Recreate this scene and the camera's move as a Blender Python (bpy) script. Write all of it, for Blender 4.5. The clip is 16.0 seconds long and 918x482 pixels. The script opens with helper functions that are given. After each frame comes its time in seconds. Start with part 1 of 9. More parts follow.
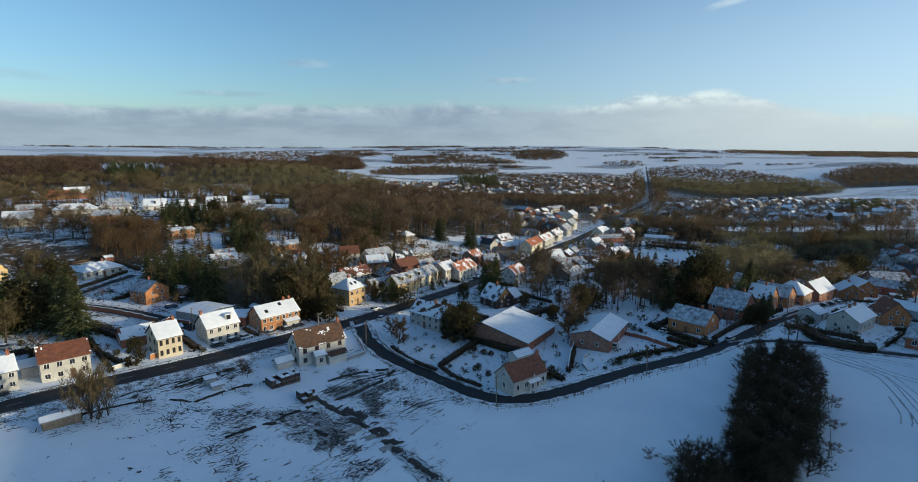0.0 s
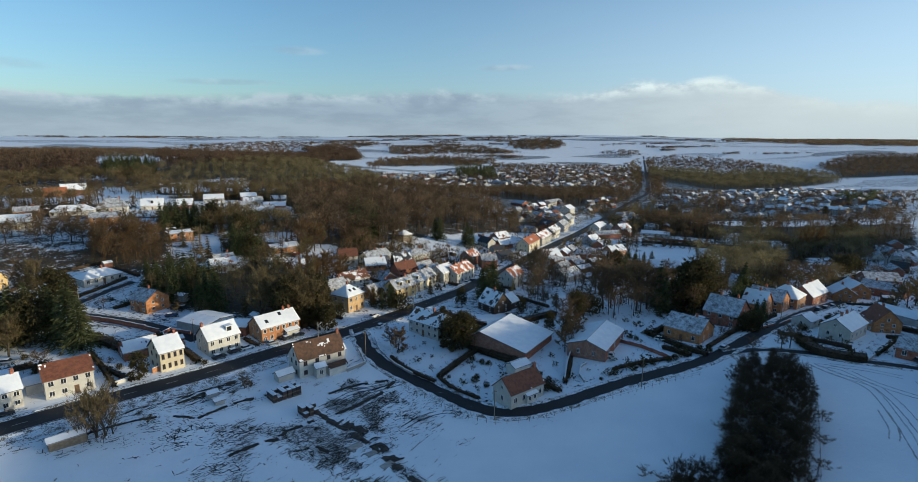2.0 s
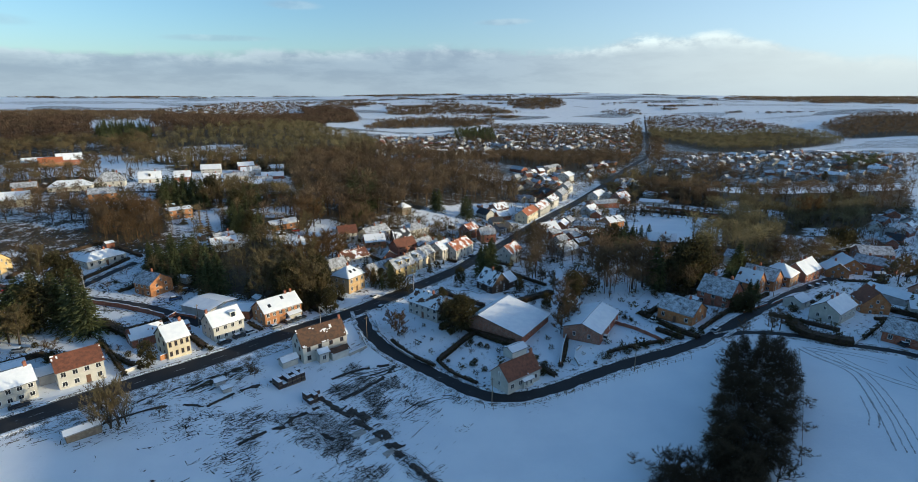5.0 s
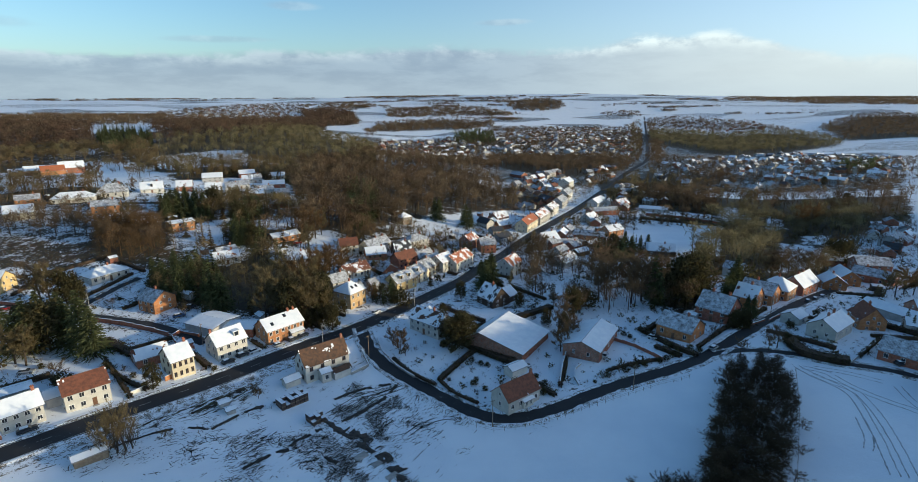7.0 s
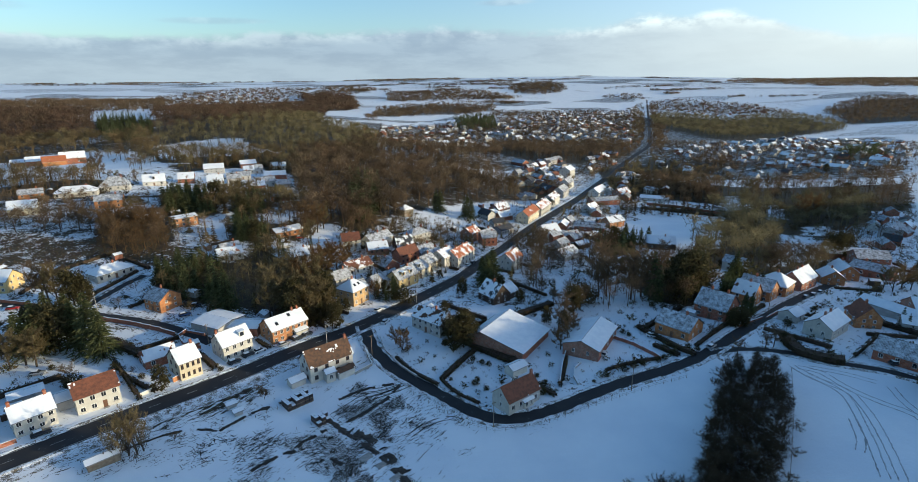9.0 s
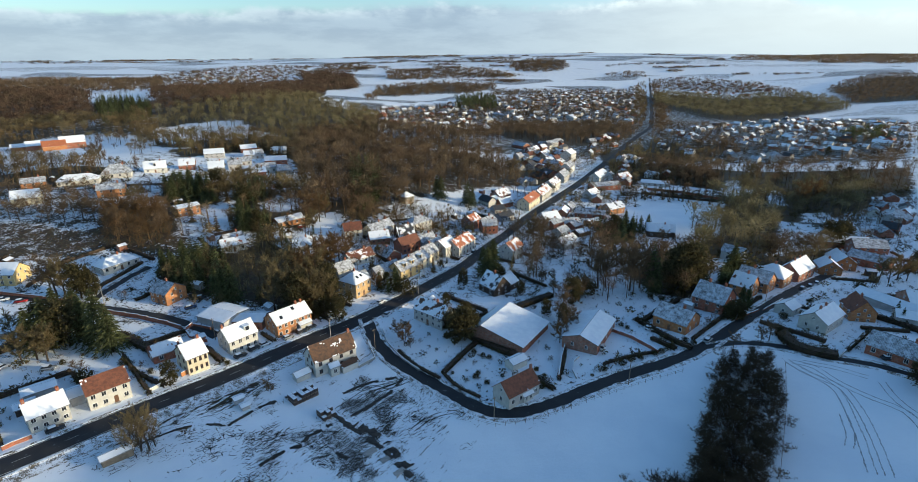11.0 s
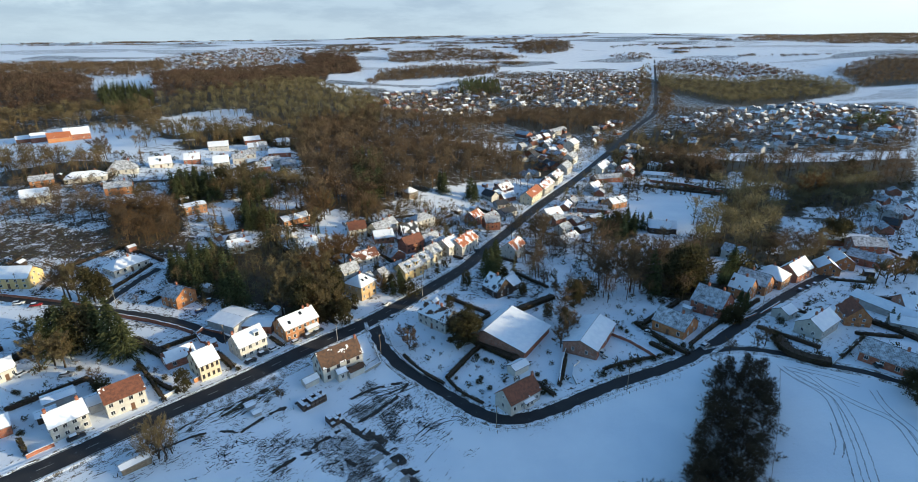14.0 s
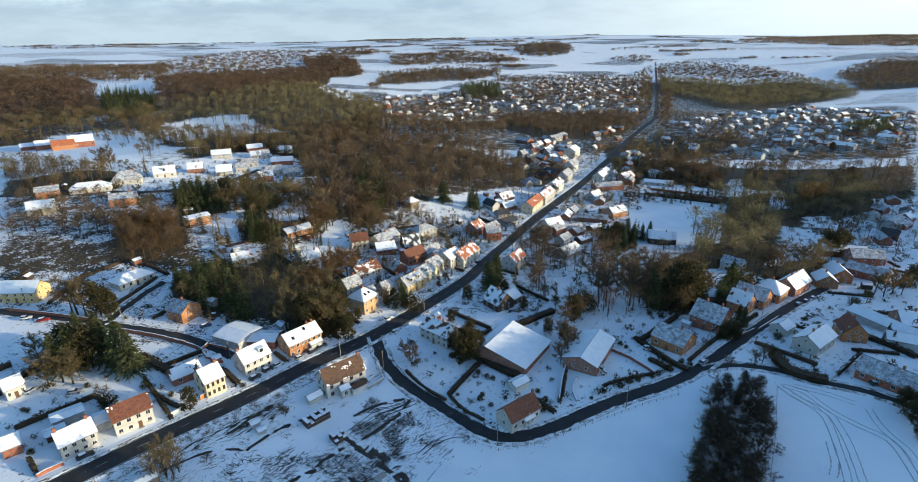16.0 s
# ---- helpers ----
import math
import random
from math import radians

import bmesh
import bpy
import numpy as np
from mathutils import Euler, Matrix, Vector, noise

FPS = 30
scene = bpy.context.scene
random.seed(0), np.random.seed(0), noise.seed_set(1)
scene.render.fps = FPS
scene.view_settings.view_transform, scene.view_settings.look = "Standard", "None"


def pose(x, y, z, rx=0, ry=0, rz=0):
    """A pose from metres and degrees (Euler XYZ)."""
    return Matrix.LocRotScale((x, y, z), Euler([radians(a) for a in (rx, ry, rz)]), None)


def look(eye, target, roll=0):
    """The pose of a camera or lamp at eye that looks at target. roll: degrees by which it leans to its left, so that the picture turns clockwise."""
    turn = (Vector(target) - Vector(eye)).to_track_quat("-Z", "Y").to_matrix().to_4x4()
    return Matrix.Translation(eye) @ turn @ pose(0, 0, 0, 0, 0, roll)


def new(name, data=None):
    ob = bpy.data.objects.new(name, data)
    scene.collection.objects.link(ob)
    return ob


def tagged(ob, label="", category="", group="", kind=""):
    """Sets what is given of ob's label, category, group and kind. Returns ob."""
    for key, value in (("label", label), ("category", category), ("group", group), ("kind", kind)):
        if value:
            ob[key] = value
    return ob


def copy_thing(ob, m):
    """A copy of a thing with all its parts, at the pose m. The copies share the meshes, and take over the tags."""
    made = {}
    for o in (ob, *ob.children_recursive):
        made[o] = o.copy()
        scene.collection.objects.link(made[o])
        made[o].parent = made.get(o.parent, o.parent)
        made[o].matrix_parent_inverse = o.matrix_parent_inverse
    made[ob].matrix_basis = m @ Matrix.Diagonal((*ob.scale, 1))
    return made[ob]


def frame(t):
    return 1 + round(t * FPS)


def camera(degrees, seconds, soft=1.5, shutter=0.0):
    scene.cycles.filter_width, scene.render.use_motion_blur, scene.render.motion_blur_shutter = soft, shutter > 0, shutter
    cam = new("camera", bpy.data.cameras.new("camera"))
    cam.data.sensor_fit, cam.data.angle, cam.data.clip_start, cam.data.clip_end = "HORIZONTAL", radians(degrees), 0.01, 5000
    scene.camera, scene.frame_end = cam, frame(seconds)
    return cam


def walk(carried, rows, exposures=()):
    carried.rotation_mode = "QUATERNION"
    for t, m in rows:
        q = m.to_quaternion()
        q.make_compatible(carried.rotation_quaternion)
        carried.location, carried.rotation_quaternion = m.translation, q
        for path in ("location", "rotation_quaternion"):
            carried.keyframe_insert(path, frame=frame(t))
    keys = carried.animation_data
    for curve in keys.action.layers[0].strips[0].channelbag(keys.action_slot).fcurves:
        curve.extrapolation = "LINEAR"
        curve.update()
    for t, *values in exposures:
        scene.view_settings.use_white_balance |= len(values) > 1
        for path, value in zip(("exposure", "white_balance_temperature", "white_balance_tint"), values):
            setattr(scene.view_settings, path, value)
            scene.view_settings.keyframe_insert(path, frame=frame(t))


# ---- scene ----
cam = camera(82.21, 16.0, 0.8)
PATH = [
    (0, (0.133, 0.659, 60.304), (9.615, 98.795, 43.588), 0.414),
    (0.5, (0.245, 0.664, 61.987), (9.726, 98.789, 45.206), 0.348),
    (1, (0.160, 0.707, 63.857), (9.748, 98.841, 47.191), 0.340),
    (1.5, (0.151, 0.499, 65.837), (9.921, 98.614, 49.161), 0.291),
    (2, (-0.102, 0.461, 67.415), (9.848, 98.163, 48.565), 0.249),
    (2.5, (-0.126, 0.482, 68.817), (9.876, 97.119, 45.129), 0.211),
    (3, (-0.077, 0.522, 70.378), (9.922, 96.455, 43.980), 0.179),
    (3.5, (0.063, 0.495, 71.782), (10.039, 96.437, 45.409), 0.138),
    (4, (0.095, 0.463, 73.086), (10.067, 96.417, 46.752), 0.108),
    (6.5, (0.039, 0.206, 80.567), (9.975, 96.203, 54.378), -0.125),
    (7, (0.005, 0.132, 82.203), (9.918, 96.132, 56.014), -0.152),
    (7.5, (-0.021, 0.156, 83.681), (9.846, 96.143, 57.432), -0.188),
    (8, (0.019, 0.006, 85.129), (9.819, 95.815, 58.212), -0.249),
    (8.5, (0.043, 0.091, 86.568), (9.701, 95.479, 58.146), -0.308),
    (9, (-0.000, 0.000, 88.200), (9.567, 95.159, 58.990), -0.355),
    (11.5, (-0.179, -0.259, 95.809), (8.989, 93.422, 62.048), -0.472),
    (12, (-0.098, -0.375, 97.502), (8.902, 93.221, 63.460), -0.528),
    (12.5, (-0.266, -0.398, 99.140), (8.717, 93.162, 64.994), -0.547),
    (13, (-0.305, -0.536, 100.495), (8.538, 92.729, 65.518), -0.555),
    (13.5, (-0.205, -0.491, 102.116), (8.438, 92.259, 65.746), -0.585),
    (14, (-0.303, -0.556, 103.757), (8.307, 92.222, 67.449), -0.585),
    (14.5, (-0.375, -0.681, 105.273), (8.212, 92.124, 69.032), -0.592),
    (15, (-0.462, -0.728, 106.873), (8.069, 92.109, 70.699), -0.582),
    (15.5, (-0.447, -0.819, 108.354), (8.030, 92.045, 72.239), -0.589),
    (16, (-0.412, -0.894, 110.072), (7.994, 91.970, 73.940), -0.622),
]
# the film's camera opens up as the bright sky leaves its picture
EXPOSURE = [(0, -0.02, 5320, -5), (2, 0.0, 5320, -5), (3.5, 0.13, 5320, -5), (7, 0.21, 5350, -5), (9, 0.34, 5370, -5), (12.5, 0.51, 5400, -5), (16, 0.65, 5420, -5)]
walk(cam, [(t, look(eye, target, roll)) for t, eye, target, roll in PATH], EXPOSURE)

# ---- world, sun ----
SUN_AZ, SUN_EL = 106.0, 9.5
sun_dir = Vector((math.sin(radians(SUN_AZ)) * math.cos(radians(SUN_EL)), math.cos(radians(SUN_AZ)) * math.cos(radians(SUN_EL)), math.sin(radians(SUN_EL))))
sun = new("sun", bpy.data.lights.new("sun", "SUN"))
sun.data.energy, sun.data.angle, sun.data.color = 4.7, radians(0.6), (1.0, 0.7, 0.41)
sun.matrix_world = look(sun_dir * 900, (0, 0, 0))

world = bpy.data.worlds.new("winter_sky")
scene.world = world
world.use_nodes = True


class Nodes:
    """Short way to write a node tree."""

    def __init__(self, tree):
        self.tree = tree

    def add(self, kind, **values):
        n = self.tree.nodes.new(kind)
        for k, v in values.items():
            if k in n.inputs:
                n.inputs[k].default_value = v
        return n

    def join(self, a, b):
        self.tree.links.new(a, b)

    def math(self, op, a, b=0.0, clamp=False):
        n = self.tree.nodes.new("ShaderNodeMath")
        n.operation, n.use_clamp = op, clamp
        for i, v in enumerate((a, b)):
            if isinstance(v, (int, float)):
                n.inputs[i].default_value = v
            else:
                self.join(v, n.inputs[i])
        return n.outputs[0]

    def mix(self, fac, a, b, blend="MIX"):
        n = self.tree.nodes.new("ShaderNodeMix")
        n.data_type, n.blend_type = "RGBA", blend
        for i, v in ((0, fac), (6, a), (7, b)):
            if isinstance(v, (int, float)):
                n.inputs[i].default_value = v
            elif isinstance(v, tuple):
                n.inputs[i].default_value = (*v, 1.0)
            else:
                self.join(v, n.inputs[i])
        return n.outputs[2]

    def step(self, v, lo, hi, a=0.0, b=1.0):
        n = self.tree.nodes.new("ShaderNodeMapRange")
        n.interpolation_type = "SMOOTHSTEP"
        self.join(v, n.inputs[0])
        for i, w in enumerate((lo, hi, a, b)):
            if isinstance(w, (int, float)):
                n.inputs[i + 1].default_value = w
            else:
                self.join(w, n.inputs[i + 1])
        return n.outputs[0]

    def noise(self, vec, scale, detail=3.0, rough=0.55):
        n = self.add("ShaderNodeTexNoise", Scale=scale, Detail=detail, Roughness=rough)
        self.join(vec, n.inputs["Vector"])
        return n.outputs["Fac"]


w = Nodes(world.node_tree)
w.tree.nodes.clear()
sky = w.add("ShaderNodeTexSky")
sky.sky_type, sky.sun_disc = "NISHITA", False
sky.sun_elevation, sky.sun_rotation = radians(12.0), radians(SUN_AZ)
sky.altitude, sky.air_density, sky.dust_density, sky.ozone_density = 100, 1.0, 1.2, 2.2
coord = w.add("ShaderNodeTexCoord")
split = w.add("ShaderNodeSeparateXYZ")
w.join(coord.outputs["Generated"], split.inputs[0])
up = split.outputs["Z"]
flat = w.add("ShaderNodeCombineXYZ")
w.join(split.outputs["X"], flat.inputs[0])
w.join(split.outputs["Y"], flat.inputs[1])
w.join(w.math("MULTIPLY", up, 4.5), flat.inputs[2])
az = w.math("ARCTAN2", split.outputs["X"], split.outputs["Y"])


def bell(centre, width, of=None):
    """A smooth hump round an azimuth (or another value)."""
    q = w.math("DIVIDE", w.math("SUBTRACT", az if of is None else of, centre), width)
    return w.math("POWER", 2.718, w.math("MULTIPLY", w.math("MULTIPLY", q, q), -1.0))


bank = w.noise(flat.outputs[0], 4.2, 6.0, 0.6)
flat_puff = w.add("ShaderNodeCombineXYZ")
w.join(split.outputs["X"], flat_puff.inputs[0])
w.join(split.outputs["Y"], flat_puff.inputs[1])
w.join(w.math("MULTIPLY", up, 1.7), flat_puff.inputs[2])
puff = w.noise(flat_puff.outputs[0], 17.0, 5.0, 0.6)
# a low bank of cloud, flat over most of its length, with one tall sunlit head towards the east
head = w.math("MAXIMUM", bell(0.45, 0.10), bell(0.53, 0.09))
crest = w.math("ADD", w.math("ADD", 0.074, w.math("MULTIPLY", bell(0.05, 0.3), 0.014)), w.math("MULTIPLY", head, 0.03))
crest = w.math("SUBTRACT", crest, w.math("MULTIPLY", w.step(az, 0.62, 0.75), 0.016))
ragged = w.math("ADD", w.math("MULTIPLY", w.math("SUBTRACT", bank, 0.5), 0.05), w.math("MULTIPLY", w.math("SUBTRACT", puff, 0.5), 0.026))
edge = w.math("ADD", crest, ragged)
below = w.math("SUBTRACT", edge, up)
low = w.step(below, -0.004, 0.014)
wisp = w.noise(flat.outputs[0], 7.0, 5.0, 0.62)


def streak(azimuth, width, height, thick, slope):
    """One small torn cloud above the bank."""
    level = w.math("ADD", height, w.math("MULTIPLY", w.math("SUBTRACT", az, azimuth), slope))
    shape = w.math("MULTIPLY", bell(azimuth, width), bell(0.0, thick, w.math("SUBTRACT", up, level)))
    return w.step(w.math("MULTIPLY", shape, w.math("ADD", 0.45, wisp)), 0.42, 0.85)


high = w.math("MAXIMUM", streak(0.57, 0.085, 0.242, 0.012, 0.24), streak(0.185, 0.07, 0.128, 0.008, 0.02))
high = w.math("MAXIMUM", high, w.math("MULTIPLY", streak(-0.18, 0.06, 0.15, 0.01, 0.0), 0.8))
high = w.math("MAXIMUM", high, w.math("MULTIPLY", streak(-0.3, 0.12, 0.094, 0.008, 0.02), 0.8))
high = w.math("MAXIMUM", high, w.math("MULTIPLY", streak(-0.62, 0.12, 0.105, 0.012, -0.02), 0.6))
cover = w.math("MAXIMUM", w.math("MULTIPLY", low, 0.9), w.math("MULTIPLY", high, 0.4))
rim = w.math("MULTIPLY", w.step(below, 0.034, 0.006), w.math("ADD", 0.35, w.math("MULTIPLY", head, 0.9)))
grey = w.mix(w.step(wisp, 0.38, 0.62), (2.15, 2.25, 2.6), (2.65, 2.72, 3.0))
lit = w.math("MULTIPLY", rim, w.step(puff, 0.4, 0.62), True)
cloud = w.mix(lit, grey, (6.4, 6.0, 5.4))
# a thin veil that brightens towards the sun, east of the view, and pales the sky over the horizon
veil = w.math("MULTIPLY", w.step(split.outputs["X"], -0.3, 0.9), w.step(up, 0.45, 0.05))
air = w.mix(1.0, sky.outputs[0], (1.06, 0.985, 0.985), "MULTIPLY")
clear = w.mix(w.math("MULTIPLY", veil, 0.52), air, (5.4, 5.5, 6.1))
cloud = w.mix(w.math("MULTIPLY", w.step(split.outputs["X"], 0.05, 0.75), 0.75), cloud, (5.5, 4.95, 4.3))
cloud = w.mix(w.math("MULTIPLY", w.step(up, 0.05, 0.0), 0.35), cloud, (3.5, 3.5, 3.5))
paint = w.mix(cover, clear, cloud)
background = w.add("ShaderNodeBackground", Strength=0.158)
w.join(paint, background.inputs["Color"])
output = w.add("ShaderNodeOutputWorld")
w.join(background.outputs[0], output.inputs[0])

# ---- materials ----


def material(name):
    m = bpy.data.materials.new(name)
    m.use_nodes = True
    n = Nodes(m.node_tree)
    shader = m.node_tree.nodes["Principled BSDF"]
    where = n.add("ShaderNodeTexCoord").outputs["Object"]
    return m, n, shader, where


def bump(n, shader, height, strength=0.4, distance=0.05):
    b = n.add("ShaderNodeBump", Strength=strength, Distance=distance)
    n.join(height, b.inputs["Height"])
    n.join(b.outputs[0], shader.inputs["Normal"])


def plain(name, dark, light, scale=3.0, rough=0.8, metal=0.0, strength=0.3, distance=0.03, fine=40.0, vary=0.15):
    """A surface that varies between two tones at two scales, a little from object to object."""
    m, n, s, where = material(name)
    big = n.noise(where, scale, 4.0)
    small = n.noise(where, fine, 2.0)
    tone = n.step(n.math("ADD", n.math("MULTIPLY", big, 0.7), n.math("MULTIPLY", small, 0.3)), 0.32, 0.68)
    colour = n.mix(tone, dark, light)
    if vary:
        chance = n.add("ShaderNodeObjectInfo").outputs["Random"]
        gain = n.math("ADD", n.math("MULTIPLY", chance, vary * 2), 1.0 - vary)
        grey = n.add("ShaderNodeCombineColor")
        for i in range(3):
            n.join(gain, grey.inputs[i])
        colour = n.mix(1.0, colour, grey.outputs[0], "MULTIPLY")
    n.join(colour, s.inputs["Base Color"])
    s.inputs["Roughness"].default_value, s.inputs["Metallic"].default_value = rough, metal
    bump(n, s, n.math("ADD", big, small), strength, distance)
    return m


def brickwork(name, a, b, mortar):
    m, n, s, where = material(name)
    t = n.add("ShaderNodeTexBrick", Scale=1.0)
    t.inputs["Brick Width"].default_value, t.inputs["Row Height"].default_value = 0.22, 0.075
    t.inputs["Mortar Size"].default_value = 0.008
    turn = n.add("ShaderNodeMapping")
    turn.inputs["Rotation"].default_value = (radians(90), 0, 0)
    n.join(where, turn.inputs["Vector"])
    n.join(turn.outputs[0], t.inputs["Vector"])
    for k, c in (("Color1", a), ("Color2", b), ("Mortar", mortar)):
        t.inputs[k].default_value = (*c, 1)
    stain = n.step(n.noise(where, 0.8, 4.0), 0.3, 0.7, 0.72, 1.12)
    grey = n.add("ShaderNodeCombineColor")
    for i in range(3):
        n.join(stain, grey.inputs[i])
    n.join(n.mix(1.0, t.outputs["Color"], grey.outputs[0], "MULTIPLY"), s.inputs["Base Color"])
    s.inputs["Roughness"].default_value = 0.9
    bump(n, s, n.noise(where, 30.0), 0.3, 0.02)
    return m


def tiled(name, dark, light, row=0.33):
    """Rows of roof tiles, weathered."""
    m, n, s, where = material(name)
    wave = n.add("ShaderNodeTexWave", Scale=1.0 / row / 2, Distortion=0.6)
    wave.bands_direction = "Y"
    n.join(where, wave.inputs["Vector"])
    big = n.noise(where, 1.1, 5.0)
    tone = n.step(n.math("ADD", n.math("MULTIPLY", big, 0.75), n.math("MULTIPLY", n.noise(where, 9.0, 3.0), 0.3)), 0.35, 0.7)
    n.join(n.mix(tone, dark, light), s.inputs["Base Color"])
    s.inputs["Roughness"].default_value = 0.75
    bump(n, s, n.math("ADD", wave.outputs["Fac"], big), 0.5, 0.04)
    return m


def snow_material(name):
    m, n, s, where = material(name)
    big = n.noise(where, 0.5, 4.0)
    n.join(n.mix(n.step(big, 0.3, 0.7), (0.74, 0.775, 0.83), (0.83, 0.855, 0.89)), s.inputs["Base Color"])
    s.inputs["Roughness"].default_value = 0.6
    s.inputs["Specular IOR Level"].default_value = 0.25
    bump(n, s, n.math("ADD", n.noise(where, 1.6, 4.0), n.math("MULTIPLY", n.noise(where, 14.0), 0.3)), 0.5, 0.12)
    return m


def thin_snow_material():
    """Snow so thin on a roof that the rows of slates show through."""
    m, n, s, where = material("thin_snow")
    wave = n.add("ShaderNodeTexWave", Scale=1.4, Distortion=2.5)
    wave.bands_direction = "Y"
    n.join(where, wave.inputs["Vector"])
    patch = n.noise(where, 0.7, 5.0, 0.65)
    value = n.math("ADD", n.math("MULTIPLY", patch, 0.8), n.math("MULTIPLY", wave.outputs["Fac"], 0.2))
    snow = n.mix(n.noise(where, 6.0), (0.42, 0.45, 0.5), (0.7, 0.73, 0.78))
    n.join(n.mix(n.step(value, 0.44, 0.53), (0.11, 0.105, 0.105), snow), s.inputs["Base Color"])
    s.inputs["Roughness"].default_value = 0.75
    bump(n, s, value, 0.5, 0.08)
    return m


def ground_material():
    """Snow that lies thin where the ground is rough: grass, leaf litter and soil come through; under woods this dark
    also stands for shade.
    """
    m, n, s, where = material("snowy_ground")
    bare = n.add("ShaderNodeAttribute")
    bare.attribute_name = "bare"
    furrow = n.add("ShaderNodeAttribute")
    furrow.attribute_name = "furrow"
    turn = n.add("ShaderNodeMapping")
    turn.inputs["Rotation"].default_value = (0, 0, radians(-52))
    n.join(where, turn.inputs["Vector"])
    long = n.add("ShaderNodeMapping")
    long.inputs["Scale"].default_value = (0.22, 1.0, 1.0)
    n.join(turn.outputs[0], long.inputs["Vector"])
    patch = n.noise(where, 0.16, 6.0, 0.68)
    grain = n.noise(where, 1.1, 4.0, 0.7)
    rows = n.noise(long.outputs[0], 1.0, 5.0, 0.72)
    mixed = n.math("ADD", n.math("MULTIPLY", patch, 0.5), n.math("MULTIPLY", grain, 0.5))
    lined = n.math("ADD", n.math("MULTIPLY", patch, 0.35), n.math("MULTIPLY", rows, 0.65))
    f = furrow.outputs["Fac"]
    value = n.math("ADD", n.math("MULTIPLY", mixed, n.math("SUBTRACT", 1.0, f)), n.math("MULTIPLY", lined, f))
    # every field beyond the village holds its snow a little differently, with drilled rows across it
    plot = n.add("ShaderNodeMapping")
    plot.inputs["Rotation"].default_value = (0, 0, radians(24))
    plot.inputs["Scale"].default_value = (0.0026, 0.0048, 0.0)
    n.join(where, plot.inputs["Vector"])
    cells = n.add("ShaderNodeTexVoronoi", Scale=1.0, Randomness=0.8)
    n.join(plot.outputs[0], cells.inputs["Vector"])
    pick = n.add("ShaderNodeSeparateColor")
    n.join(cells.outputs["Color"], pick.inputs[0])
    drill = n.add("ShaderNodeTexWave", Scale=0.022, Distortion=0.4)
    n.join(turn.outputs[0], drill.inputs["Vector"])
    plain_field = n.step(bare.outputs["Fac"], 0.2, 0.1)
    thin = n.math("MULTIPLY", plain_field, n.math("ADD", n.math("MULTIPLY", n.step(pick.outputs[0], 0.2, 0.95), 0.5), n.math("MULTIPLY", n.math("MULTIPLY", n.step(drill.outputs["Fac"], 0.8, 1.0), pick.outputs[1]), 0.22)))
    edge = n.math("SUBTRACT", 0.78, n.math("MULTIPLY", n.math("ADD", bare.outputs["Fac"], thin), 0.52))
    show = n.step(value, edge, n.math("ADD", edge, 0.05))
    soil = n.mix(n.step(n.noise(where, 0.35, 4.0), 0.35, 0.65), (0.05, 0.034, 0.022), (0.085, 0.075, 0.035))
    soil = n.mix(n.step(grain, 0.4, 0.7), soil, (0.035, 0.026, 0.02))
    white = n.mix(n.step(n.noise(where, 0.05, 4.0), 0.3, 0.7), (0.73, 0.77, 0.83), (0.815, 0.845, 0.885))
    n.join(n.mix(show, white, soil), s.inputs["Base Color"])
    s.inputs["Roughness"].default_value = 0.7
    s.inputs["Specular IOR Level"].default_value = 0.2
    bump(n, s, n.math("ADD", n.math("MULTIPLY", patch, 2.0), n.math("ADD", n.math("MULTIPLY", grain, 0.5), show)), 0.5, 0.2)
    return m


def slush_material():
    m, n, s, where = material("dirty_snow")
    big, small = n.noise(where, 0.5, 5.0, 0.7), n.noise(where, 3.0, 4.0, 0.7)
    mixed = n.math("ADD", n.math("MULTIPLY", big, 0.5), n.math("MULTIPLY", small, 0.5))
    n.join(n.mix(n.step(mixed, 0.47, 0.56), (0.76, 0.79, 0.84), (0.12, 0.1, 0.07)), s.inputs["Base Color"])
    s.inputs["Roughness"].default_value = 0.8
    bump(n, s, small, 0.6, 0.12)
    return m


def asphalt_material():
    m, n, s, where = material("wet_asphalt")
    wear = n.noise(where, 0.25, 5.0, 0.65)
    grain = n.noise(where, 25.0, 2.0)
    colour = n.mix(n.step(wear, 0.35, 0.65), (0.016, 0.017, 0.02), (0.036, 0.036, 0.038))
    slush = n.step(n.math("ADD", n.math("MULTIPLY", n.noise(where, 0.9, 5.0, 0.7), 0.7), n.math("MULTIPLY", wear, 0.3)), 0.6, 0.68)
    n.join(n.mix(n.math("MULTIPLY", slush, 0.35), colour, (0.4, 0.42, 0.46)), s.inputs["Base Color"])
    n.join(n.step(wear, 0.3, 0.7, 0.6, 0.9), s.inputs["Roughness"])
    s.inputs["Specular IOR Level"].default_value = 0.3
    bump(n, s, grain, 0.3, 0.01)
    return m


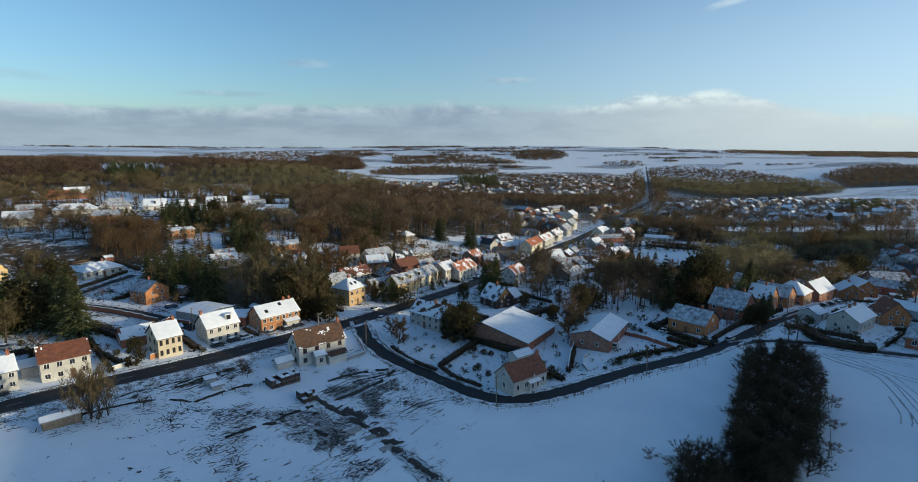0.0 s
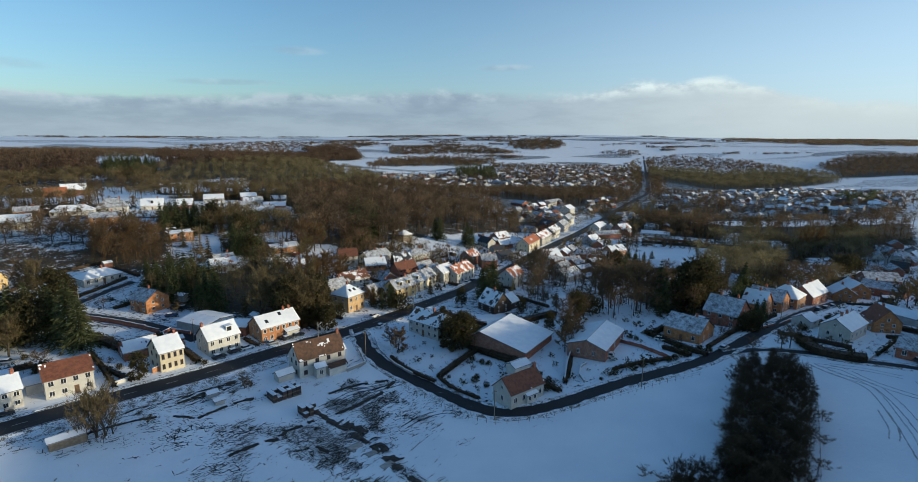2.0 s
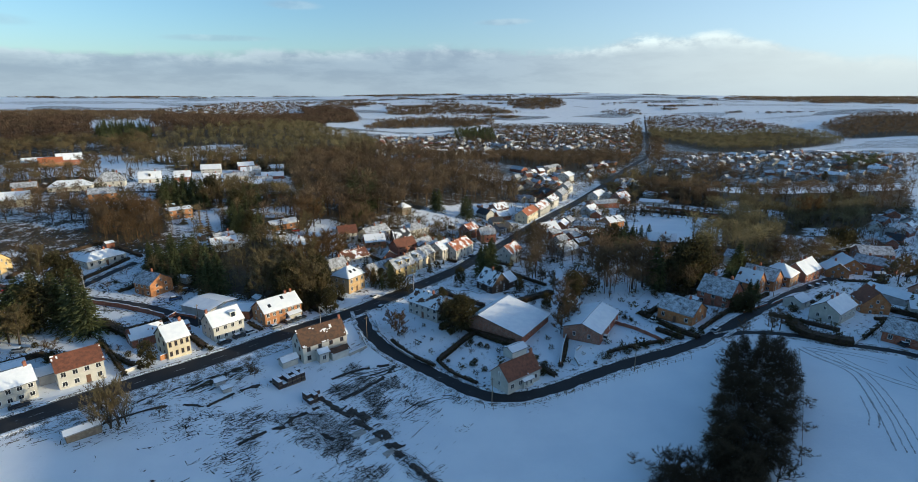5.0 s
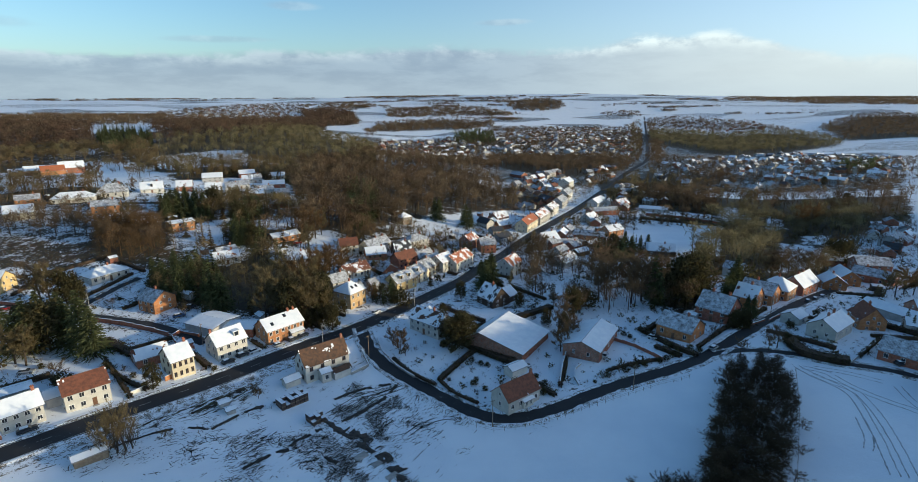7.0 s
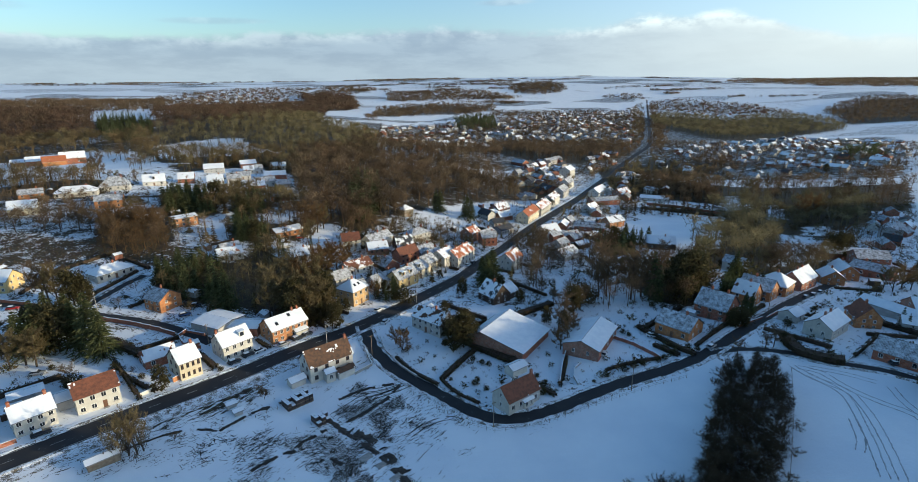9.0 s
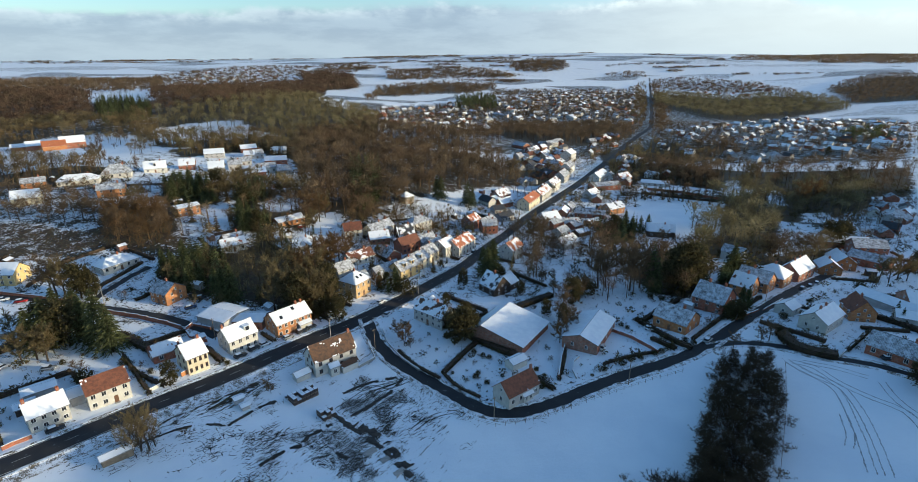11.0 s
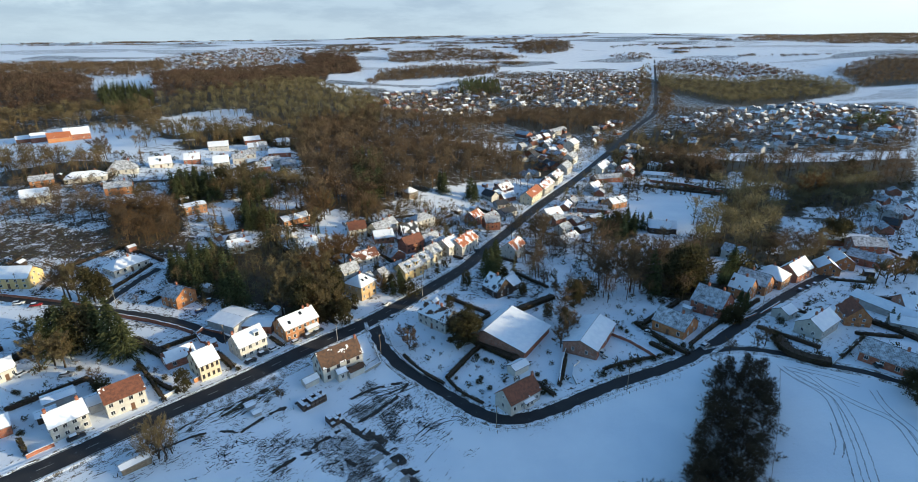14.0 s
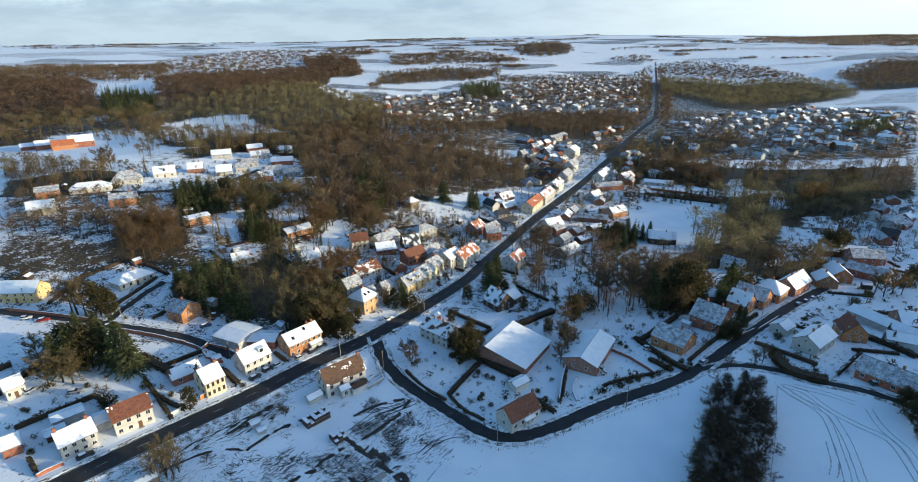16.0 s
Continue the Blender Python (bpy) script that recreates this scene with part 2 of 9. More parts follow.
def bark_material(name, a, b, tone=True, other=None):
    """Twigs and bark between two tones; other: a third hue that some trees of a wood lean to."""
    m, n, s, where = material(name)
    grain = n.noise(where, 1.3, 3.0)
    colour = n.mix(n.step(grain, 0.35, 0.65), a, b)
    if tone:
        t = n.add("ShaderNodeAttribute")
        t.attribute_name = "tone"
        if other:
            stand = n.step(n.noise(where, 0.022, 3.0), 0.42, 0.6)
            single = n.math("FRACT", n.math("MULTIPLY", t.outputs["Fac"], 7.31))
            colour = n.mix(n.math("MULTIPLY", n.math("MULTIPLY", n.math("ADD", stand, single), 0.5), 0.9), colour, other)
        gain = n.math("ADD", n.math("MULTIPLY", t.outputs["Fac"], 1.0), 0.5)
        grey = n.add("ShaderNodeCombineColor")
        for i in range(3):
            n.join(gain, grey.inputs[i])
        colour = n.mix(1.0, colour, grey.outputs[0], "MULTIPLY")
    else:
        island = n.add("ShaderNodeNewGeometry").outputs["Random Per Island"]
        colour = n.mix(n.math("MULTIPLY", island, 0.6), colour, b)
    n.join(colour, s.inputs["Base Color"])
    s.inputs["Roughness"].default_value = 0.9
    s.inputs["Specular IOR Level"].default_value = 0.15
    if tone:
        # a blade stands for a spray of twigs: part of the light goes through it
        through_light = n.add("ShaderNodeBsdfTranslucent")
        n.join(colour, through_light.inputs["Color"])
        both = n.add("ShaderNodeMixShader")
        both.inputs[0].default_value = 0.4
        n.join(s.outputs[0], both.inputs[1])
        n.join(through_light.outputs[0], both.inputs[2])
        n.join(both.outputs[0], m.node_tree.nodes["Material Output"].inputs["Surface"])
    return m


def glass_material():
    m, n, s, where = material("window_glass")
    n.join(n.mix(n.noise(where, 0.7), (0.012, 0.015, 0.02), (0.04, 0.045, 0.055)), s.inputs["Base Color"])
    s.inputs["Roughness"].default_value = 0.08
    return m


SLUSH = slush_material()
SNOW, GROUND, ASPHALT, GLASS = snow_material("snow"), ground_material(), asphalt_material(), glass_material()
THIN = thin_snow_material()
WHITE = plain("white_render", (0.45, 0.435, 0.39), (0.575, 0.555, 0.5), 0.6, 0.85, fine=6)
CREAM = plain("cream_render", (0.5, 0.44, 0.31), (0.62, 0.55, 0.4), 0.6, 0.85, fine=6)
YELLOW = plain("yellow_render", (0.52, 0.38, 0.16), (0.66, 0.5, 0.24), 0.6, 0.85, fine=6)
GREYWALL = plain("grey_render", (0.32, 0.31, 0.3), (0.45, 0.44, 0.42), 0.6, 0.85, fine=6)
BRICK = brickwork("red_brick", (0.34, 0.105, 0.05), (0.23, 0.065, 0.032), (0.3, 0.22, 0.17))
ORANGE = brickwork("orange_brick", (0.48, 0.2, 0.06), (0.37, 0.135, 0.042), (0.38, 0.27, 0.17))
YBRICK = brickwork("yellow_brick", (0.55, 0.36, 0.14), (0.46, 0.28, 0.11), (0.45, 0.38, 0.28))
TILE = tiled("brown_red_tiles", (0.10, 0.038, 0.022), (0.2, 0.075, 0.038))
OLDTILE = tiled("mossy_brown_tiles", (0.05, 0.032, 0.02), (0.125, 0.06, 0.03))
REDTILE = tiled("orange_tiles", (0.26, 0.08, 0.035), (0.42, 0.15, 0.06))
SLATE = tiled("dark_slate", (0.028, 0.03, 0.036), (0.06, 0.062, 0.07))
WOOD = plain("dark_timber", (0.03, 0.02, 0.014), (0.08, 0.052, 0.032), 1.5, 0.85)
PALE_WOOD = plain("weathered_timber", (0.13, 0.1, 0.07), (0.24, 0.19, 0.13), 1.5, 0.85)
FRAME = plain("white_frame_paint", (0.7, 0.7, 0.68), (0.8, 0.8, 0.79), 2.0, 0.5)
BROWNFRAME = plain("brown_frame_paint", (0.09, 0.045, 0.022), (0.16, 0.08, 0.04), 2.0, 0.5)
CONCRETE = plain("concrete", (0.24, 0.23, 0.22), (0.38, 0.37, 0.35), 1.2, 0.9)
METAL = plain("galvanised_steel", (0.3, 0.31, 0.32), (0.42, 0.43, 0.44), 2.0, 0.45, 0.8)
LINE = plain("road_paint", (0.22, 0.22, 0.21), (0.5, 0.5, 0.48), 1.5, 0.7)
TYRE = plain("rubber", (0.012, 0.012, 0.012), (0.025, 0.025, 0.025), 4, 0.8)
WRAP = plain("dark_wrapped_bricks", (0.025, 0.02, 0.02), (0.08, 0.05, 0.04), 2.5, 0.7)
CARS = {k: plain(k + "_car_paint", c, tuple(min(1, v * 1.25) for v in c), 1.5, 0.3, 0.2, 0.0) for k, c in
        {"dark": (0.02, 0.022, 0.026), "white": (0.62, 0.63, 0.64), "red": (0.3, 0.012, 0.012), "grey": (0.2, 0.21, 0.22), "blue": (0.03, 0.06, 0.14)}.items()}
BARK = bark_material("brown_twigs", (0.092, 0.069, 0.042), (0.185, 0.14, 0.086), other=(0.14, 0.093, 0.055))
BRIAR = bark_material("hedgerow_twigs", (0.04, 0.032, 0.02), (0.09, 0.07, 0.043))
OLIVE = bark_material("olive_twigs", (0.108, 0.091, 0.045), (0.22, 0.185, 0.092), other=(0.16, 0.11, 0.058))
STRAW = bark_material("straw_olive_twigs", (0.128, 0.11, 0.054), (0.255, 0.218, 0.108), other=(0.15, 0.124, 0.072))
BEECH = bark_material("beech_twigs", (0.08, 0.05, 0.033), (0.16, 0.1, 0.066), other=(0.098, 0.076, 0.048))
RUSSET = bark_material("russet_twigs", (0.12, 0.071, 0.031), (0.22, 0.132, 0.059), other=(0.125, 0.089, 0.047))
TRUNK = bark_material("grey_bark", (0.065, 0.05, 0.038), (0.14, 0.115, 0.09))
NEEDLE = bark_material("dark_needles", (0.055, 0.064, 0.029), (0.13, 0.14, 0.06))
LEAF = bark_material("ivy_leaves", (0.04, 0.037, 0.018), (0.1, 0.086, 0.038))

SOIL_DARK = plain("dark_turf", (0.02, 0.018, 0.014), (0.055, 0.048, 0.036), 1.6, 0.95, fine=3)
SOIL = plain("dug_soil", (0.022, 0.018, 0.015), (0.07, 0.062, 0.055), 1.6, 0.95, fine=3, strength=0.8, distance=0.2)
MUD = plain("thawed_mud", (0.22, 0.22, 0.22), (0.6, 0.63, 0.68), 1.2, 0.9, fine=5)

# ---- the lie of the land ----
HILLS_NEAR = [(-100, 110, 60, 50, 5.0), (-190, 340, 110, 110, 18.0), (-120, 220, 70, 70, 0.0), (140, 130, 60, 50, 7.4), (230, 370, 120, 100, -7.6), (80, 350, 70, 80, -3.3), (500, 1050, 350, 350, -20.4), (-280, 560, 110, 150, 20.5), (0, 220, 60, 60, 0.4), (160, 470, 100, 100, -3.1)]
# hills at (330, -12), (400, 85), (640, 200), (398, 88): unseen, added to cast shade
HILLS_FAR_AND_SHADING = [(-40, 290, 60, 50, 1.8), (320, 250, 90, 70, -3.2), (-360, 640, 120, 90, -13.4), (350, 600, 150, 120, -10.5), (-60, 110, 30, 40, -0.7), (-20, 120, 30, 30, -3.1), (50, 120, 40, 40, -1.6), (100, 230, 50, 40, -0.1), (850, 2000, 500, 500, -21.0), (-1000, 1600, 500, 500, -11.3), (330, -12, 95, 58, 65.5), (400, 85, 90, 70, 36.0), (640, 200, 110, 90, 70.0), (398, 88, 45, 34, 11.0), (490, 960, 160, 160, -6.0)]
HILLS_MORE = [(-380, 620, 130, 120, -2.3), (-450, 950, 230, 220, 21.2), (-250, 980, 180, 200, 8.8), (-850, 1500, 450, 400, 30.6), (-60, 700, 160, 170, 4.6), (180, 950, 180, 200, -15.5), (420, 1050, 230, 250, 13.9), (900, 1150, 350, 350, -15.2), (700, 700, 220, 200, 3.2), (1100, 2100, 700, 600, -26.8), (-100, 2200, 600, 500, -3.0), (0, 420, 70, 70, 6.6), (-110, 430, 80, 70, -6.6), (330, 480, 130, 130, -0.6), (40, 310, 50, 45, -5.1), (3300, 3000, 1100, 1000, -34.0), (-260, 470, 80, 75, -3.4), (-330, 540, 80, 75, -3.3), (-370, 600, 75, 75, 5.1), (-410, 680, 80, 80, 6.1), (-460, 780, 90, 90, -2.0), (-270, 680, 80, 100, -9.1)]


def land(x, y):
    """Height of the ground; x and y may be arrays."""
    x, y = np.asarray(x, float), np.asarray(y, float)
    d = np.hypot(x, y)
    s = np.clip((d - 1100) / 3500, 0, 1)
    s = s * s * (3 - 2 * s)
    z = s * (78 + 38 * np.exp(-((np.arctan2(x, y) - 0.32) / 0.35) ** 2))
    for cx, cy, sx, sy, h in HILLS_NEAR + HILLS_FAR_AND_SHADING + HILLS_MORE:
        z = z + h * np.exp(-((x - cx) / sx) ** 2 / 2 - ((y - cy) / sy) ** 2 / 2)
    return z


def inside(poly, x, y):
    """True where the points lie in the polygon [(x, y), ...]."""
    x, y = np.asarray(x, float), np.asarray(y, float)
    hit = np.zeros(x.shape, bool)
    for (ax, ay), (bx, by) in zip(poly, poly[1:] + poly[:1]):
        if ay == by:
            continue
        hit ^= ((ay > y) != (by > y)) & (x < (bx - ax) * (y - ay) / (by - ay) + ax)
    return hit


def near_line(line, x, y):
    """Distance to a polyline."""
    x, y = np.asarray(x, float), np.asarray(y, float)
    best = np.full(x.shape, 1e9)
    for (ax, ay), (bx, by) in zip(line, line[1:]):
        dx, dy = bx - ax, by - ay
        t = np.clip(((x - ax) * dx + (y - ay) * dy) / (dx * dx + dy * dy + 1e-9), 0, 1)
        best = np.minimum(best, np.hypot(x - ax - t * dx, y - ay - t * dy))
    return best


def smooth_line(points, step=3.0):
    """A rounded line through the points (Catmull-Rom), with even steps."""
    p = [Vector((*q, 0)) for q in points]
    p = [2 * p[0] - p[1]] + p + [2 * p[-1] - p[-2]]
    out = []
    for a, b, c, d in zip(p, p[1:], p[2:], p[3:]):
        n = max(2, int((c - b).length / step))
        for i in range(n):
            t = i / n
            out.append(0.5 * ((2 * b) + (c - a) * t + (2 * a - 5 * b + 4 * c - d) * t * t + (3 * b - a - 3 * c + d) * t ** 3))
    out.append(p[-2])
    return [(q.x, q.y) for q in out]


# ---- mesh helpers ----


def fast_mesh(name, verts, tris, mats, tone=None, mat_index=None):
    """A mesh of triangles from arrays."""
    me = bpy.data.meshes.new(name)
    verts, tris = np.asarray(verts, np.float32), np.asarray(tris, np.int32)
    me.vertices.add(len(verts))
    me.vertices.foreach_set("co", verts.ravel())
    me.loops.add(tris.size)
    me.loops.foreach_set("vertex_index", tris.ravel())
    me.polygons.add(len(tris))
    me.polygons.foreach_set("loop_start", np.arange(0, tris.size, 3, dtype=np.int32))
    for m in mats:
        me.materials.append(m)
    if mat_index is not None:
        me.polygons.foreach_set("material_index", np.asarray(mat_index, np.int32))
    if tone is not None:
        me.attributes.new("tone", "FLOAT", "POINT").data.foreach_set("value", np.asarray(tone, np.float32))
    me.polygons.foreach_set("use_smooth", np.zeros(len(tris), bool))
    me.update(calc_edges=True)
    return me


def part(name, bm, mat, parent=None, label="", smooth=False):
    """Links a bmesh as ONE mesh object, under a thing or a part."""
    me = bpy.data.meshes.new(name)
    bm.to_mesh(me)
    bm.free()
    me.materials.append(mat)
    if smooth:
        me.polygons.foreach_set("use_smooth", [True] * len(me.polygons))
    ob = new(name, me)
    ob.parent = parent
    return tagged(ob, label)


def shared(name, me, parent, m=None, label=""):
    """One more object on a mesh that exists already."""
    ob = new(name, me)
    ob.parent = parent
    if m is not None:
        ob.matrix_basis = m
    return tagged(ob, label)


def box(bm, x0, x1, y0, y1, z0, z1, bevel=0.0):
    c = bmesh.ops.create_cube(bm, size=1.0, matrix=Matrix.Translation(((x0 + x1) / 2, (y0 + y1) / 2, (z0 + z1) / 2)) @ Matrix.Diagonal((x1 - x0, y1 - y0, z1 - z0, 1)))
    if bevel:
        edges = list({e for v in c["verts"] for e in v.link_edges})
        bmesh.ops.bevel(bm, geom=edges, offset=bevel, segments=1, affect="EDGES")
    return bm


def prism(bm, ring, shift):
    """A closed solid from a ring of points, drawn out by shift."""
    a = [bm.verts.new(p) for p in ring]
    b = [bm.verts.new(Vector(p) + Vector(shift)) for p in ring]
    bm.faces.new(a)
    bm.faces.new(b[::-1])
    for i in range(len(a)):
        j = (i + 1) % len(a)
        bm.faces.new((a[i], b[i], b[j], a[j]))
    bmesh.ops.recalc_face_normals(bm, faces=bm.faces)
    return bm


def tube(bm, a, b, r0, r1, sides=6):
    a, b = Vector(a), Vector(b)
    q = (b - a).to_track_quat("Z", "Y")
    rings = []
    for p, r in ((a, r0), (b, r1)):
        rings.append([bm.verts.new(p + q @ Vector((r * math.cos(i * math.tau / sides), r * math.sin(i * math.tau / sides), 0))) for i in range(sides)])
    for i in range(sides):
        j = (i + 1) % sides
        bm.faces.new((rings[0][i], rings[0][j], rings[1][j], rings[1][i]))
    bm.faces.new(rings[1])
    bm.faces.new(rings[0][::-1])
    return bm


def thing(name, x, y, rot=0.0, z=None, label="", category="", group="", kind=""):
    ob = new(name)
    ob.empty_display_size = 0.5
    zz = float(land(x, y)) if z is None else z
    ob.matrix_world = pose(x, y, zz, 0, 0, rot)
    return tagged(ob, label, category, group, kind)


def strip(name, line, offsets, lift, mat, parent=None, label="", kind="", skirt=0.3):
    """A ribbon that lies on the ground along a line; offsets: its two edges."""
    mid = max(2, int(abs(offsets[1] - offsets[0]) / 1.5) + 1)
    cols = np.linspace(offsets[0], offsets[1], mid)
    pts = np.array(line)
    d = np.gradient(pts, axis=0)
    nrm = np.stack([-d[:, 1], d[:, 0]], 1) / (np.linalg.norm(d, axis=1)[:, None] + 1e-9)
    bm = bmesh.new()
    rows = []
    for p, q in zip(pts, nrm):
        row = []
        for k, c in enumerate(cols):
            x, y = p + q * c
            row.append(bm.verts.new((x, y, float(land(x, y)) + lift)))
        if skirt:
            x, y, z = row[0].co
            row.insert(0, bm.verts.new((x, y, z - skirt)))
            x, y, z = row[-1].co
            row.append(bm.verts.new((x, y, z - skirt)))
        rows.append(row)
    for a, b in zip(rows, rows[1:]):
        for i in range(len(a) - 1):
            bm.faces.new((a[i], b[i], b[i + 1], a[i + 1]))
    bmesh.ops.recalc_face_normals(bm, faces=bm.faces)
    for f in bm.faces:
        if f.normal.z < -0.3:
            f.normal_flip()
    ob = part(name, bm, mat, parent, label)
    return tagged(ob, kind=kind)

# ---- roads, as lines on the plan ----
MAIN_ROAD = smooth_line([(-108.8, 94.7), (-100.2, 103.5), (-91.3, 110.7), (-81.8, 119.7), (-71.0, 130.1), (-59.3, 141.0), (-51.1, 149.2), (-43.3, 157.2), (-32.8, 166.8), (-21.0, 176.5), (-7.9, 190.0), (7.3, 207.7), (25.8, 233.4), (47.9, 278.7), (76.4, 330.0), (110.6, 381.3), (158.7, 456.5), (235.7, 584.8), (297.7, 693.4), (362.9, 795.1), (420.0, 886.0), (478.0, 1000.0), (568.5, 1196.3), (708.6, 1500.1), (873.5, 1864.6), (1003.7, 2157.5), (1082.2, 2335.1)])
SIDE_ROAD = smooth_line([(-17.2, 178.8), (-13.9, 164.8), (-7.5, 152.4), (-1.7, 145.8), (3.8, 139.7), (7.3, 136.0), (13.9, 128.6), (18.6, 124.1), (23.5, 121.6), (28.6, 121.3), (34.0, 122.0), (41.8, 124.6), (50.0, 127.8), (60.7, 131.7), (71.3, 134.4), (82.2, 137.0), (96.5, 143.1)])
VILLAGE_STREET = smooth_line([(93.4, 141.2), (108.0, 150.3), (131.2, 165.3), (156.2, 182.7), (184.8, 201.3), (216.2, 220.4), (242.6, 235.3)])
FIELD_LANE = smooth_line([(95.6, 141.4), (104.8, 141.5), (113.1, 138.5), (119.0, 133.8), (125.3, 127.8), (132.0, 124.0), (137.2, 119.0), (141.3, 114.2), (146.5, 109.1)])
UPPER_LANE = smooth_line([(-181.7, 207.7), (-164.5, 201.5), (-149.4, 197.9), (-129.7, 193.2), (-114.3, 188.0), (-99.9, 183.8), (-87.6, 179.2), (-74.9, 172.0), (-66.7, 166.2)])
HILL_STREET = smooth_line([(-267.2, 340.0), (-232.3, 339.1), (-207.5, 344.2), (-180.9, 339.4), (-153.8, 350.6), (-134.3, 381.3), (-124.9, 437.8)])
RISING_LANE = smooth_line([(-121.9, 192.7), (-120.1, 200.3), (-116.9, 213.6), (-112.7, 224.0)])
ROADS = [(MAIN_ROAD, 3.6), (SIDE_ROAD, 2.4), (VILLAGE_STREET, 2.4), (FIELD_LANE, 1.6), (UPPER_LANE, 2.0), (HILL_STREET, 2.4), (RISING_LANE, 1.7)]

# ---- regions of the plan ----
GARDENS = [([(-132.9, 153.0), (-101.2, 156.5), (-83.1, 178.2), (-34.2, 177.6), (-2.6, 242.9), (193.3, 561.8), (317.2, 689.8), (116.9, 267.7), (163.6, 240.7), (285.2, 251.1), (150.7, 119.4), (115.7, 133.5), (81.1, 134.7), (30.4, 121.8), (7.3, 135.7), (-15.9, 162.1), (-56.6, 149.3), (-83.2, 122.6), (-105.4, 111.5)], 0.385),
           ([(-321.9, 440.2), (-118.1, 548.2), (32.7, 371.1), (25.4, 229.8), (-34.2, 177.6), (-132.9, 153.0)], 0.5),
           ([(-119.6, 1192.4), (743.3, 1855.4), (1052.1, 1024.8), (518.2, 487.4), (235.6, 566.8), (-64.2, 596.8)], 0.66),
           ([(-52.6, 319.6), (78.8, 382.8), (193.3, 561.8), (317.2, 689.8), (116.9, 267.7), (45.7, 191.7), (-3.1, 194.7), (-28.0, 205.4)], 0.52)]
OPEN_FIELDS = [[(9.8, 122.4), (20.8, 116.0), (40.9, 121.4), (79.7, 131.8), (90.5, 134.1), (79.9, 117.8), (58.2, 93.8), (22.7, 86.7), (-4.1, 89.7)],
               [(113.4, 127.4), (139.9, 109.8), (124.6, 73.0), (77.4, 79.4)],
               [(158.0, 359.5), (246.6, 377.3), (186.2, 283.8), (120.6, 245.3)],
               [(-392.6, 544.0), (-247.3, 499.0), (-200.6, 407.0), (-230.7, 417.8), (-280.0, 379.6)],
               [(-340.7, 609.0), (-298.1, 635.8), (-248.5, 518.4), (-292.4, 522.2)],
               [(-285.1, 667.0), (-206.8, 734.3), (-190.8, 646.4), (-235.3, 558.1)],
               [(-2177.3, 3229.7), (-1905.8, 3383.2), (-1318.8, 3353.8), (-1011.5, 3200.3), (-842.3, 2648.4), (-969.2, 2441.1), (-1303.2, 2369.4), (-1521.0, 2233.4)],
               [(-838.8, 1477.0), (-782.1, 1509.8), (-719.0, 1530.3), (-646.5, 1470.8), (-560.2, 1182.7), (-587.5, 1123.6), (-635.6, 1184.2)],
               [(-303.2, 708.6), (-287.1, 742.5), (-253.6, 756.4), (-219.4, 755.5), (-184.3, 624.3), (-208.2, 609.8), (-265.5, 627.5)],
               [(-217.9, 2422.2), (-153.7, 2728.2), (-12.5, 2915.8), (152.8, 2880.3), (142.5, 2693.7), (-12.4, 2532.7), (-135.2, 2365.1)],
               [(-72.1, 1397.5), (70.4, 1524.0), (189.5, 1600.8), (153.7, 1388.8), (-40.7, 1174.1)],
               [(861.2, 1074.0), (986.5, 1146.9), (1100.3, 1179.2), (1202.6, 1182.0), (1286.5, 1094.1), (1037.5, 1012.1), (1116.0, 941.7), (931.4, 1033.6), (828.4, 1001.2)],
               [(173.5, 386.2), (194.9, 401.5), (239.1, 374.6), (212.4, 333.6), (190.3, 311.1), (171.7, 322.8), (175.1, 357.6)]]
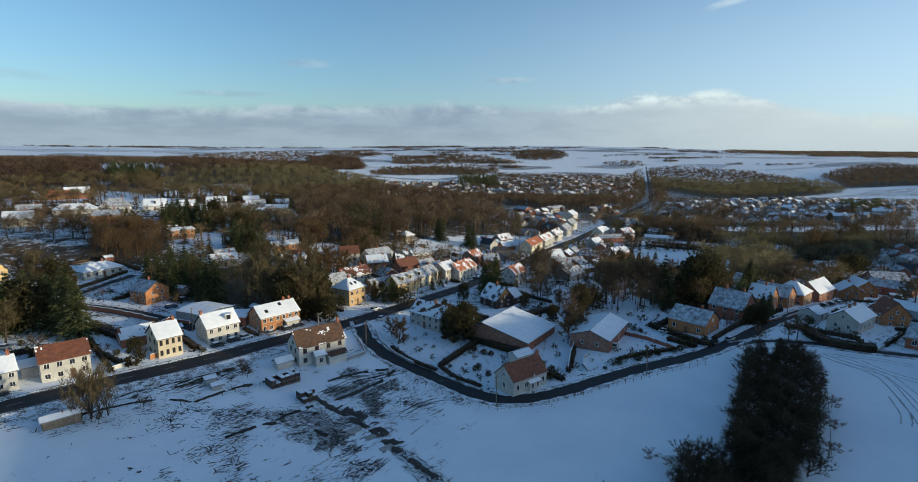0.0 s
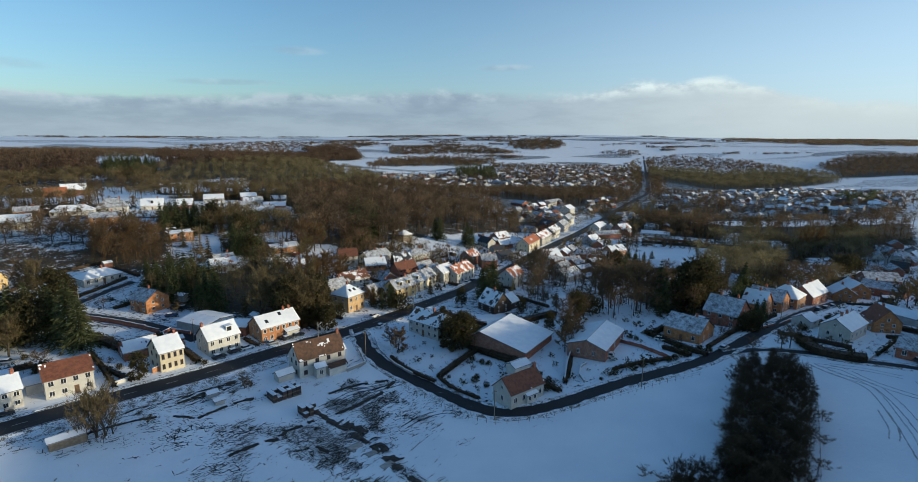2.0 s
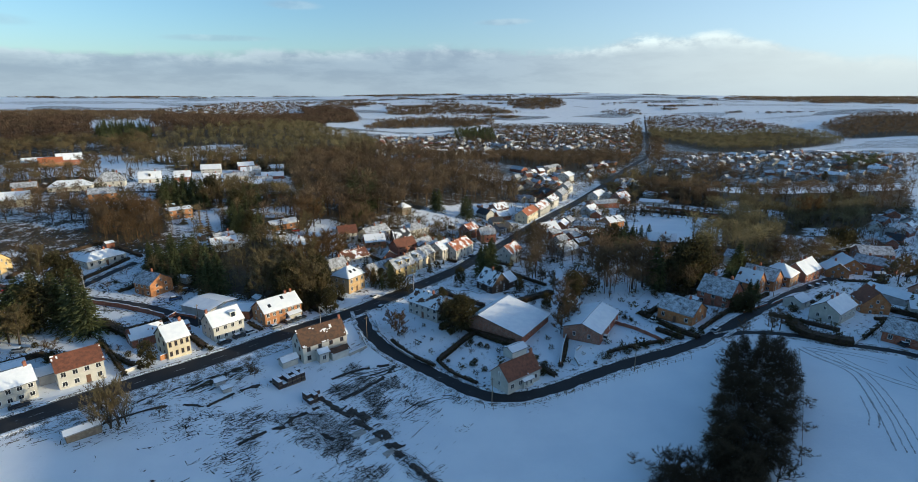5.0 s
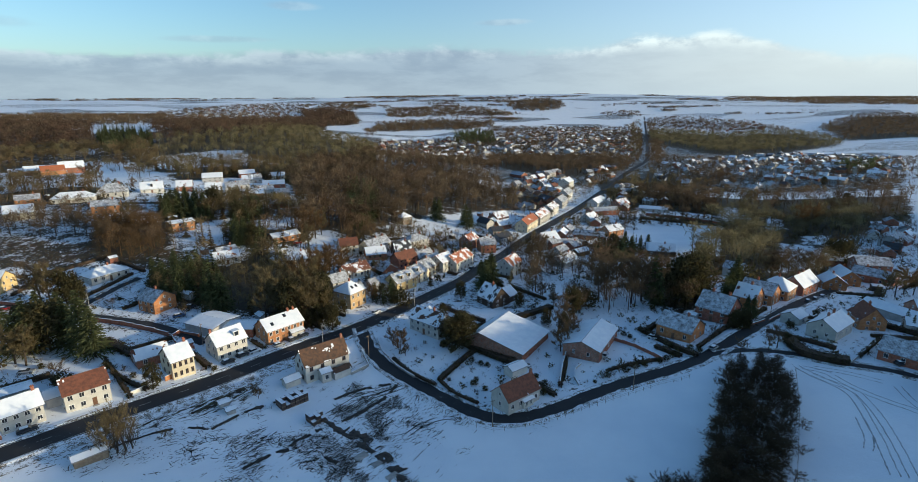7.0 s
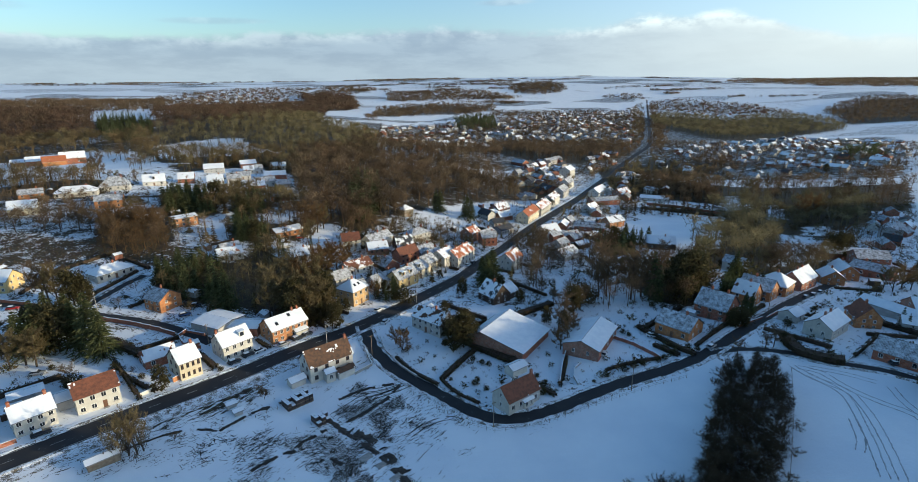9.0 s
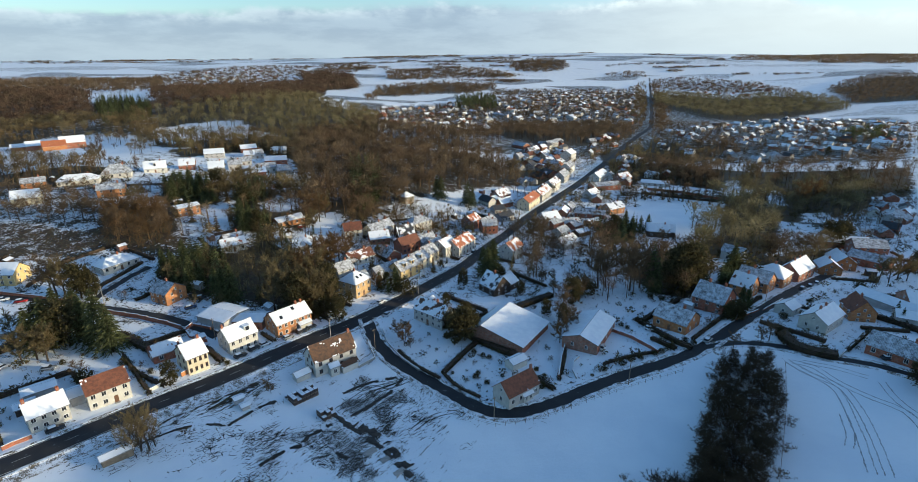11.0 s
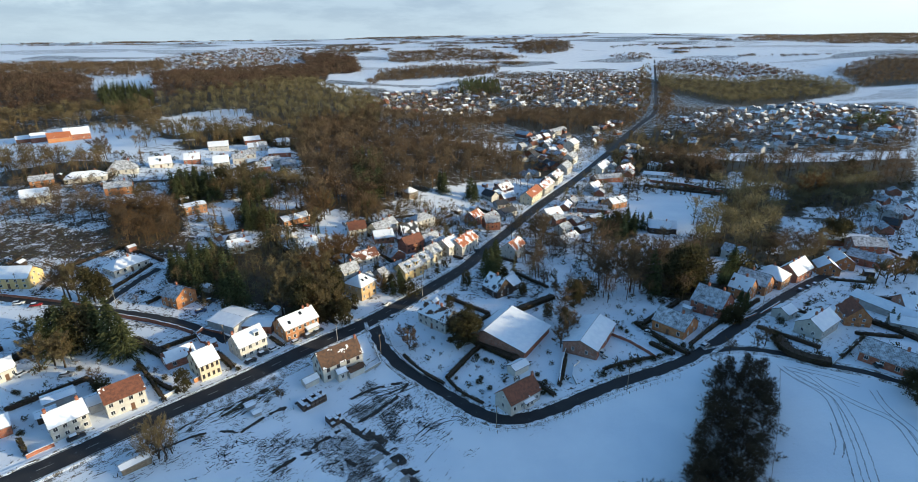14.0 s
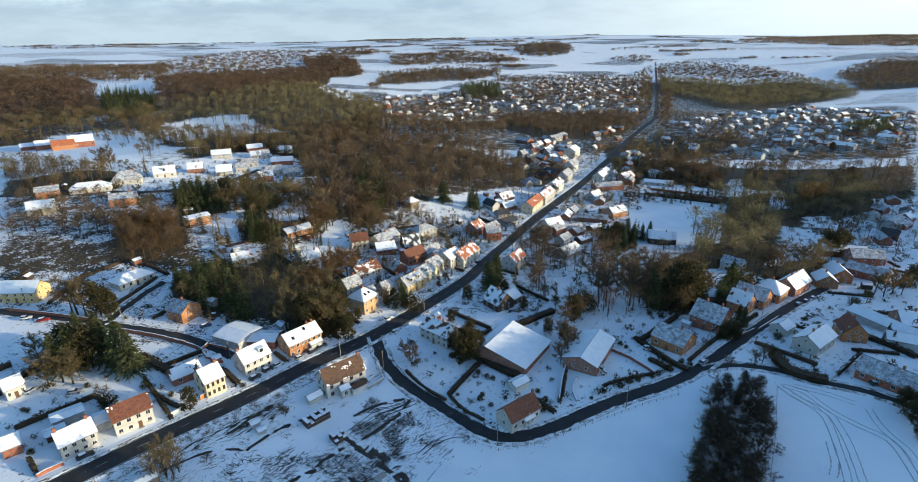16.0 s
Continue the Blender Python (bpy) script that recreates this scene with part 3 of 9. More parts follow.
CLEARINGS = [[(-203.4, 275.7), (-184.3, 280.4), (-157.8, 272.5), (-144.8, 249.1), (-167.4, 242.6), (-182.3, 243.1)],
             [(-202.6, 415.6), (-190.5, 456.6), (-174.4, 491.4), (-145.3, 514.9), (-102.9, 490.2), (-83.5, 404.6), (-106.2, 368.2), (-142.0, 361.7), (-165.4, 340.6)],
             [(-119.8, 301.8), (-103.6, 314.3), (-92.8, 284.7), (-102.5, 275.6), (-110.1, 276.5)],
             [(3.1, 326.9), (19.2, 379.8), (46.2, 386.5), (69.2, 364.6), (56.8, 341.4), (23.5, 323.3)],
             [(-54.0, 269.4), (-56.1, 300.8), (-41.2, 315.4), (-33.9, 277.4)],
             [(166.7, 359.5), (189.0, 383.1), (233.1, 363.8), (206.7, 322.5), (181.1, 300.9), (160.7, 323.0)],
             [(56.9, 230.0), (75.6, 239.7), (88.3, 233.1), (76.1, 206.3), (59.8, 204.3)],
             [(-103.4, 242.8), (-94.9, 265.3), (-82.9, 270.1), (-76.3, 242.6), (-85.3, 236.1), (-96.5, 251.3), (-100.3, 241.7)],
             [(-91.4, 318.9), (-85.3, 299.9), (-73.0, 295.9), (-61.2, 304.5), (-66.8, 328.1), (-79.6, 329.1)],
             [(-54.0, 289.8), (-47.3, 301.5), (-37.6, 306.5), (-33.7, 264.7), (-48.0, 258.6), (-61.4, 251.5), (-55.2, 240.5), (-44.7, 244.6)],
             [(-92.3, 263.3), (-77.5, 266.0), (-74.2, 245.3), (-86.5, 242.2)],
             [(-110.2, 403.7), (-82.0, 416.6), (-72.5, 361.5), (-97.3, 350.6)],
             [(276.4, 332.2), (295.1, 328.0), (273.0, 300.8), (258.7, 308.8)],
             [(288.7, 389.2), (307.0, 390.1), (276.9, 348.3), (264.9, 350.8)],
             [(288.3, 447.2), (308.5, 452.3), (267.8, 386.3), (254.5, 389.1)],
             [(146.1, 235.7), (163.1, 239.9), (173.1, 223.6), (162.2, 205.1), (125.6, 196.7)],
             [(248.3, 317.6), (264.9, 300.8), (229.9, 248.3), (195.1, 243.2)],
             [(213.8, 462.2), (264.2, 415.6), (251.2, 393.6), (193.8, 416.0)],
             [(149.2, 313.9), (176.1, 311.2), (148.4, 258.1), (125.8, 260.8)]]
ROUGH_FIELDS = [([(-30.3, 146.7), (-15.8, 160.4), (-3.7, 142.5), (17.7, 117.6), (4.0, 88.8), (-31.0, 91.7), (-57.1, 104.3), (-27.6, 125.6)], 0.4),
                ([(-88.1, 105.0), (-50.0, 130.2), (-36.3, 138.3), (-20.7, 123.0), (-57.1, 104.3), (-63.0, 92.8)], 0.3),
                ([(-79.6, 118.1), (-45.7, 149.6), (-39.8, 138.2), (-74.0, 111.9)], 0.6)]
WHEEL_MARKS = [smooth_line([(112.9, 128.8), (113.7, 122.7), (115.6, 117.4), (116.0, 112.8), (113.8, 106.9), (110.7, 100.7), (108.3, 95.8), (105.7, 91.3), (101.5, 84.0)], 1.2),
               smooth_line([(112.7, 127.9), (115.0, 120.0), (117.9, 114.1), (117.2, 109.3), (115.3, 103.6), (112.6, 97.6), (109.2, 91.0), (105.0, 83.5)], 1.2),
               smooth_line([(113.9, 127.7), (117.8, 123.8), (119.0, 115.6), (121.9, 108.5), (125.1, 103.3), (125.7, 99.8), (123.9, 93.9), (121.0, 86.5)], 1.2),
               smooth_line([(116.8, 127.0), (123.2, 122.1), (128.4, 116.2)], 1.2),
               smooth_line([(130.2, 113.6), (127.9, 107.4), (127.3, 102.4), (127.5, 98.6), (126.3, 93.4)], 1.2),
               smooth_line([(110.4, 103.6), (106.7, 96.9), (102.4, 92.3)], 1.2)]
PLOT_MARKS = [smooth_line([(-14.9, 134.5), (-9.5, 137.3), (-5.4, 139.0), (-1.8, 141.4)], 0.8),
              smooth_line([(-17.8, 137.8), (-13.7, 137.6), (-8.1, 138.2), (-4.7, 140.1)], 0.8),
              smooth_line([(-22.9, 128.4), (-18.8, 132.7), (-15.6, 136.1), (-10.5, 138.6), (-4.0, 141.2)], 0.8),
              smooth_line([(-21.0, 128.0), (-16.6, 131.6), (-12.6, 135.6), (-7.5, 138.0), (-2.5, 140.8)], 0.8),
              smooth_line([(-20.5, 136.2), (-15.9, 139.2), (-10.2, 140.0), (-4.4, 141.6)], 0.8),
              smooth_line([(-1.5, 118.1), (3.0, 122.4), (9.3, 124.4), (13.7, 122.1)], 0.8)]
COPSE_105 = [(-206.8, 268.0), (-191.9, 270.7), (-175.1, 264.3), (-149.9, 260.8), (-140.1, 241.2), (-146.6, 234.5), (-170.1, 232.1), (-173.9, 226.2), (-179.4, 223.6), (-198.0, 240.0)]
SCRUB_SLOPE = [(-157.6, 275.7), (-152.1, 292.0), (-130.1, 284.3), (-112.2, 260.7), (-105.0, 247.8), (-111.4, 235.5), (-124.9, 237.1), (-138.3, 241.1)]
COPSE_106 = [(-338.9, 467.2), (-258.9, 411.0), (-218.1, 399.5), (-188.0, 342.5), (-215.3, 335.9), (-249.2, 336.2)]
COPSE_107 = [(-232.6, 310.8), (-191.2, 292.7), (-164.3, 292.7), (-130.2, 290.7), (-113.4, 252.8), (-152.6, 261.8), (-202.2, 263.5)]
COPSE_108 = [(-106.2, 226.2), (-103.8, 241.1), (-77.3, 252.6), (-40.9, 234.2), (-30.4, 210.0), (-30.7, 180.2), (-38.0, 178.1), (-55.4, 189.4), (-78.1, 199.3), (-100.4, 204.7)]
COPSE_109 = [(-107.7, 220.6), (-100.2, 238.2), (-82.9, 232.5), (-73.6, 199.3), (-89.5, 199.5)]
COPSE_110 = [(-45.6, 431.6), (-22.0, 433.2), (-17.0, 351.2), (-29.9, 313.1), (-37.8, 343.7)]
COPSE_111 = [(191.2, 327.0), (250.4, 395.2), (295.8, 395.2), (269.9, 341.8), (203.0, 254.9), (170.1, 229.1), (140.8, 226.6)]
COPSE_112 = [(309.9, 400.2), (373.8, 414.7), (373.2, 378.1), (333.3, 333.5), (281.8, 314.1), (234.6, 265.4), (252.0, 319.4)]
COPSE_113 = [(272.2, 559.3), (342.2, 479.2), (417.2, 459.8), (479.7, 451.3), (376.5, 346.3), (351.5, 364.5), (305.7, 401.5), (262.7, 424.4), (229.2, 466.5)]
COPSE_132 = [(-37.5, 110.1), (-26.4, 116.3), (-13.4, 111.2), (-4.0, 102.2), (-23.9, 98.2)]
COPSE_133 = [(-71.0, 114.9), (-56.2, 123.9), (-39.3, 135.6), (-35.5, 133.0), (-53.6, 120.1), (-67.9, 110.9)]
COPSE_135 = [(-448.9, 629.4), (-449.6, 659.6), (-425.8, 652.2), (-387.4, 618.7), (-389.4, 592.3), (-422.1, 589.3)]
COPSE_140 = [(-52.3, 319.4), (-23.9, 322.9), (31.7, 359.7), (72.8, 375.8), (57.0, 291.0), (20.6, 239.6), (-2.8, 218.5), (-23.4, 212.4), (-39.2, 218.0)]
COPSE_141 = [(-152.2, 349.1), (-131.7, 432.4), (-75.2, 371.9), (-51.6, 315.8), (-44.1, 258.4), (-66.7, 241.7), (-108.0, 253.0), (-124.0, 274.1)]
COPSE_142 = [(58.3, 280.4), (94.5, 254.0), (118.7, 229.1), (126.6, 210.0), (107.4, 179.3), (82.8, 184.3), (63.4, 184.8), (49.8, 210.9)]
COPSE_143 = [(98.9, 225.1), (143.9, 230.9), (189.5, 237.7), (235.0, 256.7), (212.8, 226.2), (165.8, 205.0), (136.4, 194.5), (100.4, 185.6)]
COPSE_144 = [(130.7, 206.8), (178.2, 220.9), (220.5, 238.0), (199.2, 219.8), (151.9, 196.2), (123.3, 184.6)]
COPSE_145 = [(255.8, 552.4), (282.7, 525.9), (288.4, 453.5), (253.6, 390.8), (223.3, 389.7), (202.1, 418.5)]
COPSE_146 = [(295.9, 470.9), (358.6, 467.4), (320.7, 410.7), (272.2, 412.8)]
COPSE_147 = [(315.5, 354.4), (351.5, 352.5), (369.5, 337.8), (273.3, 240.7), (243.0, 233.4), (229.2, 244.6), (245.6, 277.9)]
COPSE_148 = [(-282.9, 385.2), (-219.0, 353.8), (-169.0, 354.1), (-121.2, 393.5), (-105.7, 337.2), (-150.3, 309.4), (-200.0, 307.7), (-237.5, 317.5)]
COPSE_149 = [(45.6, 408.6), (102.4, 449.3), (160.6, 540.9), (185.6, 539.2), (130.7, 436.1), (83.2, 361.7), (51.4, 350.7)]
COPSE_150 = [(234.8, 665.0), (377.5, 851.8), (473.9, 1021.6), (332.4, 735.9), (210.5, 537.1), (162.8, 470.1)]
COPSE_151 = [(403.2, 832.2), (548.5, 1074.9), (872.9, 1772.8), (1040.1, 2175.8), (1013.8, 2183.4), (588.4, 1230.5)]
COPSE_152 = [(402.2, 874.1), (653.5, 1412.0), (1000.4, 2186.9), (952.7, 2156.7), (615.2, 1406.7), (380.7, 883.9)]
COPSE_153 = [(-185.6, 235.8), (-144.9, 228.6), (-106.1, 217.5), (-97.0, 188.1), (-116.4, 193.4), (-139.0, 203.7), (-175.6, 219.8)]
COPSE_154 = [(-91.1, 202.0), (-69.6, 199.3), (-55.4, 187.4), (-58.9, 174.6), (-78.2, 183.2)]
COPSE_164 = [(-362.4, 640.5), (-311.3, 684.0), (-255.4, 581.0), (-211.1, 452.2), (-231.7, 467.4), (-282.5, 588.9), (-333.8, 597.5)]
COPSE_170 = [(-15.9, 162.1), (10.2, 175.7), (45.7, 191.7), (86.3, 191.9), (110.0, 169.3), (166.5, 203.8), (231.4, 226.7), (206.7, 174.1), (153.4, 122.1), (135.1, 120.9), (120.1, 139.8), (85.1, 138.7), (42.6, 127.7), (22.2, 124.3), (7.5, 138.5)]
COPSE_171 = [(-142.2, 167.1), (-102.7, 163.6), (-89.4, 178.4), (-60.0, 177.8), (-33.2, 169.8), (-50.8, 155.8), (-73.7, 137.5), (-92.3, 135.1), (-109.4, 117.7)]
COPSE_172 = [(-185.2, 234.1), (-103.6, 216.0), (-69.0, 195.7), (-64.2, 177.9), (-116.4, 192.4), (-167.7, 206.5)]
COPSE_173 = [(-45.7, 321.7), (67.0, 367.4), (74.6, 321.8), (19.0, 222.9), (-3.0, 205.1), (-28.0, 205.4)]
COPSE_174 = [(-321.9, 440.2), (-188.7, 439.5), (-102.2, 522.3), (-56.0, 345.4), (-134.8, 327.7), (-234.0, 310.7)]
COPSE_175 = [(46.9, 254.4), (113.2, 374.1), (209.0, 532.2), (298.6, 647.5), (354.1, 556.4), (247.3, 386.7), (169.5, 375.9), (112.5, 257.0), (135.8, 214.7), (45.7, 191.7)]
COPSE_176 = [(251.7, 385.9), (428.1, 396.4), (267.0, 233.1), (198.1, 238.2), (131.3, 206.8)]
COPSE_186 = [(352.2, 731.4), (376.3, 677.5), (367.2, 591.4), (288.5, 536.8), (276.8, 583.0)]
COPSE_187 = [(234.3, 620.7), (316.4, 689.2), (268.0, 563.8), (205.6, 437.7), (193.1, 460.5)]
COPSE_188 = [(102.9, 536.4), (186.6, 632.6), (156.8, 506.9), (113.0, 428.1), (86.0, 419.8)]
COPSE_189 = [(-214.1, 507.7), (-164.7, 554.8), (-105.4, 545.5), (-90.8, 460.5), (-142.0, 509.4), (-177.6, 449.3)]
COPSE_190 = [(-67.0, 324.4), (-38.6, 326.5), (-16.4, 322.6), (-35.0, 287.5), (-52.3, 274.0), (-74.7, 279.2), (-84.9, 296.7)]
COPSE_191 = [(-155.4, 348.2), (-142.5, 351.9), (-120.8, 340.8), (-106.3, 293.6), (-131.9, 295.4)]
COPSE_192 = [(-117.9, 382.6), (-99.1, 388.9), (-66.7, 241.7), (-82.7, 241.0)]
COPSE_193 = [(-252.3, 340.4), (-147.1, 335.3), (-125.1, 276.6), (-143.8, 254.1), (-197.6, 255.7)]
COPSE_200 = [(54.2, 295.5), (81.2, 302.3), (98.0, 274.1), (108.7, 248.9), (90.6, 204.2), (64.9, 207.3), (46.7, 222.7)]
COPSE_201 = [(-183.3, 559.1), (-107.6, 557.2), (-67.4, 373.5), (-73.7, 322.7), (-95.0, 324.6), (-119.1, 359.7), (-142.5, 351.9), (-176.2, 410.4)]
COPSE_202 = [(-23.8, 319.9), (22.1, 343.1), (34.2, 307.8), (15.7, 252.8), (-5.5, 272.3), (-22.1, 287.2)]
COPSE_203 = [(128.8, 257.7), (167.0, 271.5), (154.7, 233.1), (129.5, 215.6), (113.1, 217.5)]
COPSE_204 = [(117.1, 308.1), (148.2, 308.3), (140.1, 277.9), (111.6, 273.2)]
COPSE_205 = [(112.2, 203.7), (129.6, 205.4), (153.7, 212.1), (133.3, 185.0), (115.7, 180.9), (100.8, 180.7)]
COPSE_206 = [(-162.8, 295.6), (-131.3, 293.5), (-118.3, 258.2), (-133.1, 247.8), (-148.1, 257.3)]
COPSE_207 = [(-76.7, 261.0), (-44.6, 260.9), (-30.1, 232.5), (-39.3, 219.8), (-64.6, 231.2)]
COPSE_230 = [(332.4, 679.2), (382.9, 593.0), (457.7, 547.0), (562.2, 533.0), (509.2, 479.4), (372.7, 523.0), (300.6, 588.1)]
COPSE_231 = [(-162.3, 291.0), (-133.0, 298.0), (-114.4, 255.0), (-112.7, 235.9), (-138.2, 241.6)]
COPSE_232 = [(-77.7, 747.9), (1.7, 717.7), (81.2, 723.6), (142.3, 794.2), (120.2, 669.5), (40.6, 602.1), (-12.6, 627.0), (-70.3, 667.5)]
COPSE_240 = [(-218.6, 308.6), (-189.4, 306.5), (-159.3, 288.5), (-131.9, 295.4), (-116.1, 252.6), (-143.2, 253.3), (-176.1, 260.0), (-199.4, 272.2)]
COPSE_241 = [(-126.6, 347.8), (-105.1, 364.2), (-66.0, 364.2), (-52.4, 322.0), (-79.9, 303.0), (-111.0, 308.8)]
COPSE_242 = [(-51.3, 313.1), (-24.2, 328.8), (-1.6, 339.9), (-5.5, 318.5), (-22.3, 292.6), (-43.2, 273.9)]
COPSE_221 = [(-216.0, 511.0), (-165.1, 554.6), (-98.7, 537.5), (-61.4, 333.1), (-97.1, 318.0), (-140.1, 316.4)]
COPSE_223 = [(-36.7, 303.6), (6.2, 343.3), (66.5, 365.3), (80.4, 348.9), (52.7, 287.2), (21.1, 245.0), (7.8, 216.4), (-17.8, 204.9), (-31.3, 216.1)]
COPSE_224 = [(97.6, 427.3), (170.4, 575.8), (317.4, 774.7), (374.8, 822.7), (255.7, 551.2), (169.7, 401.0), (102.6, 310.2), (71.2, 262.8), (63.4, 287.8)]
COPSE_225 = [(235.0, 518.5), (249.2, 437.5), (244.8, 375.1), (227.7, 350.6), (169.8, 356.1), (162.4, 382.5)]
COPSE_208 = [(-91.1, 202.0), (-55.2, 196.8), (-43.2, 180.7), (-54.7, 174.5), (-73.2, 181.0)]
BEECH_WEST = [(-1074.2, 1362.9), (-904.6, 1315.5), (-828.1, 1311.0), (-742.9, 1291.4), (-607.7, 1107.5), (-484.8, 902.0), (-403.5, 744.4), (-441.2, 736.5), (-468.5, 722.4), (-503.0, 711.3), (-589.2, 727.5)]
OLIVE_WEST = [(-589.2, 727.5), (-503.0, 711.3), (-468.5, 722.4), (-442.4, 751.9), (-395.9, 724.8), (-379.5, 742.9), (-363.6, 773.7), (-335.5, 760.3), (-302.8, 697.1), (-260.5, 561.2), (-318.9, 655.0), (-368.4, 663.2), (-363.4, 634.9), (-423.0, 640.2), (-421.6, 581.8), (-505.9, 610.1)]
FIR_PATCH = [(-489.7, 916.8), (-472.4, 940.3), (-431.2, 919.8), (-395.5, 892.3), (-345.0, 774.5), (-355.0, 736.5), (-379.7, 727.9), (-410.2, 760.9)]
BEECH_EAST = [(-477.8, 1085.5), (-570.2, 1421.9), (-491.8, 1527.8), (-417.5, 1658.1), (-322.1, 1889.3), (-229.4, 1692.2), (-195.1, 1395.1), (-196.7, 1132.8), (-233.4, 909.8), (-276.3, 841.4), (-324.5, 791.6), (-345.7, 782.2)]
POPLAR_WOOD = [(-350.5, 798.2), (-333.5, 815.9), (-285.9, 873.3), (-248.6, 972.8), (-226.4, 1309.5), (-136.8, 1025.1), (-80.3, 976.9), (-45.8, 891.2), (-37.7, 711.7), (-71.4, 668.0), (-111.6, 655.2), (-148.1, 634.3), (-204.3, 706.5), (-275.0, 715.3), (-291.7, 675.9)]
EDGE_WOOD = [(-180.7, 619.4), (-147.0, 629.2), (-113.1, 665.1), (-73.8, 694.1), (-38.6, 730.4), (-34.1, 610.2), (-102.8, 551.0), (-144.2, 553.9), (-183.4, 532.4), (-223.4, 522.9), (-250.8, 544.4), (-259.5, 612.9), (-176.8, 597.4)]
HILL_WOOD = [(-115.9, 584.0), (-95.1, 635.1), (-67.8, 629.9), (-33.4, 614.5), (-0.4, 582.6), (37.9, 579.0), (75.9, 572.7), (92.6, 519.4), (94.5, 429.9), (98.9, 424.8), (73.7, 410.2), (28.2, 379.4), (-6.6, 349.6), (-27.3, 300.5), (-47.5, 285.1), (-58.7, 325.0), (-76.8, 353.2), (-98.6, 439.4)]
OLD_VILLAGE_TREES = [(-1010.9, 2351.0), (-970.8, 2654.1), (-894.2, 3018.7), (-704.4, 3104.1), (-512.7, 3068.4), (-328.0, 1925.0), (-417.5, 1658.1), (-499.9, 1553.6), (-588.2, 1468.3), (-576.4, 1322.3)]
DARK_BELT_WEST = [(-1568.9, 2009.0), (-1366.0, 2005.6), (-1315.0, 2136.8), (-1172.6, 2131.7), (-1026.2, 2078.9), (-910.3, 2196.5), (-593.4, 1417.8), (-580.3, 1322.4), (-759.1, 1343.3), (-838.3, 1327.7), (-904.6, 1315.5), (-1074.2, 1362.9)]
WOOD_MID_FAR = [(-438.0, 2449.9), (-352.0, 2549.6), (-235.7, 2412.6), (-181.1, 2100.9), (-146.8, 1733.2), (-163.7, 1627.5), (-221.2, 1556.5), (-272.6, 1629.7)]
SETTLED_BELT = [(-79.0, 2598.1), (73.0, 2712.7), (224.1, 2822.0), (391.4, 2738.1), (498.4, 2577.1), (471.4, 2432.9), (385.5, 2341.6), (155.2, 2270.8), (10.8, 2176.5), (-62.4, 2193.3)]
BELT_FAR_WEST = [(-448.1, 3161.3), (-310.6, 3234.4), (-140.9, 2979.0), (-133.4, 2781.1), (-265.7, 2729.9), (-414.5, 2904.3)]
FIR_BAND = [(-87.5, 1756.8), (-10.8, 1901.0), (121.5, 2103.9), (236.2, 2129.1), (340.7, 2054.8), (306.7, 1834.6), (180.0, 1625.1), (71.7, 1549.8), (-10.3, 1447.5), (-71.5, 1385.5)]
LOW_WOOD = [(-82.9, 1300.0), (-69.6, 1428.3), (-63.0, 1322.2), (-72.4, 1189.1), (-93.0, 1216.6)]
TOWN_COPSE = [(127.0, 1344.3), (160.7, 1451.2), (215.9, 1506.9), (240.1, 1407.2), (211.0, 1225.7), (172.4, 1201.2), (129.8, 1173.7), (113.7, 1206.5)]
PLATEAU_WOOD = [(598.3, 3016.4), (736.0, 3224.8), (887.5, 3270.8), (913.0, 3010.5), (826.7, 2716.1), (703.1, 2575.5), (592.2, 2582.3), (527.9, 2654.3)]
PLATEAU_EDGE = [(387.5, 2435.8), (489.0, 2485.0), (546.8, 2441.7), (545.8, 2434.8), (436.9, 2345.9), (382.3, 2385.0)]
ROAD_HEDGE_FAR = [(1034.0, 2804.5), (1197.6, 2885.9), (1359.5, 2851.8), (1371.9, 2874.5), (1180.2, 2799.9), (1015.5, 2732.3)]
ROAD_TREES_FAR = [(946.5, 2497.5), (1066.3, 2559.5), (1140.0, 2498.4), (1073.2, 2342.7), (988.5, 2362.3), (917.0, 2413.5)]
ROUND_COPSE = [(1245.3, 2536.2), (1300.6, 2567.0), (1332.7, 2532.5), (1318.1, 2499.4), (1266.8, 2493.4), (1243.7, 2522.5)]
FIELD_ROW = [(1474.1, 2216.5), (1572.0, 2266.2), (1561.4, 2155.9), (1606.9, 2212.8), (1546.8, 2224.0), (1501.8, 2251.2)]
SKYLINE_WOOD = [(1998.5, 3241.7), (2769.7, 3967.7), (3605.6, 4486.7), (4473.9, 4976.9), (4658.4, 4745.4), (4866.1, 4294.3), (2779.9, 2433.2), (2546.1, 2573.1), (2386.0, 2633.8), (2214.8, 2738.1), (2111.8, 2913.5), (1976.0, 3134.4)]
VALLEY_WOOD = [(787.8, 1660.1), (868.4, 1730.9), (932.8, 1665.1), (963.9, 1524.8), (1088.1, 1575.7), (1167.7, 1506.6), (1145.6, 1346.3), (1060.2, 1195.3), (1018.3, 1141.4), (930.5, 1112.6), (812.7, 1082.0), (678.8, 1017.8), (634.4, 1047.1), (670.6, 1207.2), (662.4, 1371.7)]
EAST_HILL_WOOD = [(1294.4, 1560.9), (1568.2, 1811.2), (1779.3, 1951.5), (1863.0, 1939.8), (1893.8, 1902.8), (2009.8, 1748.6), (1335.2, 1138.1), (1249.5, 1230.8), (1194.2, 1250.5), (1085.5, 1213.4), (1236.7, 1453.3)]
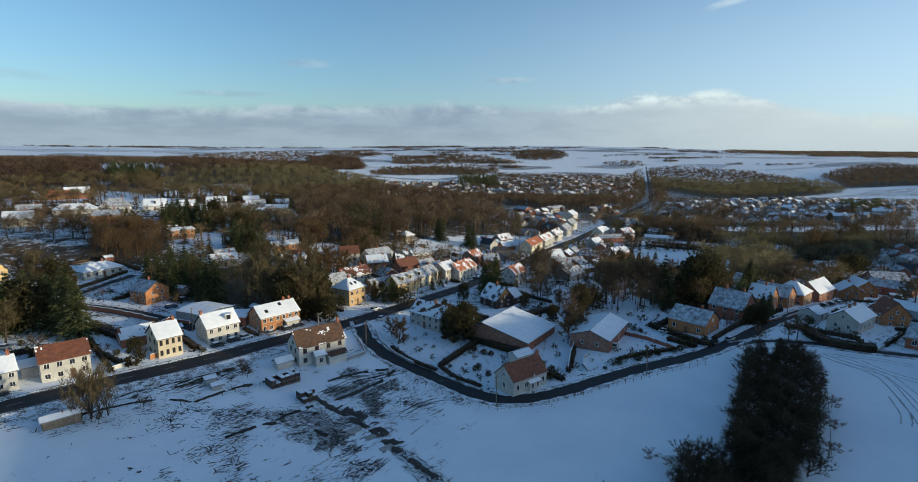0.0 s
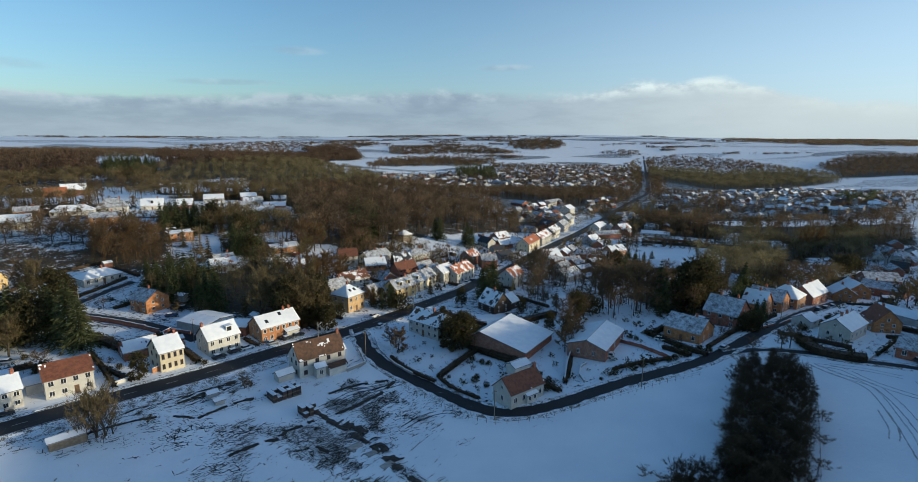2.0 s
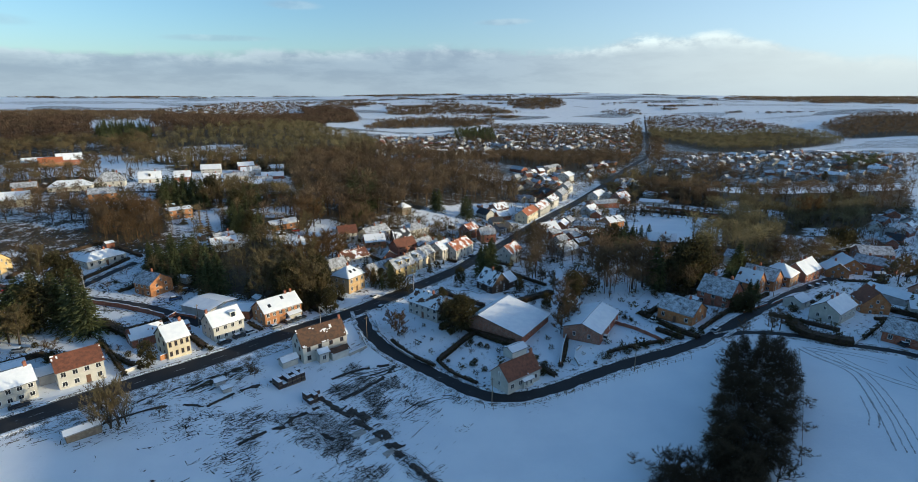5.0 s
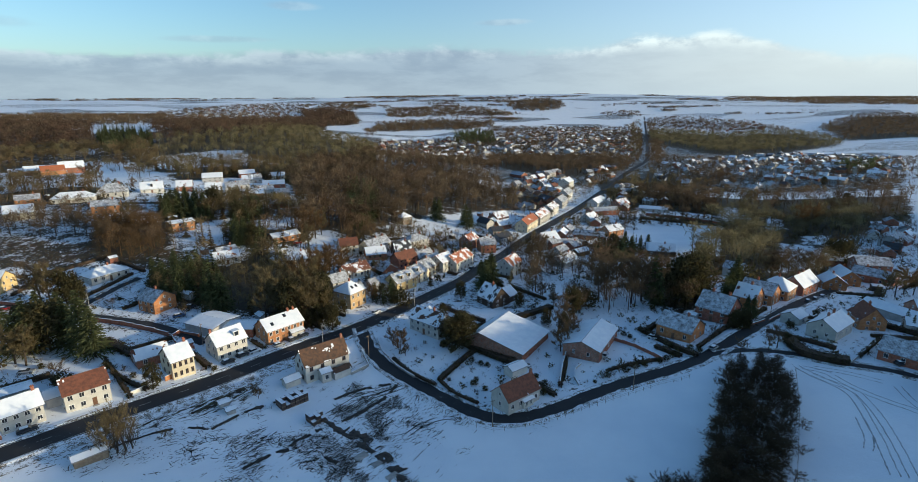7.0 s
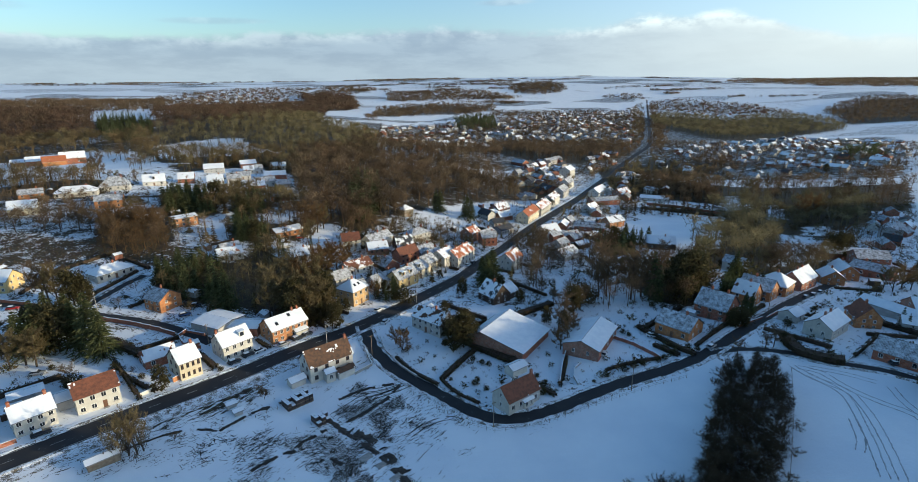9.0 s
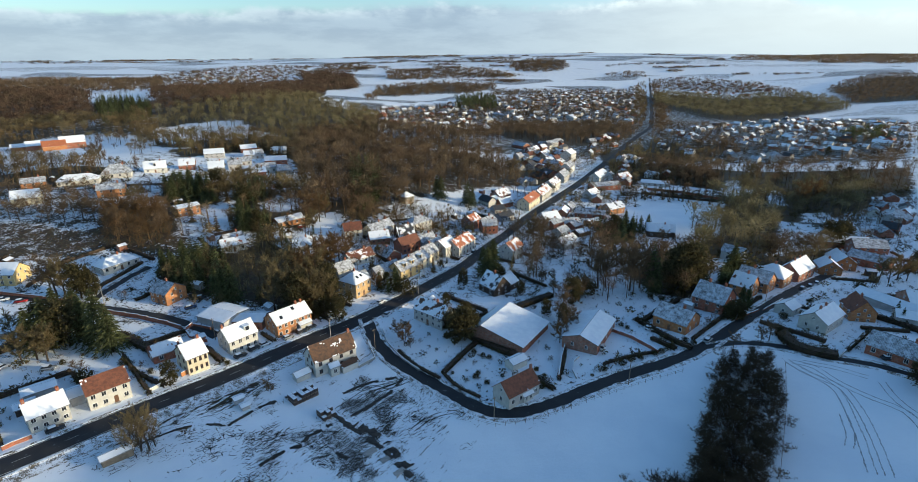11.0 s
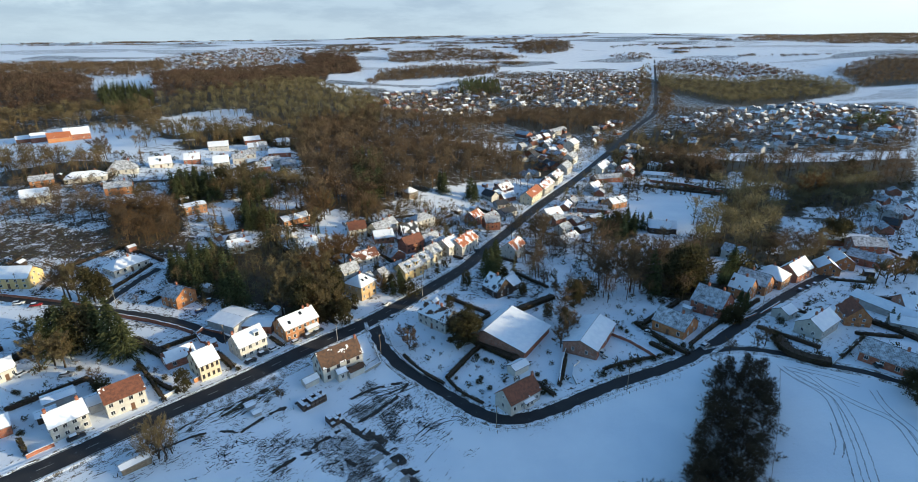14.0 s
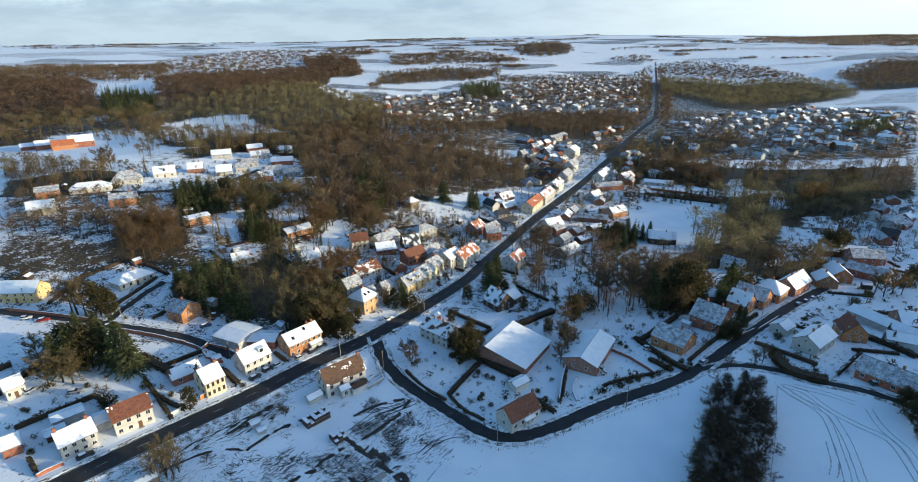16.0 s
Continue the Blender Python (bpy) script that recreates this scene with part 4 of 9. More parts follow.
TOWN_EDGE_TREES = [(1066.0, 2266.3), (1221.6, 2298.0), (1303.4, 2165.7), (1361.2, 2022.0), (1316.5, 1821.8), (1277.7, 1672.5), (1230.5, 1604.1), (1188.8, 1692.1), (1053.9, 1667.7), (1004.1, 1831.0), (903.3, 1887.3)]
VALLEY_FIR = [(582.3, 673.2), (665.0, 734.1), (707.9, 740.1), (672.8, 673.1), (637.0, 631.0), (589.9, 615.8), (568.1, 636.6), (588.6, 675.3)]
VALLEY_COPSE = [(373.4, 664.1), (415.3, 692.7), (439.3, 683.9), (426.7, 636.3), (426.1, 631.1), (385.4, 609.8), (367.5, 631.7)]
TOWN_SOUTH_WOOD = [(132.7, 821.9), (183.9, 922.5), (252.4, 945.5), (308.2, 918.3), (378.4, 963.5), (382.3, 880.0), (359.5, 822.2), (291.7, 733.2), (234.7, 690.7), (178.0, 689.3), (141.2, 747.2), (137.4, 837.8)]
TOWN_GARDENS = [(-100.8, 848.2), (-38.9, 965.0), (96.9, 1091.2), (315.2, 1851.2), (523.6, 1907.9), (746.0, 1931.1), (852.4, 1874.2), (508.4, 1099.6), (416.6, 1060.4), (277.3, 1038.2), (153.3, 948.7), (132.1, 743.6), (79.3, 719.5), (-0.0, 727.1), (-84.0, 789.9)]
VALLEY_GARDENS = [(482.0, 992.6), (533.9, 937.9), (555.4, 802.0), (737.6, 879.4), (826.0, 803.2), (906.2, 762.2), (607.6, 496.5), (548.9, 519.1), (476.1, 527.2), (408.1, 575.8), (325.5, 581.5), (345.2, 717.0)]
TOWN_WEST = [(-97.7, 864.2), (-41.7, 1097.5), (149.2, 1324.7), (195.6, 1168.9), (137.3, 765.3), (46.5, 686.5), (1.6, 722.3), (-62.1, 747.2)]
TOWN_ROADSIDE = [(224.3, 1341.6), (515.9, 1791.3), (707.0, 1816.3), (941.3, 2118.3), (653.2, 1436.5), (404.9, 891.5), (375.6, 950.6), (223.2, 998.0), (193.1, 1080.8)]
ROW_WEST = [(330.0, 790.0), (395.0, 900.0), (455.0, 1010.0), (545.0, 1205.0), (685.0, 1510.0), (850.0, 1875.0), (862.0, 1868.0), (697.0, 1504.0), (557.0, 1199.0), (467.0, 1004.0), (407.0, 892.0), (342.0, 782.0)]
ROW_EAST = [(x + 36.0, y - 18.0) for x, y in ROW_WEST]
# leaf litter under the woods, set darker to hold the trees' shade as well
WOOD_FLOORS = [(TOWN_WEST, 0.5), (TOWN_ROADSIDE, 0.5), (COPSE_105, 0.7), (SCRUB_SLOPE, 0.72), (COPSE_106, 0.93), (COPSE_108, 0.93), (COPSE_109, 0.93), (COPSE_110, 0.93), (COPSE_111, 0.93), (COPSE_112, 0.93), (COPSE_113, 0.93), (COPSE_135, 0.93), (COPSE_143, 0.93), (COPSE_145, 0.93), (COPSE_146, 0.93), (COPSE_186, 0.93), (COPSE_187, 0.93), (COPSE_188, 0.93), (COPSE_189, 0.93), (COPSE_190, 0.93), (COPSE_191, 0.93), (COPSE_192, 0.93), (COPSE_193, 0.6), (COPSE_203, 0.93), (COPSE_204, 0.93), (COPSE_205, 0.93), (COPSE_206, 0.93), (COPSE_230, 0.6), (COPSE_231, 0.6), (COPSE_232, 0.6), (COPSE_221, 0.6), (COPSE_225, 0.6), (BEECH_WEST, 0.85), (OLIVE_WEST, 0.70), (FIR_PATCH, 0.90), (BEECH_EAST, 0.85), (POPLAR_WOOD, 0.85), (EDGE_WOOD, 0.80), (HILL_WOOD, 0.72), (DARK_BELT_WEST, 0.60), (WOOD_MID_FAR, 0.70), (FIR_BAND, 0.70), (TOWN_COPSE, 0.80), (PLATEAU_WOOD, 0.70), (VALLEY_WOOD, 0.85), (EAST_HILL_WOOD, 0.85), (TOWN_EDGE_TREES, 0.50), (VALLEY_FIR, 0.80), (VALLEY_COPSE, 0.80), (TOWN_SOUTH_WOOD, 0.85), (SKYLINE_WOOD, 0.50), (OLD_VILLAGE_TREES, 0.50), (SETTLED_BELT, 0.50)]

# ---- ground ----


def spread_axis(lo, hi, step, far_lo, far_hi):
    mid = list(np.arange(lo, hi + 0.1, step))
    right, s = [], step
    while (right[-1] if right else hi) < far_hi:
        s *= 1.055
        right.append((right[-1] if right else hi) + s)
    left, s = [], step
    while (left[-1] if left else lo) > far_lo:
        s *= 1.055
        left.append((left[-1] if left else lo) - s)
    return np.array(left[::-1] + mid + right)


def build_ground():
    xs, ys = spread_axis(-230, 330, 4.0, -5600, 5600), spread_axis(-20, 520, 4.0, -1200, 5600)
    gx, gy = np.meshgrid(xs, ys)
    gz = land(gx, gy)
    me = bpy.data.meshes.new("ground")
    verts = np.stack([gx, gy, gz], -1).reshape(-1, 3)
    w_, h_ = len(xs), len(ys)
    i = np.arange(w_ * h_).reshape(h_, w_)
    quads = np.stack([i[:-1, :-1], i[:-1, 1:], i[1:, 1:], i[1:, :-1]], -1).reshape(-1, 4)
    me.vertices.add(len(verts))
    me.vertices.foreach_set("co", verts.astype(np.float32).ravel())
    me.loops.add(quads.size)
    me.loops.foreach_set("vertex_index", quads.astype(np.int32).ravel())
    me.polygons.add(len(quads))
    me.polygons.foreach_set("loop_start", np.arange(0, quads.size, 4, dtype=np.int32))
    me.polygons.foreach_set("use_smooth", np.ones(len(quads), bool))
    bare = np.where((np.abs(gx - 30) < 300) & (gy > 60) & (gy < 540), 0.38, 0.2)
    furrow = np.zeros(gx.shape)
    bare[np.hypot(gx, gy) > 900] = 0.1
    for poly, b in GARDENS:
        bare[inside(poly, gx, gy)] = b
    for poly, b in WOOD_FLOORS:
        k = inside(poly, gx, gy)
        bare[k] = np.maximum(bare[k], b)
    for poly in CLEARINGS[1:]:
        k = inside(poly, gx, gy)
        bare[k] = np.minimum(bare[k], 0.42)
    for poly in OPEN_FIELDS:
        k = inside(poly, gx, gy)
        bare[k] = np.where(np.hypot(gx[k], gy[k]) > 900, 0.08, 0.21)
    for poly, b in ROUGH_FIELDS:
        k = inside(poly, gx, gy)
        bare[k], furrow[k] = b, 1.0
    for line, half in ROADS[:2]:
        d = near_line(line, gx, gy)
        bare = np.where(d < half + 4.5, np.maximum(bare, 0.42), bare)
    for a in (bare,):
        a[1:-1, 1:-1] = (a[1:-1, 1:-1] * 2 + a[:-2, 1:-1] + a[2:, 1:-1] + a[1:-1, :-2] + a[1:-1, 2:]) / 6
    me.attributes.new("bare", "FLOAT", "POINT").data.foreach_set("value", bare.astype(np.float32).ravel())
    me.attributes.new("furrow", "FLOAT", "POINT").data.foreach_set("value", furrow.astype(np.float32).ravel())
    me.materials.append(GROUND)
    me.update(calc_edges=True)
    return tagged(new("ground", me), "snow-covered fields, gardens and wooded slopes", "ground", kind="structure")


build_ground()


def snow_bank(line, side, half, width, limit, parent):
    """Ragged slush and snow pushed to a road's edge."""
    bm = bmesh.new()
    pts = np.array([q for q in smooth_line(line[::3], 1.2) if math.hypot(*q) < limit])
    if len(pts) < 3:
        return
    d = np.gradient(pts, axis=0)
    nrm = np.stack([-d[:, 1], d[:, 0]], 1) / (np.linalg.norm(d, axis=1)[:, None] + 1e-9) * side
    rows = []
    for p, q in zip(pts, nrm):
        wob = noise.noise(Vector((p[0] * 0.35, p[1] * 0.35, side))) * 0.9 + noise.noise(Vector((p[0] * 1.3, p[1] * 1.3, 3))) * 0.45
        row = []
        for c, z in ((half - 0.25 + wob * 0.7, 0.15), (half + 0.25 + wob * 0.5, 0.30 + wob * 0.06), (half + width, 0.24), (half + width + 0.5, -0.1)):
            x, y = p + q * c
            row.append(bm.verts.new((x, y, float(land(x, y)) + z)))
        rows.append(row)
    for a, b in zip(rows, rows[1:]):
        for i in range(3):
            f = bm.faces.new((a[i], a[i + 1], b[i + 1], b[i]) if side < 0 else (a[i], b[i], b[i + 1], a[i + 1]))
    bmesh.ops.recalc_face_normals(bm, faces=bm.faces)
    for f in bm.faces:
        if f.normal.z < 0:
            f.normal_flip()
    part("snow_bank", bm, SLUSH, parent, "ragged bank of dirty ploughed snow", True)


def lay_road(name, line, half, label, kerb=True, dashes=False):
    ob = strip(name, line, (-half, half), 0.14, ASPHALT, None, label, "structure")
    tagged(ob, category="road")
    if kerb:
        for sgn in (1,):
            near = [q for q in line if math.hypot(*q) < 520]
            if len(near) > 2:
                strip("pavement", near, (sgn * half, sgn * (half + 1.5)), 0.24, SNOW, ob, "trodden snow on a raised kerb")
    for sgn in (-1, 1):
        snow_bank(line, sgn, half, 0.9, 330, ob)
    if dashes:
        i, n = 0, 0
        while i + 2 < len(line) and n < 150:
            seg = line[i:i + 2]
            a, b = Vector(seg[0]), Vector(seg[1])
            if a.length < 420:
                strip("centre_dash", [tuple(a), tuple(a + (b - a) * 0.9)], (-0.05, 0.05), 0.16, LINE, ob, "worn white road paint", skirt=0)
                n += 1
            i += 3
        near = [q for q in line if math.hypot(*q) < 420]
        for sgn in (-1, 1):
            strip("edge_line", near, (sgn * (half - 0.45) - 0.09, sgn * (half - 0.45) + 0.09), 0.16, LINE, ob, "worn white road paint", skirt=0)
    return ob



lay_road("road", MAIN_ROAD, 3.6, "wet dark asphalt main road with slush along its edges", dashes=True)
lay_road("road", SIDE_ROAD, 2.4, "narrow dark asphalt road that bends round the gardens", kerb=False)
lay_road("road", VILLAGE_STREET, 2.4, "slushy grey street in front of brick houses")
lay_road("road", FIELD_LANE, 1.6, "narrow lane with snow between its wheel marks", kerb=False)
lay_road("road", UPPER_LANE, 2.0, "dark lane behind the roadside houses", kerb=False)
lay_road("road", HILL_STREET, 2.4, "snow-dusted street across the hillside", kerb=False)
lay_road("road", RISING_LANE, 1.7, "cleared lane climbing past the bungalow", kerb=False)


def wheel_rut(line, off, width, mat, seed):
    """A ragged rut pressed into the snow, broken where it is shallow."""
    pts = np.array(smooth_line(line[::2], 0.5) if len(line) > 5 else line)
    d = np.gradient(pts, axis=0)
    nrm = np.stack([-d[:, 1], d[:, 0]], 1) / (np.linalg.norm(d, axis=1)[:, None] + 1e-9)
    bm = bmesh.new()
    rows = []
    for p, q in zip(pts, nrm):
        v = noise.noise(Vector((p[0] * 0.6, p[1] * 0.6, seed)))
        if v < -0.62:
            rows.append(None)
            continue
        half = width * (0.35 + 0.5 * abs(v) + 0.25 * noise.random())
        mid = off + 0.18 * noise.noise(Vector((p[0], p[1], seed + 3)))
        rows.append([bm.verts.new((*(p + q * (mid + h)), float(land(*(p + q * (mid + h)))) + z)) for h, z in ((-half, 0.03), (0, 0.055), (half, 0.03))])
    for a, b in zip(rows, rows[1:]):
        if a and b:
            for k in range(2):
                bm.faces.new((a[k], b[k], b[k + 1], a[k + 1]))
    tagged(part("wheel_track", bm, mat, None, "ragged thawed wheel rut in the snowy field"), category="track", kind="structure")


for i, track in enumerate(WHEEL_MARKS):
    for off in (-0.9, 0.9):
        wheel_rut(track, off, 0.26, MUD, i + off)
for i, track in enumerate(PLOT_MARKS):
    for off in (-0.9, 0.9):
        wheel_rut(track, off * 0.8, 0.2, SOIL_DARK, i + off + 20)

# the snowy verge between the main road and the ditch
NEAR_ROAD = [q for q in MAIN_ROAD if q[0] < -36]
tagged(strip("verge", NEAR_ROAD, (-3.75, -8.2), 0.1, SLUSH, None, "snowy roadside verge with brown grass showing through", "structure", 0), category="verge")

# ---- houses ----
TAKEN = []
PLOTS = []


def slope_snow(bm, a, b, c, d, seed, cover, lift=0.16):
    """A blanket of snow over the slope a-b (eave) to d-c (ridge), torn where it has slid or melted."""
    a, b, c, d = (Vector(v) for v in (a, b, c, d))
    cell = 0.65 if cover >= 1.0 else 0.36
    nu, nv = max(2, int((b - a).length / cell)), max(2, int((d - a).length / cell))
    nrm = (b - a).cross(d - a).normalized()
    if nrm.z < 0:
        nrm = -nrm
    keep = {}
    for i in range(nu):
        for j in range(nv):
            p = a.lerp(b, (i + 0.5) / nu).lerp(d.lerp(c, (i + 0.5) / nu), (j + 0.5) / nv)
            v = 0.5 + 0.5 * noise.noise(p * 0.45 + Vector((seed * 7.3, 0, 0))) + 0.25 * noise.noise(p * 1.7 + Vector((0, seed * 3.1, 0)))
            edge = 0.25 if j == 0 or i in (0, nu - 1) else 0.0
            keep[i, j] = cover >= 1.0 or v - edge * noise.random() < cover
    verts = {}

    def vert(i, j):
        if (i, j) not in verts:
            p = a.lerp(b, i / nu).lerp(d.lerp(c, i / nu), j / nv)
            near = [keep.get((i + x, j + y), False) for x in (-1, 0) for y in (-1, 0)]
            rise = lift if all(near) else 0.02
            if j == nv:
                rise = lift if (keep.get((i, j - 1)) or keep.get((i - 1, j - 1))) else 0.02
            verts[i, j] = bm.verts.new(p + nrm * (rise + 0.04 * noise.noise(p)))
        return verts[i, j]

    for (i, j), k in keep.items():
        if k:
            f = bm.faces.new((vert(i, j), vert(i + 1, j), vert(i + 1, j + 1), vert(i, j + 1)))
            if f.normal.dot(nrm) < 0:
                f.normal_update()


def window_on(house, face, u, z, w_, h_, L, W, frame_mat, panes=2):
    """A window on one face of a house: f(ront), b(ack), l(eft), r(ight)."""
    m = {"f": pose(u, 0, z), "b": pose(L - u, W, z, 0, 0, 180), "l": pose(0, W - u, z, 0, 0, -90), "r": pose(L, u, z, 0, 0, 90)}[face]
    bm = bmesh.new()
    t = 0.07
    for x0, x1, z0, z1 in ((-w_ / 2, -w_ / 2 + t, 0, h_), (w_ / 2 - t, w_ / 2, 0, h_), (-w_ / 2 + t, w_ / 2 - t, 0, t), (-w_ / 2 + t, w_ / 2 - t, h_ - t, h_)):
        box(bm, x0, x1, -0.06, 0.03, z0, z1)
    for k in range(1, panes):
        x = -w_ / 2 + w_ * k / panes
        box(bm, x - 0.025, x + 0.025, -0.05, 0.02, t, h_ - t)
    ob = part("window", bm, frame_mat, house)
    ob.matrix_basis = m
    bm = bmesh.new()
    box(bm, -w_ / 2 + t, w_ / 2 - t, -0.02, 0.02, t, h_ - t)
    part("pane", bm, GLASS, ob)
    bm = bmesh.new()
    box(bm, -w_ / 2 - 0.08, w_ / 2 + 0.08, -0.16, 0.0, -0.08, 0.0)
    part("sill", bm, CONCRETE, ob)
    return ob


COUNT = [0]


def house(label, x, y, rot, L, W, eave, rise, wall, roof, snow=1.05, hip=False, cols=3, rows=2, door=0.5, chimneys=(0.75,), sides=1,
          skylights=(), dormers=(), frames=None, name="house", category="house", over=0.35, back=False, group="", shutters=None, ridge=0.5):
    """A house whose front left corner stands at x, y; L along the front, W deep."""
    COUNT[0] += 1
    seed = COUNT[0]
    frames = frames or FRAME
    r = radians(rot)
    corner = [(x + math.cos(r) * a - math.sin(r) * b, y + math.sin(r) * a + math.cos(r) * b) for a, b in ((0, 0), (L, 0), (L, W), (0, W))]
    zs = [float(land(*c)) for c in corner]
    z = (zs[0] + zs[1]) / 2 + 0.1
    deep = max(0.4, z - min(zs) + 0.4)
    TAKEN.append((sum(c[0] for c in corner) / 4, sum(c[1] for c in corner) / 4, max(L, W) / 2 + 1.5))
    if category == "house":
        PLOTS.append((x, y, rot, L, W, *TAKEN[-1]))
    ob = thing(name, x, y, rot, z, label, category, group)
    th, top = 0.16, eave + rise
    inset = min(W / 2, L * 0.42) if hip else 0.0
    bm = bmesh.new()
    if hip:
        box(bm, 0, L, 0, W, -deep, eave)
    else:
        prism(bm, [(0, 0, -deep), (0, W, -deep), (0, W, eave), (0, W * ridge, top - 0.05), (0, 0, eave)], (L, 0, 0))
    part("wall", bm, wall, ob)
    # two or four slopes, each a slab
    yr = W * ridge
    k, kb = rise / yr, rise / (W - yr)
    e0, e1 = eave - k * over, eave - kb * over
    o = over
    if hip:
        ki = rise / max(inset, 0.1)
        quads = [((-o, -o, e0), (L + o, -o, e0), (L - inset, W / 2, top), (inset, W / 2, top)),
                 ((L + o, W + o, e0), (-o, W + o, e0), (inset, W / 2, top), (L - inset, W / 2, top)),
                 ((-o, W + o, e0), (-o, -o, e0), (inset, W / 2, top), (inset, W / 2 + 0.01, top)),
                 ((L + o, -o, e0), (L + o, W + o, e0), (L - inset, W / 2 + 0.01, top), (L - inset, W / 2, top))]
    else:
        quads = [((-o, -o, e0), (L + o, -o, e0), (L + o, yr, top), (-o, yr, top)),
                 ((L + o, W + o, e1), (-o, W + o, e1), (-o, yr, top), (L + o, yr, top))]
    bm = bmesh.new()
    for q in quads:
        prism(bm, [Vector(v) for v in q], (0, 0, th))
    rf = part("roof", bm, roof, ob)
    if snow > 0:
        for i, q in enumerate(quads):
            bm = bmesh.new()
            thin = 0.9 <= snow < 1
            slope_snow(bm, *[Vector(v) + Vector((0, 0, th)) for v in q], seed + i * 0.37, 1.0 if thin else snow, 0.05 if thin else 0.16)
            if bm.faces:
                s = part("roof_snow", bm, THIN if thin else SNOW, rf, "settled snow" if snow >= 1 else "thin melting snow", True)
                if snow < 1:
                    tagged(s, kind="stuff")
            else:
                bm.free()
    if not hip:
        bm = bmesh.new()
        tube(bm, (-o, yr, top + th), (L + o, yr, top + th), 0.11, 0.11, 6)
        part("ridge_tiles", bm, roof, rf)
    for sgn, yy in ((-1, -o), (1, W + o)):
        bm = bmesh.new()
        box(bm, -o, L + o, yy - 0.06, yy + 0.06, e0 - 0.02, e0 + 0.1)
        part("gutter", bm, METAL, ob)
    for c in chimneys:
        cx, ch = c * L, 1.1
        bm = bmesh.new()
        box(bm, cx - 0.35, cx + 0.35, W / 2 - 0.3, W / 2 + 0.3, top - 0.8, top + ch, 0.02)
        box(bm, cx - 0.42, cx + 0.42, W / 2 - 0.37, W / 2 + 0.37, top + ch, top + ch + 0.12)
        st = part("chimney", bm, BRICK, ob)
        for dx in (-0.15, 0.15):
            bm = bmesh.new()
            tube(bm, (cx + dx, W / 2, top + ch + 0.12), (cx + dx, W / 2, top + ch + 0.45), 0.1, 0.09, 8)
            part("chimney_pot", bm, REDTILE, st)
    if cols:
        gap = L / cols
        sh = eave / rows
        for rr in range(rows):
            for c in range(cols):
                u = gap * (c + 0.5)
                if rr == 0 and door is not None and abs((c + 0.5) / cols - door) < 0.5 / cols:
                    bm = bmesh.new()
                    box(bm, u - 0.5, u + 0.5, -0.08, 0.03, 0.02, 2.1, 0.02)
                    d = part("door", bm, BROWNFRAME if frames is FRAME else frames, ob, "panelled front door")
                    bm = bmesh.new()
                    box(bm, u + 0.34, u + 0.4, -0.14, -0.08, 0.98, 1.1)
                    part("door_handle", bm, METAL, d)
                    bm = bmesh.new()
                    box(bm, u - 0.7, u + 0.7, -0.6, 0, -0.3, 0.0)
                    part("doorstep", bm, CONCRETE, ob)
                    continue
                hh = min(1.45, sh * 0.52)
                wn = window_on(ob, "f", u, rr * sh + sh * 0.3, min(1.15, gap * 0.5), hh, L, W, frames)
                if shutters:
                    for sx in (-0.95, 0.6):
                        bm = bmesh.new()
                        box(bm, sx, sx + 0.35, -0.09, -0.04, 0, hh)
                        part("shutter", bm, shutters, wn)
                if back:
                    window_on(ob, "b", u, rr * sh + sh * 0.3, min(1.1, gap * 0.5), hh, L, W, frames)
        for f in "lr"[:sides * 2]:
            for rr in range(rows):
                for u in ((0.3, 0.7) if W > 7 else (0.5,)):
                    window_on(ob, f, u * W, rr * sh + sh * 0.3, 0.9, min(1.3, sh * 0.5), L, W, frames)
            if not hip and rise > 2.2:
                window_on(ob, f, W / 2, eave + 0.3, 0.8, 1.0, L, W, frames)
    tilt = math.degrees(math.atan(k))
    for u, v in skylights:
        bm = bmesh.new()
        box(bm, -0.5, 0.5, -0.65, 0.65, 0.0, 0.26, 0.03)
        s = part("skylight", bm, SLATE, ob, "dark roof window")
        s.matrix_basis = pose(u * L, W / 2 * v, eave + rise * v + th, tilt)
        bm = bmesh.new()
        box(bm, -0.4, 0.4, -0.55, 0.55, 0.26, 0.275)
        part("pane", bm, GLASS, s)
    for u in dormers:
        bm = bmesh.new()
        x0, x1, y0 = u * L - 0.9, u * L + 0.9, W * 0.12
        z0, z1 = eave + rise * 0.2, eave + rise * 0.78
        prism(bm, [(x0, y0, z0), (x0, y0, z1), (x0, W / 2, z1), (x0, W / 2, z0)], (1.8, 0, 0))
        d = part("dormer", bm, wall, ob)
        bm = bmesh.new()
        box(bm, x0 - 0.2, x1 + 0.2, y0 - 0.3, W / 2, z1, z1 + 0.22, 0.03)
        part("dormer_roof", bm, SNOW if snow > 0.5 else roof, d)
        bm = bmesh.new()
        box(bm, x0 + 0.3, x1 - 0.3, y0 - 0.04, y0 + 0.02, z0 + 0.3, z1 - 0.15)
        part("pane", bm, GLASS, d)
    return ob


def shed(label, x, y, rot, L, W, h, rise=0.5, wall=None, snow=1.1, name="shed"):
    return house(label, x, y, rot, L, W, h, rise, wall or WOOD, SLATE, snow, cols=0, chimneys=(), name=name, category="shed", over=0.2)


